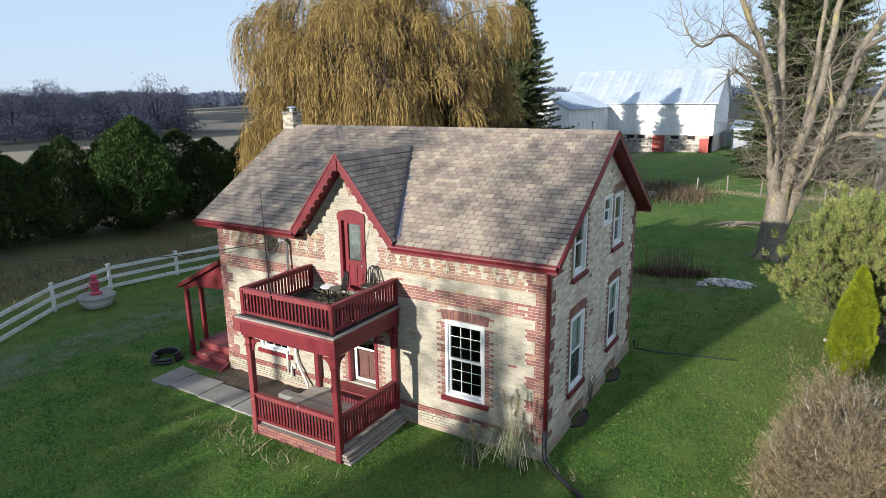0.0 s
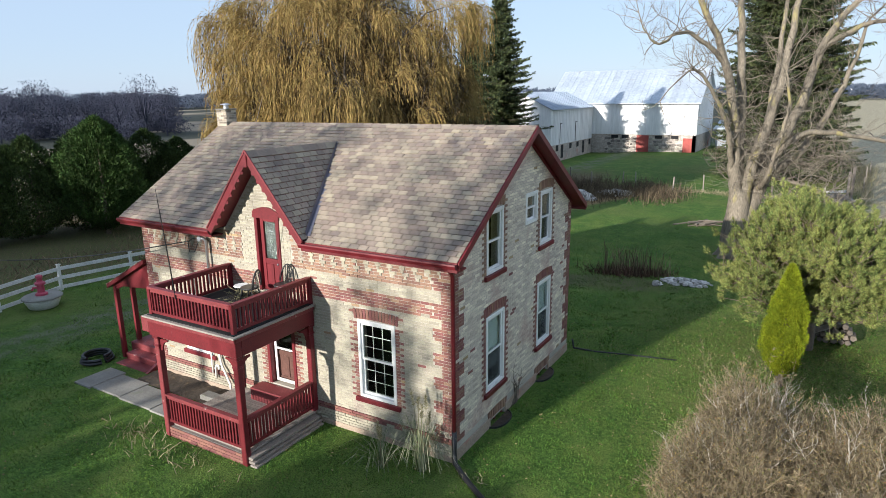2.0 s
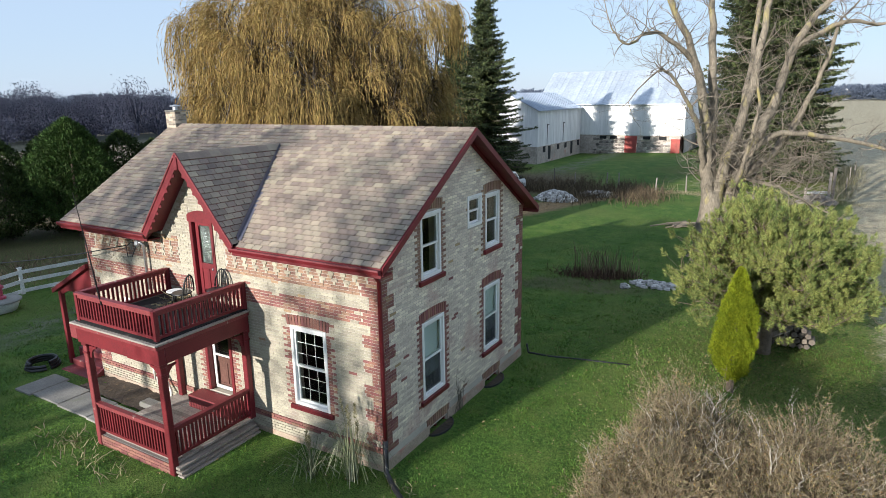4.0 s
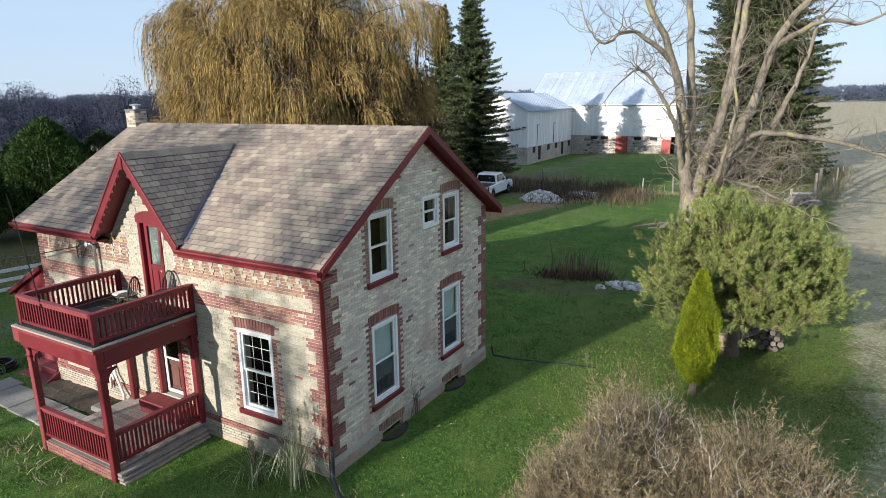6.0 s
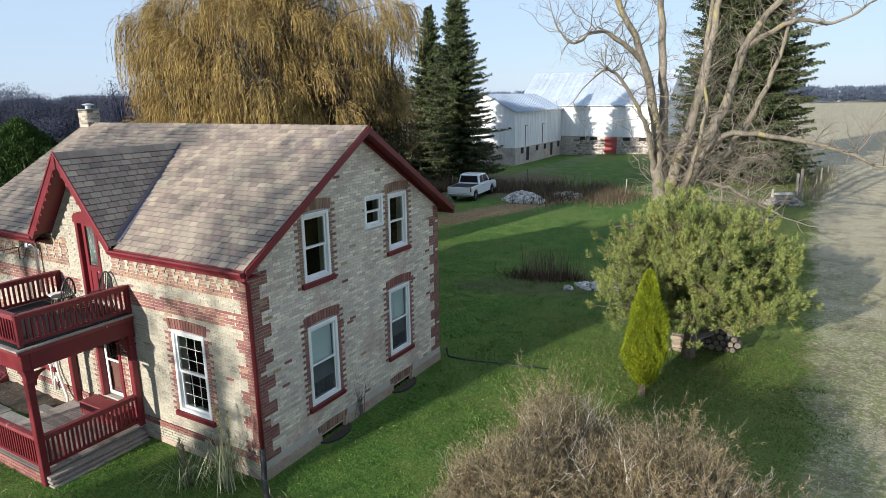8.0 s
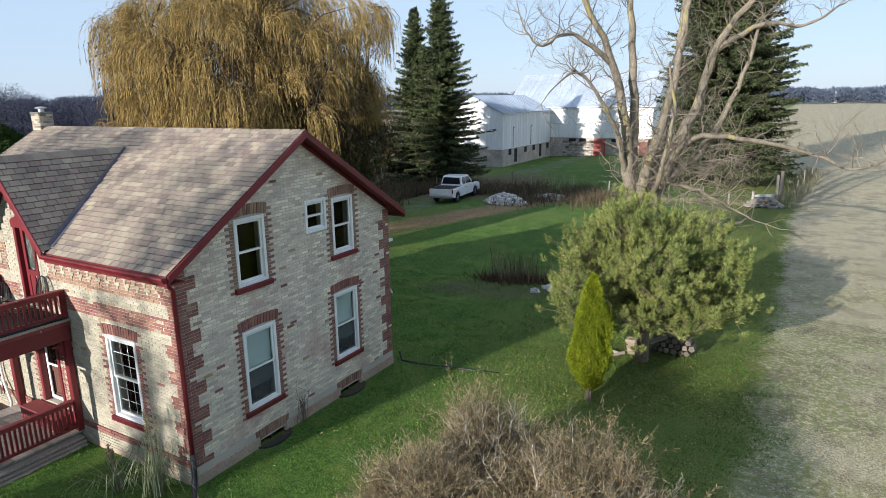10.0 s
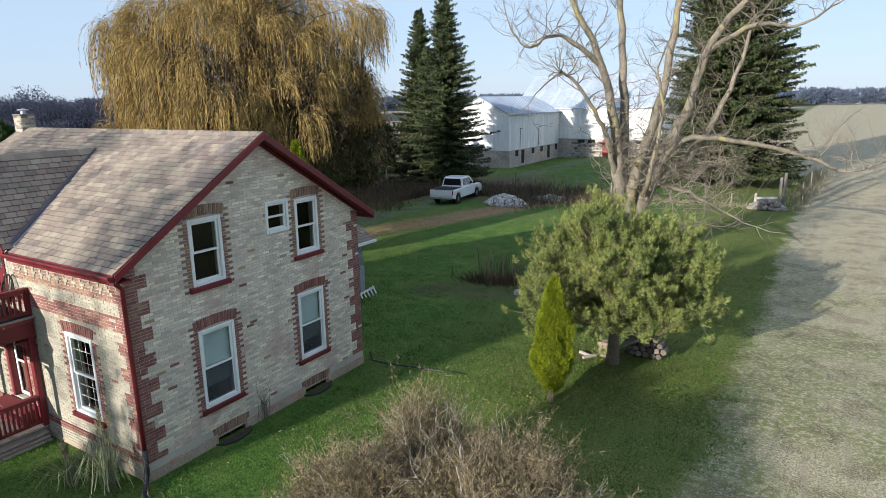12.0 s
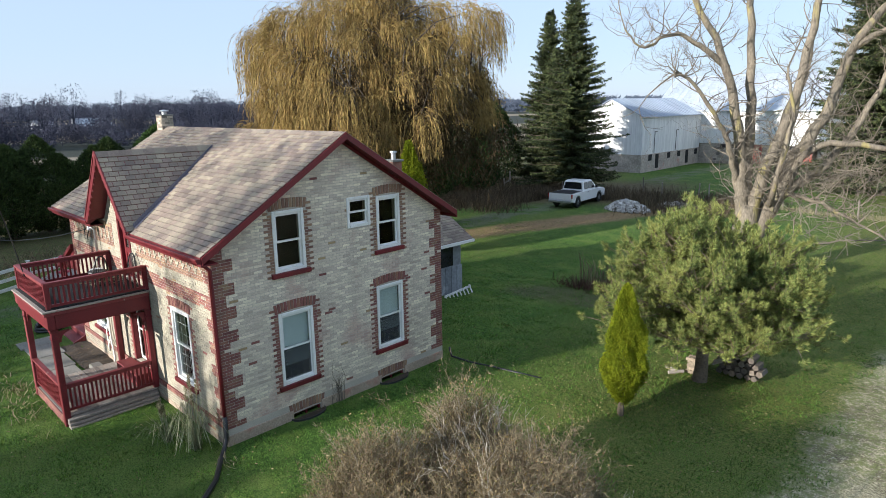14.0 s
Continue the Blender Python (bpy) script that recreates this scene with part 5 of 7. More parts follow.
# ---- trees ----
def limb(g, pts, r0, r1, n=7, jitter=0.0, rng=None, steps=4):
    """A tapering limb smoothly through pts; returns its points with radii."""
    pts = [Vector(p) for p in pts]
    out = []
    for i in range(len(pts) - 1):
        a, b = pts[max(i - 1, 0)], pts[min(i + 2, len(pts) - 1)]
        for k in range(steps):
            t = k / steps
            p = pts[i] * (2 * t ** 3 - 3 * t * t + 1) + pts[i + 1] * (3 * t * t - 2 * t ** 3) + (pts[i + 1] - a) * 0.5 * (t ** 3 - 2 * t * t + t) + (b - pts[i]) * 0.5 * (t ** 3 - t * t)
            if rng and out:
                p += Vector((rng.uniform(-1, 1), rng.uniform(-1, 1), rng.uniform(-1, 1))) * jitter
            out.append(p)
    out.append(pts[-1])
    rs = [r0 + (r1 - r0) * (i / (len(out) - 1)) ** 0.8 for i in range(len(out))]
    g.tube(out, rs, n)
    return list(zip(out, rs))


def turned(d, angle, rng):
    ax = d.orthogonal().normalized()
    ax.rotate(Matrix.Rotation(rng.uniform(0, 2 * math.pi), 3, d))
    return (Matrix.Rotation(angle, 3, ax) @ d).normalized()


def twigs(g, p, d, length, r, depth, rng, up=0.15, leafs=None, droop=0.0, bend=0.3):
    """A crooked branch that forks again and again."""
    pts, n = [p.copy()], 3
    for i in range(n):
        d = (turned(d, rng.uniform(0.05, bend), rng) + Vector((0, 0, up - droop))).normalized()
        p = p + d * (length / n)
        pts.append(p.copy())
    g.tube(pts, [r, r * 0.8, r * 0.62, r * 0.45], 3 if r < 0.018 else 4, cap=False)
    if leafs is not None:
        leafs.extend((q, d) for q in pts[1:])
    if depth <= 0:
        return
    for k in range(rng.randint(2, 3)):
        q = pts[rng.randint(1, 3)]
        twigs(g, q, turned(d, rng.uniform(0.35, 0.9), rng), length * rng.uniform(0.55, 0.8), r * 0.5, depth - 1, rng, up, leafs, droop, bend)


def bare_tree():
    rng = random.Random(21)
    base = Vector((2.75, 22.9, gz(2.75, 22.9) - 0.15))
    r_ax, f_ax = Vector((0.83, 0.56, 0)), Vector((-0.56, 0.83, 0))
    tree = thing("bare_tree", base, "old leafless many-stemmed tree with grey bark", "tree")

    def P(r, z, f=0.0):
        return Vector((base.x, base.y, 0)) + r_ax * r + f_ax * f + Vector((0, 0, z))

    g = Geo()
    limb(g, [P(0, -0.7), P(-0.05, 0.6), P(0.05, 1.8), P(0.1, 2.9)], 0.68, 0.46, 12, 0.02, rng)
    limb(g, [P(0.1, 0.6), P(0.45, 1.7), P(0.95, 2.6, 0.2), P(1.35, 3.4, 0.3)], 0.5, 0.36, 10, 0.02, rng)
    for k in range(6):
        a = k * 1.05 + 0.3
        limb(g, [P(0.62 * math.cos(a) * 1.5, -0.75, 0.9 * math.sin(a)), P(0.5 * math.cos(a), -0.2, 0.5 * math.sin(a)), P(0.3 * math.cos(a), 0.9, 0.3 * math.sin(a))], 0.22, 0.2, 7)
    part("trunk", g, M_BARK, tree, smooth=True)
    limbs = [
        ([P(-0.1, 2.4), P(-0.3, 3.9), P(-0.8, 6.7, -0.2), P(-1.6, 9.3, -0.3), P(-3.1, 11.9, -0.4), P(-4.0, 15, -0.3)], 0.34, 0.07),
        ([P(-1.25, 8.6, -0.25), P(-2.4, 9.5, -0.5), P(-3.6, 10.0, -0.6), P(-4.7, 9.5, -0.8), P(-5.5, 10.2, -0.9)], 0.14, 0.03),
        ([P(0.05, 2.5), P(0, 4.4, 0.3), P(-0.1, 8, 0.5), P(-0.4, 11.9, 0.7), P(-0.6, 15.5, 0.6)], 0.33, 0.08),
        ([P(0.2, 2.6), P(0.65, 4.4), P(1.6, 7.5, 0.2), P(2.3, 11.9, 0.5), P(2.9, 15.5, 0.5)], 0.33, 0.08),
        ([P(1.3, 3.2, 0.3), P(2.0, 5.0, 0.4), P(3.1, 6.9, 0.7), P(4.0, 9.8, 0.8), P(6.0, 12.2, 1.0), P(7.4, 14.8, 1.2)], 0.36, 0.07),
        ([P(3.9, 9.4, 0.8), P(5.6, 10.4, 0.2), P(7.2, 10.3, -0.3), P(8.9, 11.2, -0.5)], 0.15, 0.03),
        ([P(1.2, 3.2, 0.3), P(1.7, 5.4, 1.2), P(2.6, 9.0, 2.2), P(3.3, 13.5, 3.0)], 0.26, 0.07),
        ([P(-0.3, 3.4, 0.2), P(-0.9, 5.0, -0.5), P(-1.6, 6.4, -1.0), P(-3.0, 8.2, -1.5), P(-3.7, 8.3, -1.8)], 0.17, 0.04),
        ([P(1.3, 3.4, 0.3), P(2.4, 5.4, -0.4), P(5.0, 5.3, -1.0), P(8.0, 4.5, -1.6), P(9.2, 4.0, -1.9), P(10.8, 4.5, -2.2)], 0.17, 0.04),
        ([P(0.9, 2.7, 0.2), P(0.7, 3.8, -1.2), P(0.9, 6.5, -1.8), P(0.5, 8.5, -2.0)], 0.16, 0.04),
        ([P(1.5, 3.4, 0.3), P(3.2, 4.6, 0.5), P(4.8, 7.6, 0.4), P(5.6, 10.6, 0.3)], 0.24, 0.06),
        ([P(1.4, 3.3, 0.4), P(2.4, 3.2, -0.9), P(3.5, 2.6, -1.6), P(4.6, 1.9, -2.2)], 0.12, 0.03),
    ]
    tw = Geo()
    for pts, r0, r1 in limbs:
        g = Geo()
        line = limb(g, pts, r0, r1, 8, 0.05, rng, 5)
        part("limb", g, M_BARK, tree, smooth=True)
        for p, r in line[3:]:
            for _ in range(2):
                if rng.random() < 0.8:
                    d = turned(Vector((rng.uniform(-1, 1), rng.uniform(-1, 1), 0.4)).normalized(), 0.4, rng)
                    twigs(tw, p, d, rng.uniform(0.7, 1.7), min(0.03, r * 0.5), rng.choice((2, 2, 3, 3)), rng, 0.08, bend=0.75)
        twigs(tw, line[-1][0], (line[-1][0] - line[-3][0]).normalized(), 1.8, r1, 3, rng, 0.05, bend=0.6)
    # thicket of small shoots round the fork
    for k in range(120):
        p = P(rng.uniform(0.3, 4.4), rng.uniform(1.6, 5.2), rng.uniform(-1.6, 1.4))
        twigs(tw, p, Vector((rng.uniform(-1, 1), rng.uniform(-1, 1), rng.uniform(-0.3, 0.8))).normalized(), rng.uniform(0.8, 1.7), 0.024, 3, rng, 0.0, bend=0.8)
    tagged(part("twig_growth", tw, M_TWIG, tree), kind="stuff")


def willow():
    rng = random.Random(5)
    c = Vector((-18.2, 19.8, gz(-18.2, 19.8)))
    tree = thing("willow_tree", c, "huge weeping willow with hanging yellow autumn foliage", "tree")
    g = Geo()
    limb(g, [c + Vector((0, 0, -0.3)), c + Vector((0.2, 0, 2)), c + Vector((0, 0.2, 4))], 0.95, 0.7, 12, 0.03, rng)
    ends = []
    for k in range(11):
        a = k * 2 * math.pi / 11 + rng.uniform(-0.2, 0.2)
        rr, h = rng.uniform(4.0, 6.6), rng.uniform(8.5, 12.0)
        o = Vector((math.cos(a), math.sin(a), 0))
        line = limb(g, [c + Vector((0, 0, 3.2)), c + o * rr * 0.35 + Vector((0, 0, h * 0.6)), c + o * rr * 0.75 + Vector((0, 0, h * 0.95)), c + o * rr + Vector((0, 0, h))], 0.38, 0.08, 7, 0.08, rng, 4)
        ends += [p for p, r in line[6:]]
    for k in range(4):
        o = Vector((rng.uniform(-2, 2), rng.uniform(-2, 2), 0))
        line = limb(g, [c + Vector((0, 0, 3.5)), c + o * 0.6 + Vector((0, 0, 9)), c + o + Vector((0, 0, 12.6))], 0.36, 0.08, 7, 0.08, rng, 4)
        ends += [p for p, r in line[5:]]
    part("trunk", g, M_WBARK, tree, smooth=True)
    f, tw = Geo(), Geo()
    rs = np.random.RandomState(5)
    # bunches of hanging shoots, set apart over an uneven dome, and thinner ones inside it
    sites = []
    for k in range(6000):
        inner = k % 5 == 0
        th, ph = math.acos(1 - rng.random() * 1.1), rng.uniform(0, 2 * math.pi)
        lump = 0.9 + 0.3 * noise.noise((math.cos(ph) * 2.1, math.sin(ph) * 2.1, th * 2.8))
        rad = lump * (rng.uniform(0.45, 0.8) if inner else rng.uniform(0.92, 1.02))
        o = Vector((math.sin(th) * math.cos(ph), math.sin(th) * math.sin(ph), 0))
        q = c + Vector((7.9 * o.x * rad, 7.9 * o.y * rad, 5.2 + 10.6 * math.cos(th) * rad))
        if all((q - w).length > 1.28 for w, _, _ in sites):
            sites.append((q, o, inner))
        if len(sites) > 300:
            break
    for q, o, inner in sites:
        near = min(ends, key=lambda e: (e - q).length)
        tw.tube([near, (near + q) / 2 + Vector((0, 0, 0.5)), q], [0.06, 0.035, 0.015], 4, cap=False)
        m = int(rs.randint(16, 24) if inner else rs.randint(50, 92))
        wide = rs.uniform(0.2, 0.4)
        p = np.array(q) + rs.normal(0, 1, (m, 3)) * (wide, wide, 0.18)
        d = units(np.array(o) * 0.8 + rs.uniform(-0.6, 0.6, (m, 3)) + (0, 0, 0.4))
        long = rs.uniform(1.3, 3.6) * (1.0 if q.z > c.z + 8 else 1.3)
        ln = np.minimum(long * rs.uniform(0.45, 1.1, m), p[:, 2] - c.z - 3.2 - 3.6 * smooth01((o.x * 0.72 + o.y * 0.69 - 0.05) / 0.5) - 1.2 * math.sin(2.3 * q.x) * math.sin(1.9 * q.y))
        gone = 0.0
        while gone < ln.max():
            d = units(d * 0.75 + rs.normal(0, 0.05, (m, 3)) + (0, 0, -0.33))
            on = ln > gone
            for k in range(2):
                way = units(d[on] + rs.normal(0, 0.11, (on.sum(), 3)))
                side = units(np.cross(way, rs.normal(0, 1, way.shape)))
                f.spikes(p[on], way, side, rs.uniform(0.3, 0.5, len(way)), rs.uniform(0.01, 0.017, len(way)))
            p = p + d * 0.2
            gone += 0.2
    # bare shoots deep inside the crown, coloured dark brown for its inner shade
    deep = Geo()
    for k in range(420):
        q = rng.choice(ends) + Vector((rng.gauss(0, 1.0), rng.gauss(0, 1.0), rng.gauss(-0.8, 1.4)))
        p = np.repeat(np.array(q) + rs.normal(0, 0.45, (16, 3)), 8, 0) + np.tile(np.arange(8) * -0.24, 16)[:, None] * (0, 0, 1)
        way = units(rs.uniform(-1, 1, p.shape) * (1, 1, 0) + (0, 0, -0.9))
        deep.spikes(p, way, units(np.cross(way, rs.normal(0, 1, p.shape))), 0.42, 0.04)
    tagged(part("inner_growth", deep, M_WSHOOT, tree, "bare inner shoots, dark brown for the crown's depth shade"), kind="stuff")
    tagged(part("foliage", f, M_WILLOW, tree, "hanging yellow-brown shoots"), kind="stuff")
    tagged(part("twig_growth", tw, M_WBARK, tree), kind="stuff")


def spruce_tree(at, height, radius, seed, name, label, first=0.06, most=12, full=0.8, thick=1.0):
    """Whorls of sagging branches with hanging sprays; full: how late the crown tapers."""
    rng = random.Random(seed)
    rs = np.random.RandomState(seed)
    at = Vector((at[0], at[1], gz(*at) - 0.1))
    tree = thing(name, at, label, "tree")
    g = Geo()
    g.tube([at, at + Vector((0, 0, height * 0.5)), at + Vector((0, 0, height))], [height * 0.018, height * 0.011, 0.02], 8)
    f = Geo()
    z = height * first
    while z < height * 0.99:
        t = z / height
        rr = radius * (1 - t) ** full * rng.uniform(0.82, 1.08) + 0.12
        for k in range(rng.randint(most - 3, most)):
            a = rng.uniform(0, 2 * math.pi)
            o = Vector((math.cos(a), math.sin(a), 0))
            ln = rr * rng.uniform(0.5, 1.0) * (1.12 if rng.random() < 0.15 else 1.0)
            n = max(4, int(ln / 0.15))
            p = at + Vector((0, 0, z + rng.uniform(-0.2, 0.2)))
            pts, ways = [p], []
            for i in range(n):
                u = i / n
                d = (o + Vector((0, 0, 0.12 - 0.95 * u * (1 - t * 0.6) + 0.95 * u * u))).normalized()
                p = p + d * (ln / n)
                pts.append(p)
                ways.append(d)
            if ln > 0.8:
                g.tube([pts[0], pts[len(pts) // 2], pts[-1]], [0.035, 0.02, 0.008], 3, cap=False)
            u = np.arange(n) / n
            base, ahead = np.array(pts[1:]), np.array(ways)
            out = np.array((-o.y, o.x, 0.0))
            for sx, dn in ((1, -0.25), (-1, -0.25), (0.7, -0.9), (-0.7, -0.9), (0.15, -0.35), (0.0, -1.1)):
                way = units(ahead * 0.55 + out * sx * rs.uniform(0.6, 1.0, (n, 1)) + rs.normal(0, 0.14, (n, 3)) + (0, 0, dn * 0.7))
                side = units(np.cross(way, rs.normal(0, 1, (n, 3))))
                size = (0.3 + 0.32 * (1 - u)) * min(1.0, 0.4 + ln / 3) * rs.uniform(0.7, 1.2, n) * thick
                f.spikes(base, way, side, size, rs.uniform(0.045, 0.075, n) * thick)
        z += height * 0.0155 * (1.2 - 0.5 * t) * min(1.0, 18 / height)
    part("trunk", g, M_WBARK, tree)
    tagged(part("foliage", f, M_SPRUCE, tree), kind="stuff")
    return tree


def pine_tree():
    rng = random.Random(9)
    rs = np.random.RandomState(9)
    at = Vector((6.1, 10.5, gz(6.1, 10.5) - 0.05))
    tree = thing("pine_tree", at, "low spreading pine with pale green needle tufts", "tree")
    g, f = Geo(), Geo()
    limb(g, [at + Vector((0, 0, -0.2)), at + Vector((0.05, 0, 0.7)), at + Vector((0.0, 0.1, 2.0)), at + Vector((0.1, 0, 4.2))], 0.24, 0.05, 9, 0.02, rng)
    for k in range(98):
        a = rng.uniform(0, 2 * math.pi)
        el = rng.uniform(0.03, 1.35)
        o = Vector((math.cos(a) * math.cos(el), math.sin(a) * math.cos(el), math.sin(el)))
        lump = min(0.98, 0.9 + 0.3 * noise.noise((o.x * 2.1, o.y * 2.1, o.z * 2.1 + 5)))
        end = at + Vector((o.x * 3.0, o.y * 3.0, 1.5 + o.z * 3.2))
        end = at + (end - at - Vector((0, 0, 1.5))) * lump + Vector((0, 0, 1.5 - (0.3 if el < 0.1 else 0)))
        st = at + Vector((0, 0, rng.uniform(0.8, 1.6) + max(0, o.z) * 1.7))
        if end.z - at.z < (1.6 if end.y < at.y + 0.4 else 1.1):
            continue
        line = limb(g, [st, (st + end) / 2 + Vector((0, 0, -0.1)), end], 0.05, 0.012, 5, 0.03, rng, 4)
        for p, r in line[3:]:
            for m in range(rng.randint(6, 8)):
                q = p + Vector([max(-0.5, min(0.5, rng.gauss(0, w))) for w in (0.36, 0.36, 0.3)])
                ax = ((q - at - Vector((0, 0, 1.2))).normalized() * 0.7 + Vector((0, 0, 0.6)) + Vector((rng.uniform(-0.5, 0.5), rng.uniform(-0.5, 0.5), 0))).normalized()
                if q.z < at.z + (1.55 if q.y < at.y + 0.4 else 0.95):
                    continue
                g.tube([p.lerp(q, 0.3) - ax * 0.15, q + ax * 0.05], [0.01, 0.006], 3, cap=False)
                # a dense brush of needles, rounded at its tip
                n = 96
                u = rs.uniform(0, 1, n)
                ang = np.where(u > 0.7, rs.uniform(0.05, 0.8, n), rs.uniform(0.55, 1.25, n))[:, None]
                cross = units(np.cross(np.array(ax), rs.normal(0, 1, (n, 3))))
                way = units(np.array(ax) * np.cos(ang) + cross * np.sin(ang))
                side = units(np.cross(way, rs.normal(0, 1, (n, 3))))
                f.spikes(np.array(q) + np.array(ax) * (u[:, None] * 0.22 - 0.12), way, side, rs.uniform(0.11, 0.17, n), 0.0085)
    part("trunk", g, M_PINEBARK, tree, smooth=True)
    tagged(part("needle_cover", f, M_PINE, tree), kind="stuff")


def cedar_spire(at, height, radius, seed, material, name, label, n=2600, foot=0.16, blade=0.13, stems=2, full=0.55, blunt=1.35):
    """A dense upright cedar: sprays over an uneven spindle."""
    rng = random.Random(seed)
    at = Vector((at[0], at[1], gz(*at) - 0.05))
    tree = thing(name, at, label, "tree")
    g, f = Geo(), Geo()
    for k in range(stems):
        o = Vector((rng.uniform(-0.1, 0.1), rng.uniform(-0.1, 0.1), 0)) * height * 0.25
        g.tube([at + o, at + o * 0.6 + Vector((0, 0, height * 0.3)), at + Vector((0, 0, height * 0.85))], [height * 0.022, height * 0.015, 0.01], 6)
    part("trunk", g, M_WBARK, tree)
    rs = np.random.RandomState(seed)
    t = rs.uniform(0, 1, n) ** 0.8
    z = height * (foot + (1 - foot) * t)
    prof = np.where(t < 0.28, np.sin(np.minimum(1, t / 0.28) * math.pi / 2) ** 0.8, (1 - (np.maximum(t - 0.28, 0) / 0.72) ** blunt) ** 0.9)
    a = rs.uniform(0, 2 * math.pi, n)
    w = 6.0 * z / height
    lump = 0.84 + 0.11 * np.sin(3 * a + w + seed) + 0.08 * np.sin(5 * a - 1.9 * w + 2.3 * seed) + 0.07 * np.sin(2 * a + 3.7 * w + 1.7 * seed) + 0.06 * np.sin(9 * a + 5.3 * w)
    rr = radius * prof * lump * (1 - rs.uniform(0, 1, n) ** 2.2 * full)
    o = np.stack([np.cos(a), np.sin(a), np.zeros(n)], 1)
    p = np.array(at) + o * rr[:, None] + np.stack([np.zeros(n), np.zeros(n), z], 1)
    for k in range(5):
        way = units(o * rs.uniform(0.1, 0.6, (n, 1)) + rs.uniform(-0.45, 0.45, (n, 3)) + (0, 0, 0.5))
        side = units(np.cross(way, rs.normal(0, 1, (n, 3))))
        f.spikes(p + rs.uniform(-1, 1, (n, 3)) * blade * 0.7, way, side, blade * rs.uniform(0.9, 1.7, n), blade * 0.24)
    tagged(part("foliage", f, material, tree), kind="stuff")
    return tree


def dry_bush(at, rx, ry, h, seed, n):
    rng = random.Random(seed)
    at = Vector((at[0], at[1], gz(*at) - 0.03))
    tree = thing("dry_shrub", at, "wide leafless shrub of pale brown twigs with withered leaves", "shrub", "overgrown shrubs beside the house")
    g, f, spots = Geo(), Geo(), []
    for k in range(10):
        a, r = rng.uniform(0, 2 * math.pi), rng.uniform(0.2, 0.8)
        o = Vector((math.cos(a) * rx * r, math.sin(a) * ry * r, 0))
        m = Geo()
        line = limb(m, [at + o * 0.25, at + o * 0.6 + Vector((0, 0, h * 0.35)), at + o * 0.85 + Vector((0, 0, h * 0.62)), at + o + Vector((0, 0, h * (0.9 - 0.3 * r)))], 0.028, 0.008, 6, 0.03, rng, 3)
        for p, rr in line[3:]:
            twigs(m, p, turned(Vector((0, 0, 1)), rng.uniform(0.3, 1.0), rng), h * 0.13, rr * 0.5, 1, rng, 0.1, bend=0.5)
        part("limb", m, M_BUSHLIMB, tree, "pale grey limb")
    for k in range(int(n * 0.78)):
        a, r = rng.uniform(0, 2 * math.pi), rng.random() ** 0.55
        o = Vector((math.cos(a) * rx * r, math.sin(a) * ry * r, 0))
        top = h * (1 - 0.5 * r ** 2.2) * rng.uniform(0.8, 1.02) * (1 + 0.32 * noise.noise((o.x * 1.3 + seed, o.y * 1.3, 0.0)))
        st = at + o * 0.45
        d = (o * 0.5 + Vector((0, 0, top))).normalized()
        mid = st + (o * 0.35) + Vector((0, 0, top * 0.45))
        g.tube([st, mid], [0.016, 0.011], 4, cap=False)
        for m in range(3):
            twigs(g, mid, turned(d, rng.uniform(0.1, 0.5), rng), top * 0.31, 0.009, 2, rng, 0.1, spots, bend=0.45)
    # fine end twigs, and the leaves that still hang on, in patches
    rs = np.random.RandomState(seed)
    p, d = np.array([q for q, _ in spots]), np.array([w for _, w in spots])
    for k in range(3):
        way = units(d * 0.7 + rs.normal(0, 0.55, d.shape) + (0, 0, 0.15))
        g.spikes(p - way * 0.02, way, units(np.cross(way, rs.normal(0, 1, d.shape))), rs.uniform(0.07, 0.19, len(p)), rs.uniform(0.003, 0.006, len(p)))
    for q, w in spots:
        if rng.random() < 0.6 + 0.9 * max(0.0, noise.noise((q.x * 1.4, q.y * 1.4, q.z * 1.4 + seed)) * 1.6):
            e = turned(w, rng.uniform(0.3, 1.4), rng)
            f.leaf(q, e, turned(e, 1.57, rng), rng.uniform(0.025, 0.05), 0.011)
    tagged(part("branch_growth", g, M_BUSH, tree), kind="stuff")
    tagged(part("leafage", f, M_BUSHLEAF, tree), kind="stuff")


bare_tree()
willow()
spruce_tree((-20.2, 44.5), 18.0, 5.3, 2, "spruce_tree", "tall dark green spruce with drooping branches")
spruce_tree((-24.6, 47.0), 16.6, 4.6, 6, "spruce_tree", "dark green spruce standing behind another")
spruce_tree((2.9, 54.0), 32.0, 6.6, 7, "spruce_tree", "broad old spruce behind the bare tree", 0.03, 26, 0.55, 1.15)
pine_tree()
cedar_spire((5.6, 7.2), 3.25, 0.54, 3, M_CEDAR, "cedar_tree", "slim golden-green cedar spire on bare stems", 14000, 0.09, 0.05, 3, blunt=1.9)
for at, rx, ry, h, s, n in (((5.35, 2.0), 1.15, 1.1, 2.5, 1, 150), ((7.0, 1.2), 1.6, 1.5, 2.75, 2, 260), ((5.15, 0.2), 1.3, 1.3, 2.35, 3, 190), ((8.2, 1.0), 1.3, 1.2, 2.25, 4, 140), ((7.2, -0.8), 1.7, 1.2, 2.2, 5, 130), ((9.0, -0.5), 1.0, 1.0, 1.6, 6, 60)):
    dry_bush(at, rx, ry, h, s, n)
rng = random.Random(11)
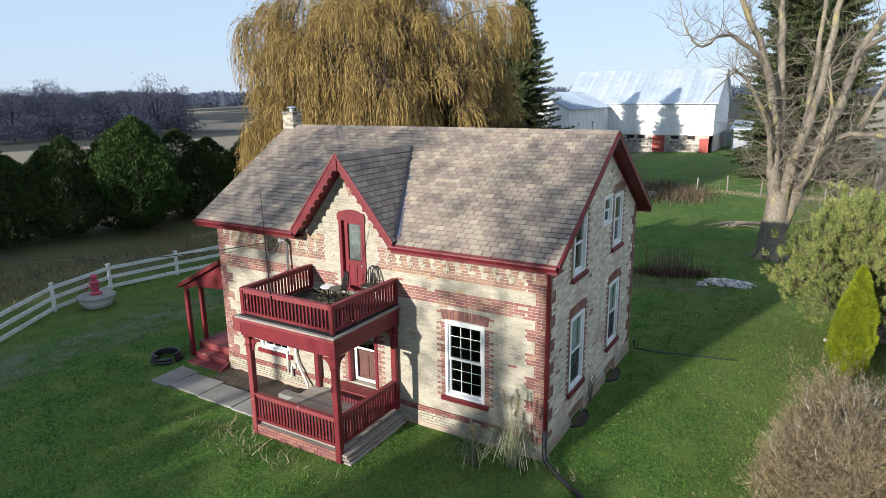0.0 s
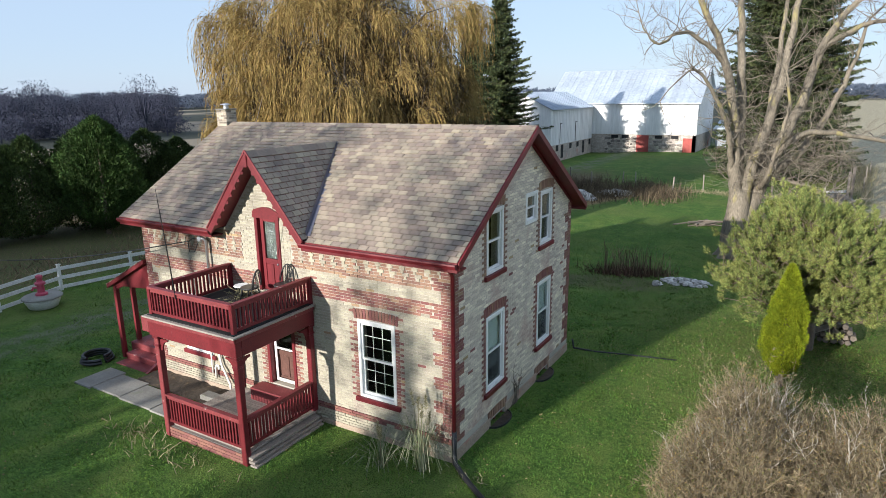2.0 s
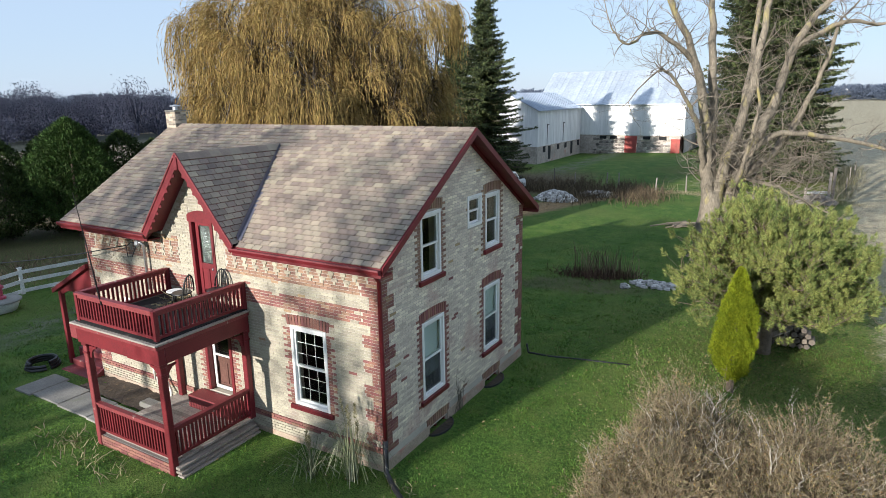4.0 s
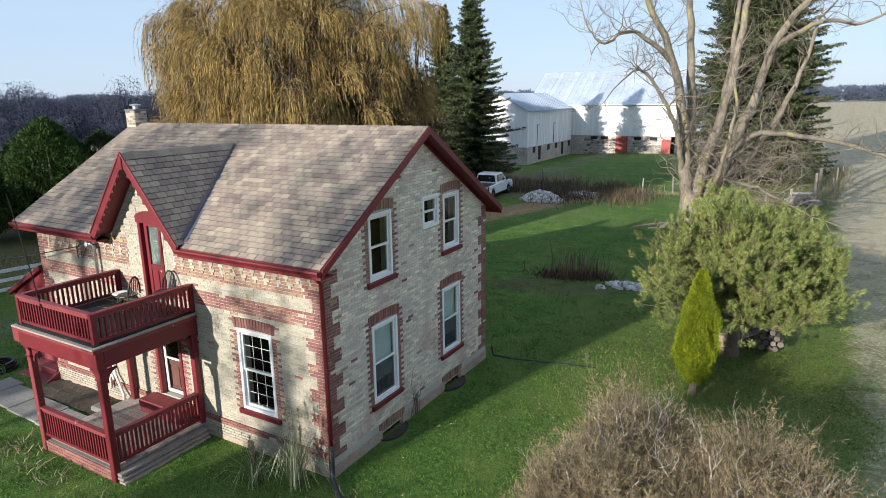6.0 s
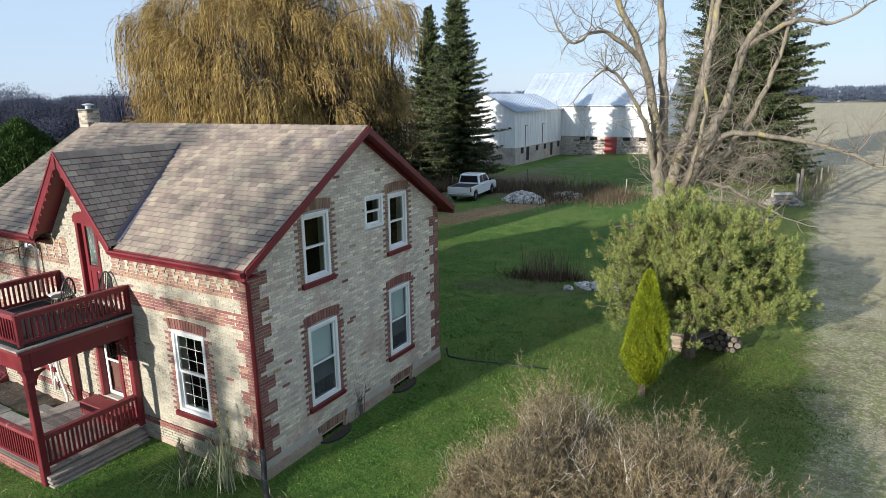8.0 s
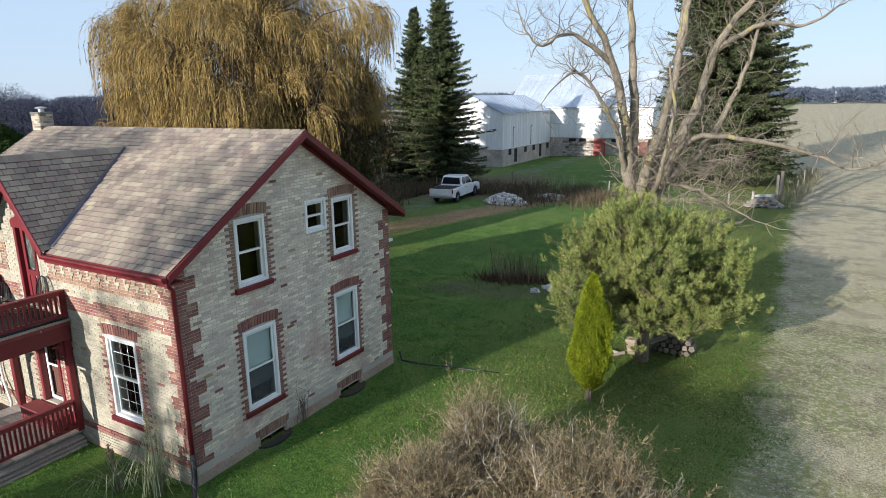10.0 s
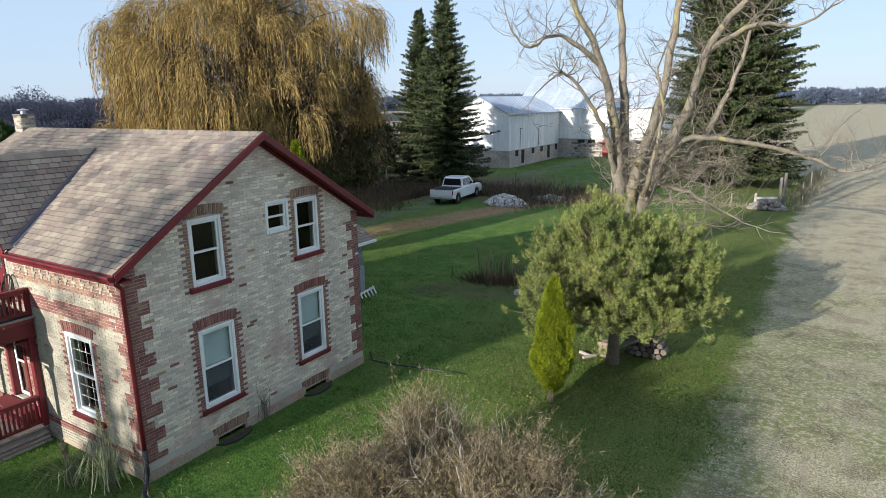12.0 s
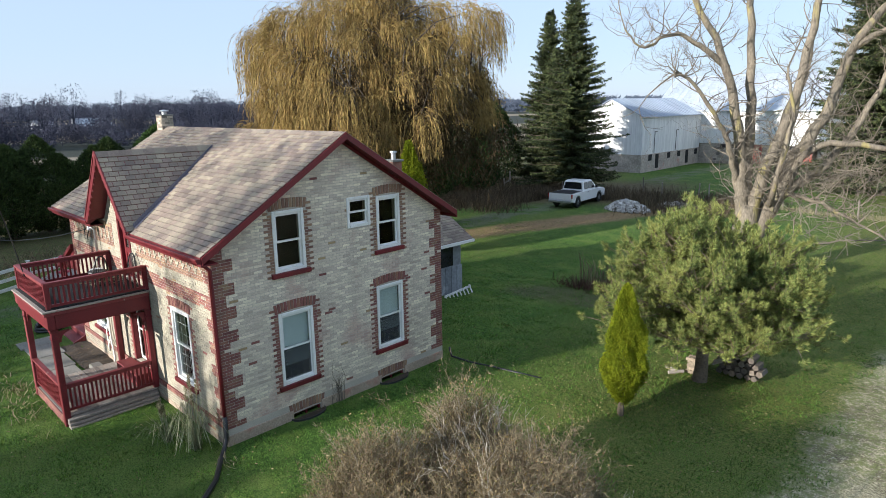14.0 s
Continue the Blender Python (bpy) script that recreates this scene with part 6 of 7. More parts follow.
for k in range(30):
    t = k / 29
    x, y = -31.5 - 2.5 * math.sin(t * 3) + rng.uniform(-1, 1), -12 + 42 * t + rng.uniform(-0.8, 0.8)
    cedar_spire((x, y), (5.7 + 1.7 * noise.noise((y * 0.13, 2.0, 0.0)) + rng.uniform(-0.7, 0.7)) * (1.0 if y > -2 else 0.92), rng.uniform(2.6, 3.4), 130 + k, M_HEDGE, "hedge_cedar", "dark green cedar in a dense windbreak row", 3000, 0.02, 0.16, 1, 0.35, rng.uniform(1.3, 2.8))
for k, (x, y, h) in enumerate(((-27, 33, 6), (-29.5, 36.5, 8.6), (-25.5, 37.5, 5), (-33, 33, 8), (-29, 40.5, 8.0), (-28.8, 44.5, 7.2), (-31.5, 47, 8.0), (-25.0, 31.0, 5.0))):
    cedar_spire((x, y), h, h * 0.4, 60 + k, M_HEDGE, "cedar_tree", "dark wild cedar behind the willow", 2200, 0.02, 0.2, 1, 0.35, 1.9)
cedar_spire((-30.8, 11.7), 6.9, 2.5, 47, mat("green_spruce_spray", (0.058, 0.105, 0.028), (0.022, 0.042, 0.014), fine=3, coarse=0.6, var=0.2, vary=0.5, rough=0.6, bump=0, hue=0.03, through=0.15), "hedge_tree", "rounded green tree standing over the cedar hedge", 5200, 0.05, 0.16, 1, 0.35, 3.0)
cedar_spire((-11.3, 16.0), 5.9, 1.2, 71, M_CEDAR, "cedar_tree", "bright green cedar behind the house", 5000, 0.1, 0.11, 1)
# cedars out of view, added so their shadows fall on the front and west lawn
for k, (x, y, h) in enumerate(((-27.5, -18.0, 11.0), (-23.0, -22.5, 11.5), (-31.5, -14.5, 10.0), (-20.0, -27.0, 11.0), (-25.0, -27.0, 12.0), (-22.0, -30.5, 9.4), (-18.9, -30.0, 9.2), (-15.8, -31.5, 8.0), (-12.0, -29.0, 6.5), (-8.6, -30.5, 8.7), (-5.6, -30.0, 7.7), (-13.8, -30.2, 7.3), (-10.3, -29.8, 6.0), (-7.1, -30.4, 8.2), (-17.2, -30.6, 8.6))):
    cedar_spire((x, y), h, 3.4 if h > 9 else 2.3, 90 + k, M_HEDGE, "hedge_cedar", "dark green cedar in a dense windbreak row", 1100, 0.02, 0.45, 1, 0.3)
# trees behind the viewer that throw the dappled shade
for k, (x, y, h, low, leafy) in enumerate(((-15.0, -31.0, 18.0, 12.0, 0.5), (-7.7, -33.0, 17.0, 13.2, 0.5), (-8.0, -30.0, 11.4, 8.6, 0.3), (-17.5, -30.0, 16.0, 10.0, 0.5), (-14.0, -31.0, 7.0, 2.0, 1), (-10.0, -31.5, 7.0, 2.0, 1))):
    rng = random.Random(80 + k)
    at = Vector((x, y, gz(x, y)))
    tree = thing("shade_tree", at, "half-bare maple beyond the front lawn", "tree")
    g, f, spots = Geo(), Geo(), []
    stem = 0.16 if h > 12 else 0.06
    g.tube([at, at + Vector((0, 0, low + 1.0))], [stem, stem * 0.75], 8)
    for m in range(11):
        twigs(g, at + Vector((0, 0, low + rng.uniform(-0.5, 1.0))), turned(Vector((0, 0, 1)), rng.uniform(0.1, 1.0), rng), (h - low) * 0.5, 0.09, 3, rng, 0.1, spots)
    for p, d in spots:
        for m in range(int(leafy) if leafy >= 1 else int(rng.random() < leafy)):
            q = p + Vector((rng.gauss(0, 0.3), rng.gauss(0, 0.3), rng.gauss(0, 0.3)))
            e = turned(d, rng.uniform(0, 2), rng)
            f.leaf(q, e, turned(e, 1.57, rng), 0.32, 0.1)
    part("trunk", g, M_BARK, tree)
    tagged(part("leafage", f, M_BUSHLEAF, tree), kind="stuff")

# ---- yard things ----
def fence_run(name, posts, label):
    fence = thing(name, (*posts[0], gz(*posts[0])), label, "fence")
    pts = [Vector((x, y, gz(x, y))) for x, y in posts]
    for p in pts:
        post = part("post", Geo().box(p.x - 0.06, p.x + 0.06, p.y - 0.06, p.y + 0.06, p.z - 0.3, p.z + 1.12), M_FENCE, fence, bevel=0.01)
        part("post_cap", Geo().prism([(p.x - 0.08, p.y - 0.08, p.z + 1.12), (p.x + 0.08, p.y - 0.08, p.z + 1.12), (p.x + 0.08, p.y + 0.08, p.z + 1.12), (p.x - 0.08, p.y + 0.08, p.z + 1.12)], (0, 0, 0.03)), M_FENCE, post)
    for a, b in zip(pts, pts[1:]):
        for h in (0.95, 0.55, 0.14):
            part("rail", Geo().beam(a + Vector((0, 0, h)), b + Vector((0, 0, h)), 0.035, 0.15), M_FENCE, fence)


fence_run("white_fence", [(-13.6, -8.6), (-16.2, -5.4), (-18.6, -2.2), (-20.7, 0.9), (-21.5, 3.7), (-20.9, 6.6), (-20.3, 9.4), (-19.6, 12.2)], "white painted board fence with three rails")

px, py = -19.75, 2.05
pz = gz(px, py)
planter = thing("planter", (px, py, pz), "round white basin planter carrying an old red hand pump", "planter")
part("basin", Geo().lathe((px, py, pz), [(0.42, 0), (0.5, 0.04), (0.62, 0.3), (0.64, 0.42)], 20), M_FENCE, planter, smooth=True)
part("lid", Geo().lathe((px, py, pz + 0.421), [(0.72, 0), (0.72, 0.05), (0.66, 0.09), (0.1, 0.1)], 20), M_CONC, planter, "grey stone lid")
pump = part("pump", Geo().lathe((px, py, pz + 0.522), [(0.22, 0), (0.22, 0.07), (0.13, 0.12), (0.13, 0.4), (0.19, 0.42), (0.19, 0.5), (0.1, 0.56), (0.1, 0.68), (0.14, 0.7), (0.12, 0.78), (0.03, 0.82)], 14), M_PINK, planter, "faded red cast pump", smooth=False)
part("spout", Geo().tube([(px, py, pz + 0.8), (px - 0.25, py - 0.15, pz + 0.8), (px - 0.3, py - 0.18, pz + 0.7)], 0.045, 8), M_PINK, pump)

walk_way = thing("garden_walk", (-8.5, -1.3, 0), "cracked concrete slab walk to the porch", "path")
for x0, x1, y0, y1 in ((-7.6, -6.35, -1.75, -0.95), (-8.9, -7.63, -1.72, -0.9), (-10.1, -8.93, -1.68, -0.82), (-10.85, -10.13, -1.75, -0.7)):
    part("slab", Geo().box(x0, x1, y0, y1, -0.25, 0.045), M_CONC, walk_way, bevel=0.012)
bed = Geo()
nb = 24
bed.v = [(-9.5 + 3.1 * i / nb, -0.86 + 0.82 * j / 6, 0.03 + 0.06 * noise.noise((i * 0.6, j * 0.6, 1))) for j in range(7) for i in range(nb + 1)]
bed.f = [(j * (nb + 1) + i, j * (nb + 1) + i + 1, (j + 1) * (nb + 1) + i + 1, (j + 1) * (nb + 1) + i) for j in range(6) for i in range(nb)]
setting("flower_bed", bed, M_DIRT, "bare flower bed with fallen leaves", smooth=True)
slabstone = tagged(part("stepping_stone", Geo().box(-7.0, -6.45, -0.75, -0.45, 0.02, 0.16), M_CONC, None, "loose concrete block lying in the flower bed", bevel=0.03), category="stone")

# pipes on the front wall
vent = thing("vent_pipe", (-6.9, -0.1, 0.2), "white plastic drain and vent pipes on the wall", "pipe")
part("pipe", Geo().tube([(-6.92, -0.07, 2.4), (-6.92, -0.07, 1.0), (-6.85, -0.09, 0.75), (-6.5, -0.16, 0.3), (-6.45, -0.2, 0.2)], 0.033, 8), M_PVC, vent, smooth=True)
part("pipe", Geo().tube([(-7.25, -0.06, 1.02), (-7.25, -0.06, 0.42)], 0.026, 8), M_PVC, vent, smooth=True)
part("pipe", Geo().tube([(-7.08, -0.1, 0.35), (-7.08, -0.1, 0.62), (-7.03, -0.1, 0.7), (-6.96, -0.1, 0.7), (-6.93, -0.1, 0.6)], 0.033, 8), M_PVC, vent, smooth=True)
mast = thing("service_mast", (-6.93, -0.12, 3.3), "grey electric service mast on the wall", "electric mast")
part("conduit", Geo().tube([(-6.93, -0.11, 2.92), (-6.93, -0.11, 4.02), (-6.95, -0.16, 4.1), (-7.02, -0.2, 4.1)], 0.035, 8), M_METAL, mast, smooth=True)
part("weatherhead", Geo().lathe((-7.04, -0.2, 4.02), [(0.05, 0), (0.07, 0.04), (0.06, 0.12), (0.02, 0.15)], 10), M_METAL, mast)
part("drip_loop", Geo().tube([(-7.06, -0.2, 4.06), (-7.2, -0.26, 3.75), (-7.42, -0.24, 3.72), (-7.5, -0.2, 3.95), (-7.35, -0.18, 4.06), (-7.1, -0.2, 4.1)], 0.012, 5), M_BLACK, mast)
cable = [Vector((-7.5, -0.2, 3.98)) * (1 - t) + Vector((-42.0, -4.0, 6.5)) * t + Vector((0, 0, -2.6 * 4 * t * (1 - t))) for t in [i / 20 for i in range(21)]]
tagged(part("service_cable", Geo().tube(cable, 0.014, 5), M_BLACK, None, "black overhead service cable running to the house"), category="cable")
rod = Geo().tube([(-5.35, -2.24, 3.4), (-5.15, -2.45, 4.6), (-4.89, -2.71, 5.79)], [0.016, 0.012, 0.006], 5)
tagged(part("whip_aerial", rod, M_BLACK, None, "thin dark aerial rod leaning from the balcony rail"), category="aerial")


# balcony chairs and table
def windsor_chair(label):
    ch = thing("balcony_chair", (0, 0, 0), label, "chair", "chairs on the balcony")
    part("seat", Geo().lathe((0, 0, 0.42), [(0.19, 0), (0.21, 0.015), (0.2, 0.035)], 14), M_CHAIR, ch)
    for sx, sy in ((-1, -1), (1, -1), (-1, 1), (1, 1)):
        part("leg", Geo().tube([(sx * 0.12, sy * 0.12, 0.42), (sx * 0.19, sy * 0.19, 0.0)], [0.016, 0.012], 6), M_CHAIR, ch)
    hoop = [(0.18 * math.cos(a), 0.17 + 0.06 * math.sin(a), 0.45 + 0.4 * math.sin(a)) for a in [math.pi * k / 12 for k in range(13)]]
    back = part("back_hoop", Geo().tube(hoop, 0.019, 6), M_CHAIR, ch)
    for k in range(5):
        x = -0.12 + 0.06 * k
        top = 0.45 + 0.4 * math.sqrt(max(0, 1 - (x / 0.18) ** 2))
        part("spindle", Geo().tube([(x * 0.8, 0.15, 0.44), (x, 0.17 + 0.06 * (top - 0.45) / 0.4, top)], 0.01, 5), M_CHAIR, back)
    return ch


chair = windsor_chair("black hoop-back metal chair on the balcony")
chair.matrix_basis = pose(-4.7, -0.83, 2.92, 0, 0, -75)
copy_thing(chair, pose(-4.2, -0.32, 2.92, 0, 0, 10))
table = thing("balcony_table", (-5.1, -0.72, 2.92), "small round white table on the balcony", "table")
part("tabletop", Geo().lathe((-5.1, -0.72, 3.3), [(0.16, 0), (0.17, 0.012), (0.16, 0.025)], 18), M_WHITE, table)
part("pedestal", Geo().lathe((-5.1, -0.72, 2.925), [(0.16, 0), (0.15, 0.015), (0.025, 0.03), (0.025, 0.37)], 10), M_CHAIR, table)
rng = random.Random(13)
g = Geo()
for k in range(160):
    p = Vector((rng.gauss(-5.1, 0.22), rng.gauss(-0.6, 0.22), 2.93 + rng.uniform(0, 0.16)))
    d = Vector((rng.uniform(-1, 1), rng.uniform(-1, 1), rng.uniform(-0.1, 0.4))).normalized()
    g.leaf(p, d, d.orthogonal().normalized(), rng.uniform(0.15, 0.4), 0.009)
tagged(part("dead_plant", g, M_STRAW, None, "heap of dry plant stems on the balcony floor"), category="dry plant", kind="stuff")

# coil of black hose by the side steps
coil = Geo()
for k in range(3):
    ring = [(-11.75 + (0.42 - 0.03 * k) * math.cos(a), -0.55 + (0.42 - 0.03 * k) * math.sin(a), gz(-11.75, -0.55) + 0.06 + 0.08 * k) for a in [2 * math.pi * i / 24 for i in range(24 if k < 2 else 20)]]
    coil.tube(ring, 0.045, 6)
tagged(part("hose_coil", coil, M_BLACK, None, "coil of black hose lying on the grass by the steps"), category="hose")

M_WELL = mat("dull_zinc", (0.05, 0.05, 0.052), (0.03, 0.03, 0.032), fine=25, rough=0.5, metal=0.3, bump=0.1)
# wells round the cellar windows
for h in E_CELLAR:
    y0, y1 = h[0] - 0.08, h[1] + 0.08
    arc = [((y0 + y1) / 2 + (y1 - y0) / 2 * math.cos(a), 0.27 * math.sin(a)) for a in [math.pi * k / 10 for k in range(11)]]
    g = Geo()
    pts = [Vector((0.03 + x, y, z)) for z in (-0.35, 0.05) for y, x in arc] + [Vector((0.03 + x * 0.93, (y0 + y1) / 2 + (y - (y0 + y1) / 2) * 0.97, z)) for z in (-0.35, 0.05) for y, x in arc]
    n = 11
    fc = []
    for i in range(n - 1):
        fc += [(i, i + 1, n + i + 1, n + i), (2 * n + i + 1, 2 * n + i, 3 * n + i, 3 * n + i + 1), (n + i, n + i + 1, 3 * n + i + 1, 3 * n + i)]
    g.add(pts, fc)
    # soil-dark disc at ground level, in place of the well's shaded depth
    part("well_floor", Geo().prism([(0.035, y0 + 0.02, 0.012), *[(0.03 + x * 0.9, y, 0.012) for y, x in arc[1:-1][::-1]], (0.035, y1 - 0.02, 0.012)], (0, 0, 0.012)), M_DIRT, house)
    tagged(part("window_well", g, M_WELL, None, "black well sunk before a cellar window"), category="window well", group="cellar window wells")

# step ladder on its side by the rear wing
lad = thing("ladder", (-4.2, 11.6, 0.2), "pale wooden ladder leaning on the rear wing", "ladder")
a0, a1 = Vector((-4.25, 11.2, -0.5)), Vector((-4.3, 12.8, -0.25))
off = Vector((0.2, -0.02, -0.3))
for s in (0, 1):
    part("rail", Geo().beam(a0 + off * s + Vector((0, 0, 0.45)), a1 + off * s + Vector((0, 0, 0.3)), 0.04, 0.08), M_FENCE, lad)
for k in range(8):
    p = a0.lerp(a1, (k + 0.5) / 8) + Vector((0, 0, 0.4))
    part("rung", Geo().beam(p, p + off, 0.05, 0.03), M_FENCE, lad)


# ---- pickup truck ----
def pickup(at, heading):
    t = thing("pickup_truck", (0, 0, 0), "white four-door pickup truck parked on the grass", "pickup truck")
    side_line = [(-2.9, 0.55), (-2.95, 0.75), (-2.95, 1.15), (-0.95, 1.18), (-0.9, 1.2), (1.3, 1.2), (2.55, 1.12), (2.85, 0.98), (2.9, 0.55)]

    def cut(line):
        """Wheel arches cut out of the lower edge."""
        arch = []
        for cx in (1.85, -1.85):
            arch += [(cx + 0.5 * math.cos(a), 0.42 + 0.5 * math.sin(a)) for a in [math.pi * k / 8 for k in range(9)]]
        return line + [(x, max(z, 0.42)) for x, z in arch]

    g = Geo().prism([(-0.98, y, z) for y, z in cut(side_line)], (1.96, 0, 0))
    body = part("body", g, M_TRUCK, t, bevel=0.03)
    cab = [(-0.95, 1.19), (-0.8, 1.86), (-0.55, 1.92), (0.55, 1.92), (0.8, 1.87), (1.55, 1.2)]
    g = Geo()
    lo = [(-0.9, y, z) if z < 1.3 else (-0.76, y, z) for y, z in cab]
    n = len(cab)
    hi = [(-x, y, z) for x, y, z in lo]
    g.add(lo + hi, [tuple(range(n))[::-1], tuple(range(n, 2 * n))] + [(i, (i + 1) % n, n + (i + 1) % n, n + i) for i in range(n)])
    cabin = part("cabin", g, M_TRUCK, t, bevel=0.03)
    for s in (-1, 1):
        for y0, y1, y2, y3 in ((-0.72, -0.1, -0.1, -0.62), (0.0, 1.18, 0.68, 0.0)):
            g = Geo()
            p = [(s * 0.895, y0, 1.28), (s * 0.895, y1, 1.28), (s * 0.795, y2, 1.8), (s * 0.795, y3, 1.8)]
            g.prism(p, (s * 0.012, 0, 0.002))
            part("side_window", g, M_CARGLASS, cabin, "dark tinted side window")
        part("mirror", Geo().box(s * 0.95, s * 1.15, 1.05, 1.15, 1.25, 1.45), M_BLACK, t, bevel=0.02)
        for y in (-1.85, 1.85):
            prof = [(0.2, -0.13), (0.37, -0.13), (0.41, -0.08), (0.41, 0.08), (0.37, 0.13), (0.2, 0.13)]
            p = [(s * 0.86 + w, y + r * math.cos(a), 0.41 + r * math.sin(a)) for r, w in prof for a in [2 * math.pi * k / 20 for k in range(20)]]
            fc = [(i * 20 + k, i * 20 + (k + 1) % 20, (i + 1) * 20 + (k + 1) % 20, (i + 1) * 20 + k) for i in range(5) for k in range(20)]
            wheel = part("wheel", Geo().add(p, fc), M_RUBBER, t, "black tyre with a metal rim")
            rim = Geo()
            for k in range(6):
                a = k * math.pi / 3
                rim.beam((s * 0.95, y, 0.41), (s * 0.95, y + 0.24 * math.cos(a), 0.41 + 0.24 * math.sin(a)), 0.06, 0.05)
            rim.tube([(s * 0.85, y, 0.41), (s * 0.93, y, 0.41)], 0.22, 16)
            part("rim", rim, M_METAL, wheel)
        part("tail_light", Geo().box(s * 0.985 - 0.06, s * 0.985 + 0.0, -2.965, -2.85, 0.82, 1.14), M_LAMP, t)
        part("door_handle", Geo().box(s * 0.98, s * 1.0, -0.3, -0.1, 1.02, 1.06), M_BLACK, t)
    g = Geo().add([(-0.8, 1.49, 1.27), (0.8, 1.49, 1.27), (0.68, 0.86, 1.84), (-0.68, 0.86, 1.84)], [(0, 1, 2, 3)])
    part("windscreen", g, M_CARGLASS, cabin, "dark windscreen")
    g = Geo().add([(-0.78, -0.945, 1.3), (0.78, -0.945, 1.3), (0.68, -0.835, 1.8), (-0.68, -0.835, 1.8)], [(0, 1, 2, 3)])
    part("rear_window", g, M_CARGLASS, cabin, "dark rear window")
    part("bed_liner", Geo().box(-0.85, 0.85, -2.86, -1.02, 1.181, 1.19), M_BLACK, t, "black open load bed")
    part("tailgate", Geo().box(-0.86, 0.86, -2.975, -2.952, 0.72, 1.16), M_TRUCK, t, bevel=0.01)
    part("bumper", Geo().box(-0.95, 0.95, -3.08, -2.95, 0.48, 0.66), M_METAL, t, "bright rear bumper", bevel=0.02)
    part("bumper", Geo().box(-0.95, 0.95, 2.88, 3.0, 0.4, 0.65), M_METAL, t, bevel=0.02)
    part("grille", Geo().box(-0.6, 0.6, 2.87, 2.91, 0.7, 0.98), M_BLACK, t)
    t.matrix_basis = pose(at[0], at[1], gz(*at), 0, 0, heading)
    return t


pickup((-14.75, 37.2), 6)


# ---- piles, posts and weeds ----
def heap(name, at, rx, ry, h, size, n, material, label, category, seed):
    rng = random.Random(seed)
    g = Geo()
    for k in range(n):
        a, r = rng.uniform(0, 2 * math.pi), math.sqrt(rng.random())
        x, y = at[0] + rx * r * math.cos(a), at[1] + ry * r * math.sin(a)
        s = size * rng.uniform(0.5, 1.3)
        g.blob((x, y, gz(x, y) + h * (1 - r * r) * rng.uniform(0.75, 1) + s * 0.2), (s, s * rng.uniform(0.7, 1.1), s * 0.7), rng)
    tagged(part(name, g, material, None, label), category=category, kind="stuff")


heap("gravel_pile", (-10.0, 36.4), 1.7, 1.0, 0.75, 0.13, 700, M_GRAVEL, "pile of pale broken gravel on the grass", "gravel", 1)
heap("stone_pile", (-7.6, 39.6), 1.5, 0.7, 0.35, 0.24, 45, M_STONE, "low heap of grey field stones", "stones", 2)
heap("stone_pile", (1.65, 16.9), 1.0, 0.6, 0.1, 0.11, 90, M_GRAVEL, "low heap of pale stones beside the weeds", "stones", 3)
heap("stone_pile", (0.75, 15.9), 0.2, 0.15, 0.05, 0.17, 3, M_GRAVEL, "few pale stones on the lawn", "stones", 4)
heap("cordwood_pile", (7.3, 42.5), 1.2, 0.5, 0.65, 0.17, 120, M_WOOD, "heap of cut cordwood under the old gate", "firewood", 5)


def stems(name, spots, h, material, label, category, seed, lean=0.35, width=0.008, kind="stuff"):
    """Upright dry stems; spots: (x, y, spread x, spread y, how many)."""
    rng = random.Random(seed)
    g = Geo()
    for x, y, sx, sy, n in spots:
        for k in range(n):
            px_, py_ = x + rng.gauss(0, sx), y + rng.gauss(0, sy)
            if -18.3 < px_ < -11.8 and 33 < py_ < 39.4:
                continue
            p = Vector((px_, py_, gz(px_, py_) - 0.02))
            d = Vector((rng.gauss(0, lean), rng.gauss(0, lean), 1)).normalized()
            hh = h * rng.uniform(0.35, 1.15)
            q = p + d * hh * 0.6
            e = q + (d + Vector((rng.gauss(0, 0.3), rng.gauss(0, 0.3), -0.15))).normalized() * hh * 0.4
            s = d.cross(Vector((rng.uniform(-1, 1), rng.uniform(-1, 1), 0.1))).normalized() * width
            g.add([p - s, p + s, q + s * 0.8, q - s * 0.8, e], [(0, 1, 2, 3), (3, 2, 4)])
    return tagged(part(name, g, material, None, label), category=category, kind=kind)


M_REDWEED = mat("dark_dead_weed", (0.13, 0.075, 0.055), (0.06, 0.04, 0.03), fine=6, coarse=0.8, var=0.2, vary=0.6, bump=0, hue=0.03)
stems("weed_patch", [(-1.5, 16.9, 0.6, 0.3, 330), (-0.5, 17.3, 0.5, 0.25, 300), (0.3, 17.7, 0.3, 0.2, 130)], 0.6, M_REDWEED, "patch of dark dead weeds", "weeds", 1, 0.55, 0.012)
stems("tall_weeds", [(-0.6, 17.6, 0.6, 0.3, 130), (-1.5, 17.2, 0.3, 0.2, 40)], 1.45, M_WEED, "tall dry weed stalks in the patch", "weeds", 2, 0.12, 0.014)
rng = random.Random(31)
spots = [(-30 + 1.3 * k, 40.5 + rng.uniform(-1.2, 2.5), 0.9, 2.0, 620) for k in range(21)] + [(-24.5 + rng.uniform(0, 6.5), 29.5 + 0.62 * k, 1.2, 0.9, 420) for k in range(18)]
M_DARKWEED = mat("brown_dead_weed", (0.165, 0.125, 0.08), (0.065, 0.052, 0.037), fine=6, coarse=0.8, var=0.2, vary=0.6, bump=0, hue=0.03)
stems("dry_meadow", spots, 1.0, M_DARKWEED, "rough dry grass and weeds along the old fence", "dry grass", 3, 0.4, 0.016)
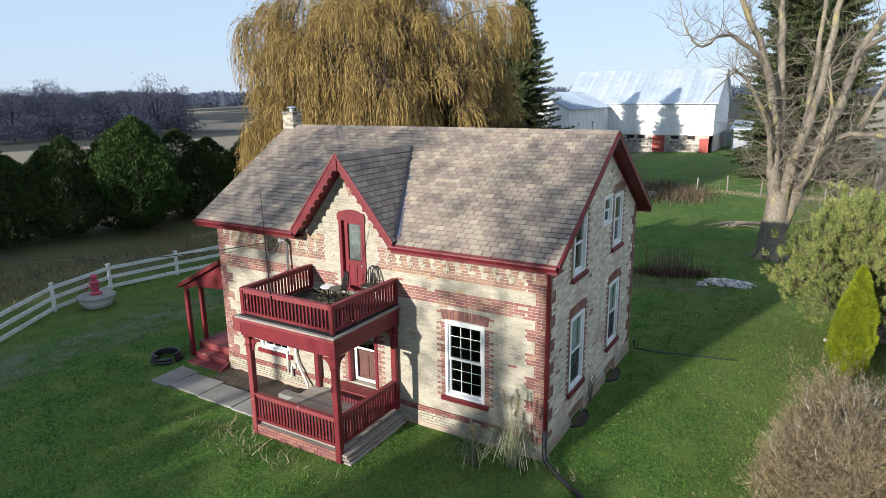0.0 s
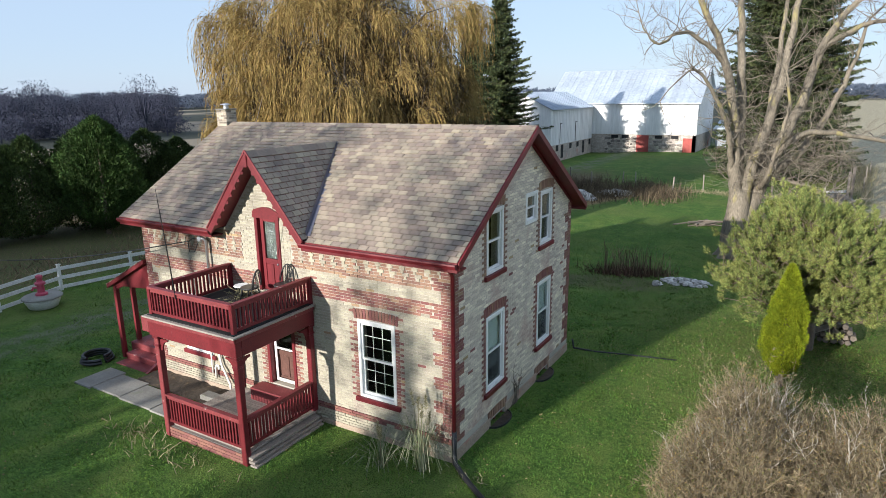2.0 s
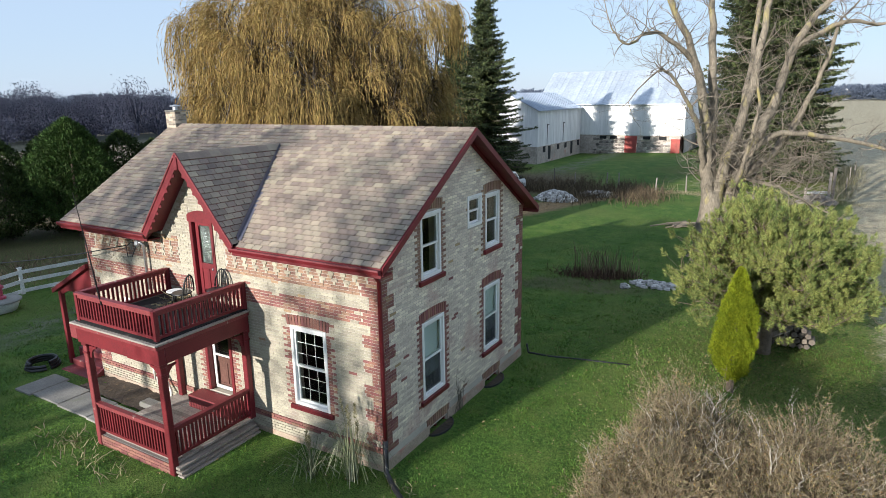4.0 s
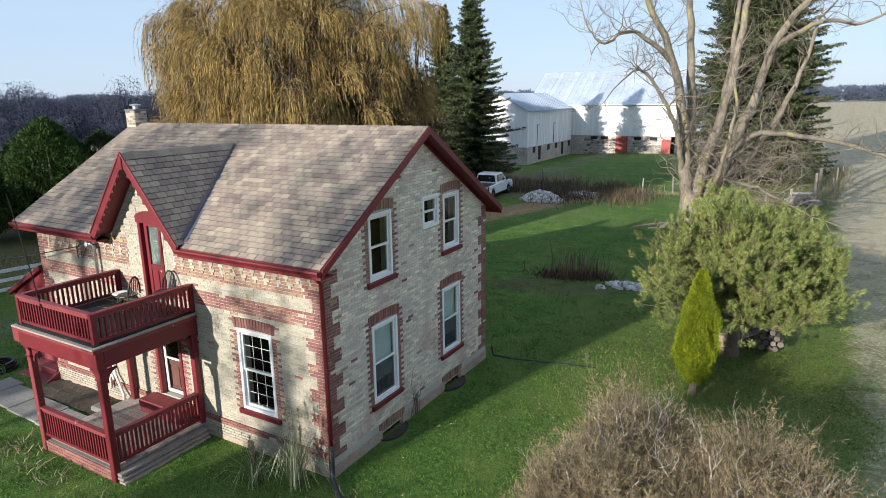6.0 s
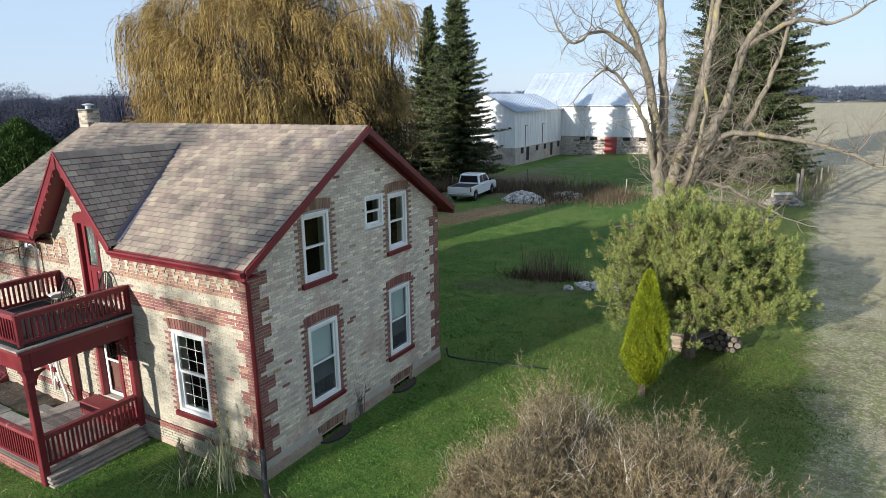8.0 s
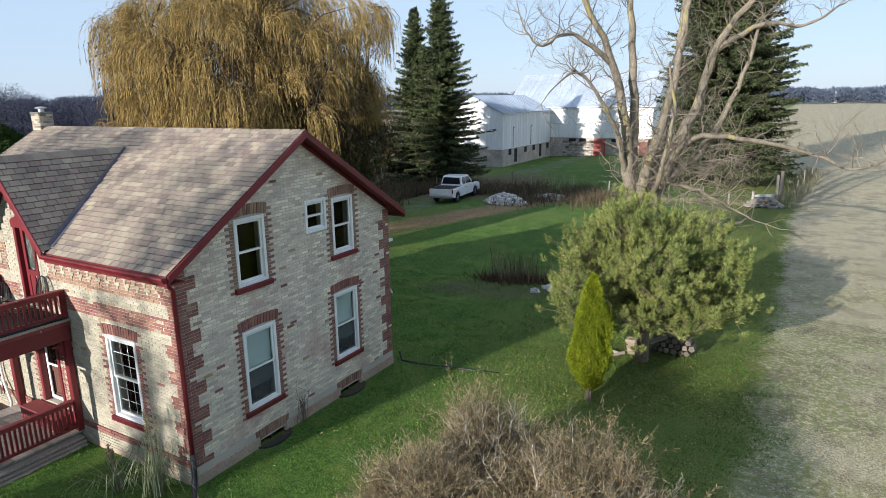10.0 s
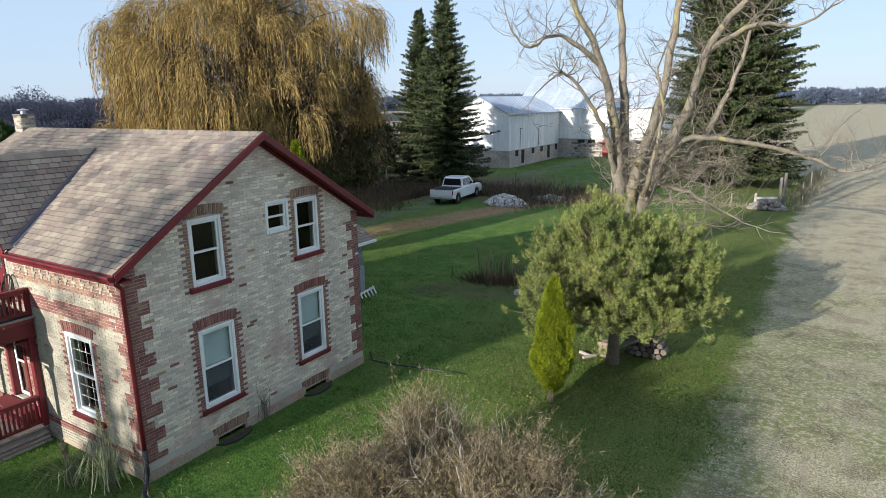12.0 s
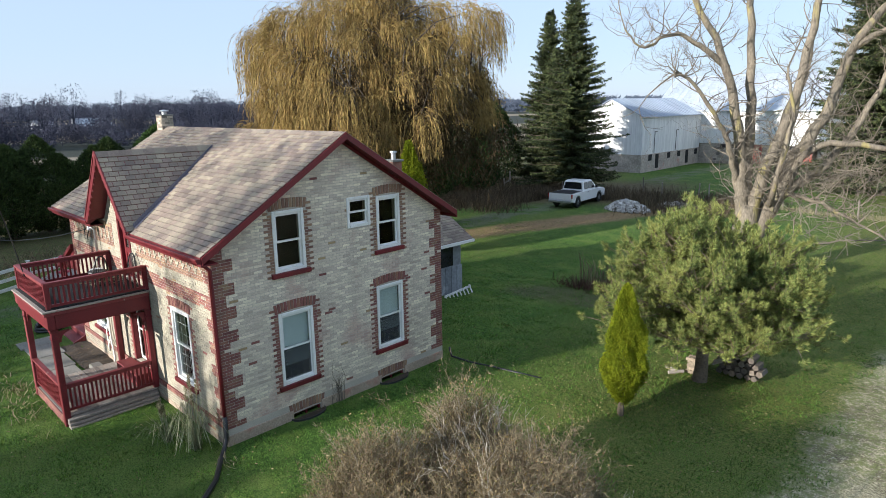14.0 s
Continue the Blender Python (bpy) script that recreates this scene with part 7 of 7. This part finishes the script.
stems("dry_meadow", [(-25.3 + rng.uniform(-1.0, 1.5), 38.5 + 0.9 * k, 0.9, 0.7, 200) for k in range(10)], 0.85, M_STRAW, "tall pale straw grass before the dark cedars", "dry grass", 8, 0.4, 0.016)
stems("dry_meadow", [(-4 + 0.9 * k, 43.3 + rng.uniform(-0.4, 0.5), 0.6, 0.5, 150) for k in range(16)], 0.32, M_STRAW, "strip of dry grass along the wire fence", "dry grass", 4, 0.45, 0.01)
stems("dry_meadow", [(-23.5 - rng.uniform(0, 4), -6 + 1.5 * k, 1.2, 0.9, 200) for k in range(17)], 0.4, M_WEED, "rough dry grass before the cedar hedge", "dry grass", 5, 0.6, 0.014)
stems("dry_meadow", [(8.9 + 0.15 * k, 46 + 2.2 * k, 0.5, 0.8, 110) for k in range(9)], 0.8, M_STRAW, "dry grass at the edge of the field", "dry grass", 6, 0.35, 0.016)


def plume_grass(at, h, n, seed):
    rng = random.Random(seed)
    base = Vector((at[0], at[1], gz(*at) - 0.02))
    tuft = thing("ornamental_grass", base, "clump of pale dry ornamental grass beside the wall", "grass clump", "grass clumps by the front wall")
    g = Geo()
    for k in range(n):
        a, sp = rng.uniform(0, 2 * math.pi), rng.uniform(0.05, 0.75)
        o = Vector((math.cos(a), math.sin(a), 0))
        p = base + o * rng.uniform(0, 0.12)
        hh = h * rng.uniform(0.5, 1.0)
        pts = [p, p + o * sp * 0.25 + Vector((0, 0, hh * 0.55)), p + o * sp * 0.7 + Vector((0, 0, hh * 0.85)), p + o * sp * 1.15 + Vector((0, 0, hh * rng.uniform(0.3, 0.7)))]
        s = Vector((-o.y, o.x, 0)) * 0.0045
        g.add([q + s * f for q in pts for f in (-1, 1)], [(0, 1, 3, 2), (2, 3, 5, 4), (4, 5, 7, 6)])
    tagged(part("blade_tuft", g, M_PLUME, tuft), kind="stuff")
    g = Geo()
    for k in range(5):
        p = base + Vector((rng.uniform(-0.12, 0.12), rng.uniform(-0.12, 0.12), 0))
        d = Vector((rng.gauss(0, 0.08), rng.gauss(0, 0.08), 1))
        top = p + d * h * rng.uniform(1.05, 1.3)
        g.tube([p, top], 0.005, 4)
        for m in range(60):
            q = top - d * rng.uniform(0, 0.32)
            e = Vector((rng.uniform(-1, 1), rng.uniform(-1, 1), 0.7)).normalized()
            g.leaf(q, e, e.orthogonal().normalized(), 0.07, 0.008)
    tagged(part("seed_plume", g, M_STRAW, tuft, "feathery seed plumes"), kind="stuff")


plume_grass((-1.25, -0.85), 0.85, 70, 1)
plume_grass((-0.45, -0.55), 1.3, 130, 2)
stems("dry_weed", [(-6.9, -2.5, 0.5, 0.35, 110), (-5.3, -2.75, 0.7, 0.2, 70), (0.6, -0.35, 0.2, 0.15, 20)], 0.3, M_STRAW, "dry weeds in the lawn before the porch", "weeds", 9, 0.7, 0.01)
# bare vine on the gable wall
rng = random.Random(41)
g = Geo()
for k in range(9):
    twigs(g, Vector((0.05, 2.9 + rng.uniform(-0.15, 0.25), 0.0)), Vector((0.02, rng.uniform(-0.35, 0.25), 1)).normalized(), rng.uniform(0.4, 0.8), 0.012, 1, rng, 0.1)
tagged(part("bare_vine", g, M_TWIG, None, "bare vine climbing the brick foot of the wall"), category="vine")


def post_obj(x, y, h, r, lean=0.0):
    return Geo().tube([(x, y, gz(x, y) - 0.3), (x + lean, y, gz(x, y) + h)], [r, r * 0.85], 7)


rng = random.Random(17)
for x, y in ((-4.1, 43.6), (-1.9, 44.6), (0.7, 42.9), (3.2, 43.0), (5.0, 42.6), (-13.8, 46.3), (-11.2, 44.5), (-16.8, 42.4), (-19.2, 41.6), (-9.0, 46.6), (-7.4, 44.8), (9.2, 48.5), (9.6, 53.5), (10.1, 59.0)):
    tagged(part("fence_post", post_obj(x, y, rng.uniform(1.0, 1.35), 0.06, rng.uniform(-0.08, 0.08)), M_WOOD, None, "grey weathered fence post in dry grass"), category="fence post", group="old fence posts")
for (x0, y0), (x1, y1) in (((-4.1, 43.6), (-1.9, 44.6)), ((-1.9, 44.6), (0.7, 42.9)), ((0.7, 42.9), (3.2, 43.0)), ((3.2, 43.0), (5.0, 42.6)), ((-19.2, 41.6), (-16.8, 42.4)), ((-16.8, 42.4), (-13.8, 46.3)), ((-13.8, 46.3), (-11.2, 44.5)), ((-11.2, 44.5), (-7.4, 44.8))):
    wires = thing("fence_wire", (x0, y0, gz(x0, y0)), "slack wire between old fence posts", "fence wire", "old fence wires")
    for h in (0.35, 0.65, 0.95):
        part("strand", Geo().tube([(x0, y0, gz(x0, y0) + h), ((x0 + x1) / 2, (y0 + y1) / 2, gz(x0, y0) + h - 0.06), (x1, y1, gz(x1, y1) + h)], 0.006, 4), M_TWIG, wires)
gate = thing("old_gate", (7.4, 43.0, gz(7.4, 43)), "broken grey board gate between two posts", "gate")
for x, y, h, w in ((8.25, 43.6, 2.5, 0.1), (8.0, 43.3, 2.2, 0.09), (6.55, 42.6, 1.1, 0.08)):
    part("post", Geo().box(x - w, x + w, y - 0.08, y + 0.08, gz(x, y) - 0.3, gz(x, y) + h), M_WOOD, gate, bevel=0.02)
part("rail", Geo().beam((6.55, 42.6, gz(7, 43) + 0.75), (8.1, 43.5, gz(7, 43) + 0.75), 0.06, 0.16), M_FENCE, gate)
hurdle = thing("hurdle", (-26.1, 43, gz(-26, 43)), "weathered H-shaped wooden hurdle in the grass", "fence")
for x, y, h in ((-25.0, 40.6, 1.1), (-25.9, 42.6, 1.5)):
    part("post", post_obj(x, y, h, 0.09), M_WOOD, hurdle)
part("rail", Geo().beam((-25.0, 40.6, gz(-25, 40) + 0.6), (-25.9, 42.6, gz(-25, 42) + 0.65), 0.08, 0.12), M_WOOD, hurdle)

# fallen branches on the lawn
g = Geo()
rng = random.Random(23)
for k in range(22):
    a = rng.gauss(0.5, 0.35)
    c = Vector((0.65 + rng.gauss(0, 0.45), 30.4 + rng.gauss(0, 0.25), gz(0.6, 30.4) + 0.05 + rng.uniform(0, 0.25)))
    d = Vector((math.cos(a), math.sin(a), rng.uniform(-0.02, 0.14)))
    ln = rng.uniform(0.4, 1.2)
    g.tube([c - d * ln, c + Vector((0, 0, 0.03)), c + d * ln], [0.045, 0.04, 0.02], 6)
tagged(part("branch_pile", g, M_TWIG, None, "pile of sawn bare branches on the lawn"), category="branch_growth", kind="stuff")
g = Geo()
limb(g, [(3.3, 32.4, gz(3.3, 32.4) + 0.1), (4.6, 33.6, gz(4.6, 33.6) + 0.3), (6.0, 34.3, gz(6, 34.3) + 0.35), (7.3, 35.2, gz(7.3, 35.2) + 0.5)], 0.06, 0.02, 6, 0.05, rng)
for k in range(10):
    twigs(g, Vector((rng.uniform(3.6, 6.8), 33.6 + rng.uniform(-0.4, 0.8), gz(5, 34) + 0.25)), Vector((rng.uniform(-0.4, 1), rng.uniform(-0.6, 0.6), 0.35)).normalized(), 0.9, 0.018, 2, rng, 0.02)
tagged(part("fallen_limb", g, M_TWIG, None, "pale fallen limb with twigs on the lawn"), category="branch")
# split firewood under the pine
M_SPLIT = mat("split_firewood", (0.27, 0.215, 0.15), (0.15, 0.12, 0.085), fine=25, coarse=3, var=0.3, vary=0.6, bump=0.4)
M_CORD = mat("old_firewood", (0.17, 0.14, 0.11), (0.085, 0.07, 0.058), fine=30, coarse=3, var=0.35, vary=0.6, bump=0.5)
wood = thing("firewood_stack", (6.75, 11.45, gz(6.7, 10.8)), "stack of split grey firewood under the pine", "firewood")
rng = random.Random(29)
z0 = gz(6.7, 10.8)
for r in range(4):
    for i in range(6 - (r > 2)):
        c = Vector((6.3 + i * 0.19 + rng.uniform(-0.03, 0.03) + (r % 2) * 0.08, 11.35, z0 + 0.09 + r * 0.165))
        rr = rng.uniform(0.075, 0.1)
        n = rng.choice((4, 5, 6))
        ring = [(c.x + rr * math.cos(2 * math.pi * k / n + r), c.y, c.z + rr * math.sin(2 * math.pi * k / n + r)) for k in range(n)]
        part("log", Geo().prism(ring, (0, rng.uniform(0.4, 0.5), 0)), M_CORD, wood)
split = thing("firewood_stack", (5.72, 11.0, gz(5.7, 11.0)), "low stack of pale split firewood beside the pine trunk", "firewood")
for r in range(5):
    for k in range(3):
        z = gz(5.7, 11.0) + 0.05 + r * 0.088
        y = 10.86 + k * 0.11 + rng.uniform(-0.02, 0.02)
        e = rng.uniform(-0.05, 0.05)
        part("log", Geo().prism([(5.62 + e, y - 0.05, z - 0.04), (5.62 + e, y + 0.05, z - 0.04), (5.62 + e, y + 0.04, z + 0.035), (5.62 + e, y - 0.03, z + 0.042)], (0.4 + rng.uniform(-0.04, 0.04), rng.uniform(-0.03, 0.03), 0)), M_SPLIT, split)
tagged(part("grey_board", Geo().beam((6.28, 10.95, gz(6.3, 11) + 0.45), (6.72, 11.05, gz(6.7, 11) + 0.68), 0.34, 0.03), M_WOOD, None, "grey board laid over the firewood", bevel=0.005), category="board")
for k, (x, y, a) in enumerate(((5.3, 10.62, -0.35), (5.46, 10.5, 0.9))):
    p = Vector((x, y, gz(x, y) + 0.05))
    d = Vector((math.cos(a), math.sin(a), 0)) * 0.22
    tagged(part("loose_log", Geo().tube([p - d, p + d], 0.05, 7), M_WOOD, None, "split log lying loose on the grass"), category="log", group="loose logs")

# ---- distance ----
def woods(name, rows, label, seed, per, size, material=M_WOODS):
    """Far leafless trees: stems with fans of fine branches. rows: (x, y, height, spread)."""
    rng = random.Random(seed)
    rs = np.random.RandomState(seed)
    g = Geo()
    for x, y, h, w in rows:
        base = Vector((x, y, -0.6))
        g.tube([base, base + Vector((rng.uniform(-0.3, 0.3), rng.uniform(-0.3, 0.3), h * 0.6))], [h * 0.018, h * 0.01], 4, cap=False)
        for k in range(5):
            e = base + Vector((rng.uniform(-1, 1) * w * 0.7, rng.uniform(-1, 1) * w * 0.7, h * rng.uniform(0.6, 0.95)))
            g.tube([base + Vector((0, 0, h * rng.uniform(0.15, 0.4))), e], [h * 0.009, h * 0.003], 3, cap=False)
        t, a = rs.uniform(0.1, 1.0, per), rs.uniform(0, 2 * math.pi, per)
        lump = 0.8 + 0.2 * np.sin(3 * a + 7 * t + x) + 0.15 * np.sin(5 * a - 9 * t + y)
        r = w * rs.uniform(0, 1, per) ** 0.5 * np.sin(np.minimum(1.0, t * 1.1) * math.pi * 0.62 + 0.35) * lump
        p = np.array(base) + np.stack([r * np.cos(a), r * np.sin(a), h * t * rs.uniform(0.88, 1, per)], 1)
        d = units(np.stack([np.cos(a) * 0.6, np.sin(a) * 0.6, np.full(per, 0.7)], 1) + rs.normal(0, 0.4, (per, 3)))
        g.spikes(p, d, units(np.cross(d, rs.normal(0, 0.3, (per, 3)) + (0.5, -0.8, 0.1))), size * rs.uniform(0.6, 1.6, per), size * rs.uniform(0.14, 0.34, per))
    tagged(part(name, g, material, None, label), category="woods", kind="stuff")


rng = random.Random(51)
near = []
for k in range(260):
    yaw = radians(rng.uniform(55, 106))
    d = rng.uniform(150, 270)
    near.append((9 - d * math.sin(yaw), -6 + d * math.cos(yaw), rng.uniform(7.5, 11.5) * (1.3 if rng.random() < 0.12 else 1), rng.uniform(2.6, 5.0)))
for k in range(150):
    yaw = radians(rng.uniform(55, 106))
    d = rng.uniform(145, 200)
    near.append((9 - d * math.sin(yaw), -6 + d * math.cos(yaw), rng.uniform(3.0, 5.0), rng.uniform(3.0, 5.0)))
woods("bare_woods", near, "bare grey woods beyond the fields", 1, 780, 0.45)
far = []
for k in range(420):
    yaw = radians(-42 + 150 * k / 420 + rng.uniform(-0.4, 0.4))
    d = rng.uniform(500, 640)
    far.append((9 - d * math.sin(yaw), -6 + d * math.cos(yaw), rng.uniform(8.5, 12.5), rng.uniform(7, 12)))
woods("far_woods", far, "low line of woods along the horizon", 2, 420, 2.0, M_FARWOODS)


def far_house(x, y, w, d, h, turn, wall, label):
    hs = thing("far_house", (0, 0, 0), label, "house", "far houses")
    part("wall", Geo().prism([(-w / 2, -d / 2, 0), (w / 2, -d / 2, 0), (w / 2, -d / 2, h), (0, -d / 2, h + w * 0.32), (-w / 2, -d / 2, h)], (0, d, 0)), wall, hs)
    for s in (-1, 1):
        part("roof", Geo().prism([(0, -d / 2 - 0.3, h + w * 0.34), (s * (w / 2 + 0.4), -d / 2 - 0.3, h - 0.2), (s * (w / 2 + 0.4), -d / 2 - 0.3, h - 0.05), (0, -d / 2 - 0.3, h + w * 0.34 + 0.15)], (0, d + 0.6, 0)), M_BARNROOF, hs)
    for k in range(3):
        yy = -d / 2 + d * (k + 0.5) / 3
        for s in (-1, 1):
            part("window", Geo().box(s * w / 2 - 0.03, s * w / 2 + 0.03, yy - 0.5, yy + 0.5, 1.0, 2.2), M_DARK, hs)
    hs.matrix_basis = pose(x, y, gz(x, y), 0, 0, turn)


far_house(-216, 63, 7, 11, 2.8, 10, M_GREYBOARD, "low grey house with a pale roof near the woods")
far_house(-229, 36, 7, 9, 2.6, -20, M_GREYBOARD, "grey barn with a pale roof before the woods")
far_house(-229, 52, 6, 8, 2.6, 40, M_BARN, "small white shed before the woods")
silo = thing("silo", (22, 560, 0), "far white silo on the horizon", "silo")
part("drum", Geo().lathe((22, 560, -1), [(1.4, 0), (1.4, 8.5)], 20), M_FENCE, silo)
part("dome", Geo().lathe((22, 560, 7.5), [(1.4, 0), (1.15, 0.7), (0.3, 1.2)], 20), M_BARN, silo)

# ---- grass and stubble ----
def blades(name, area, n, material, label, seed, h, w, stay, reach):
    """Loose short blades, thinning out with the distance."""
    rs = np.random.RandomState(seed)
    x0, x1, y0, y1 = area
    xs, ys, keep = rs.uniform(x0, x1, n), rs.uniform(y0, y1, n), rs.uniform(0, 1, n)
    an, hh, ln = rs.uniform(0, 6.283, n), rs.uniform(0.4, 1.0, n) * h, rs.normal(0, 0.75, (n, 2))
    vs, fs = [], []
    for x, y, q, a, k, (u, v) in zip(xs, ys, keep, an, hh, ln):
        if q > 1.25 - math.hypot(x - 6, y + 7) / reach or not stay(x, y):
            continue
        k *= 0.75 + 0.9 * max(-0.4, noise.noise((x * 1.7, y * 1.7, 4.0)))
        z, i = gz(x, y), len(vs)
        cx, cy = math.cos(a) * w, math.sin(a) * w
        vs += [(x - cx, y - cy, z - 0.01), (x + cx, y + cy, z - 0.01), (x + u * k, y + v * k, z + k)]
        fs.append((i, i + 1, i + 2))
    g = Geo()
    g.v, g.f = vs, fs
    tagged(part(name, g, material, None, label), category="grass", kind="stuff")


def on_lawn(x, y):
    if WEST - 0.1 < x < 0.1 and -0.1 < y < DEEP or -9.4 < x < -4.5 and 6 < y < 12.7:
        return False
    if PX0 - 0.1 < x < PX1 + 0.3 and PY - 0.05 < y < 0 or -11.3 < x < -6.3 and -1.8 < y < 0:
        return False
    if 0 < x < 0.45 and (1.5 < y < 2.6 or 4.3 < y < 5.4):
        return False
    return x < 9.4 + 1.6 * noise.noise((x * 0.6, y * 0.6, 0.0))


blades("lawn_grass", (-24, 11, -9, 42), 900000, M_TUFT, "short green lawn grass with fallen leaves", 1, 0.075, 0.011, on_lawn, 34)
blades("field_stubble", (8.4, 26, -5, 45), 130000, M_STRAW, "pale crop stubble and chaff on the field", 2, 0.045, 0.01, lambda x, y: not on_lawn(x, y), 40)
rng = random.Random(61)
g = Geo()
for k in range(5500):
    x, y = (rng.uniform(-13, 10.5), rng.uniform(-8, 22)) if k % 3 else (rng.gauss(5, 3), rng.gauss(8, 4))
    if not on_lawn(x, y):
        continue
    p = Vector((x, y, gz(x, y) + rng.uniform(0.02, 0.06)))
    d = Vector((rng.uniform(-1, 1), rng.uniform(-1, 1), rng.uniform(-0.2, 0.5))).normalized()
    g.leaf(p, d, turned(d, 1.57, rng), rng.uniform(0.03, 0.065), 0.016)
tagged(part("fallen_leaves", g, mat("fallen_leaf", (0.3, 0.24, 0.13), (0.2, 0.15, 0.07), fine=8, vary=0.7, bump=0, hue=0.04), None, "pale fallen leaves scattered on the lawn"), category="leaves", kind="stuff")
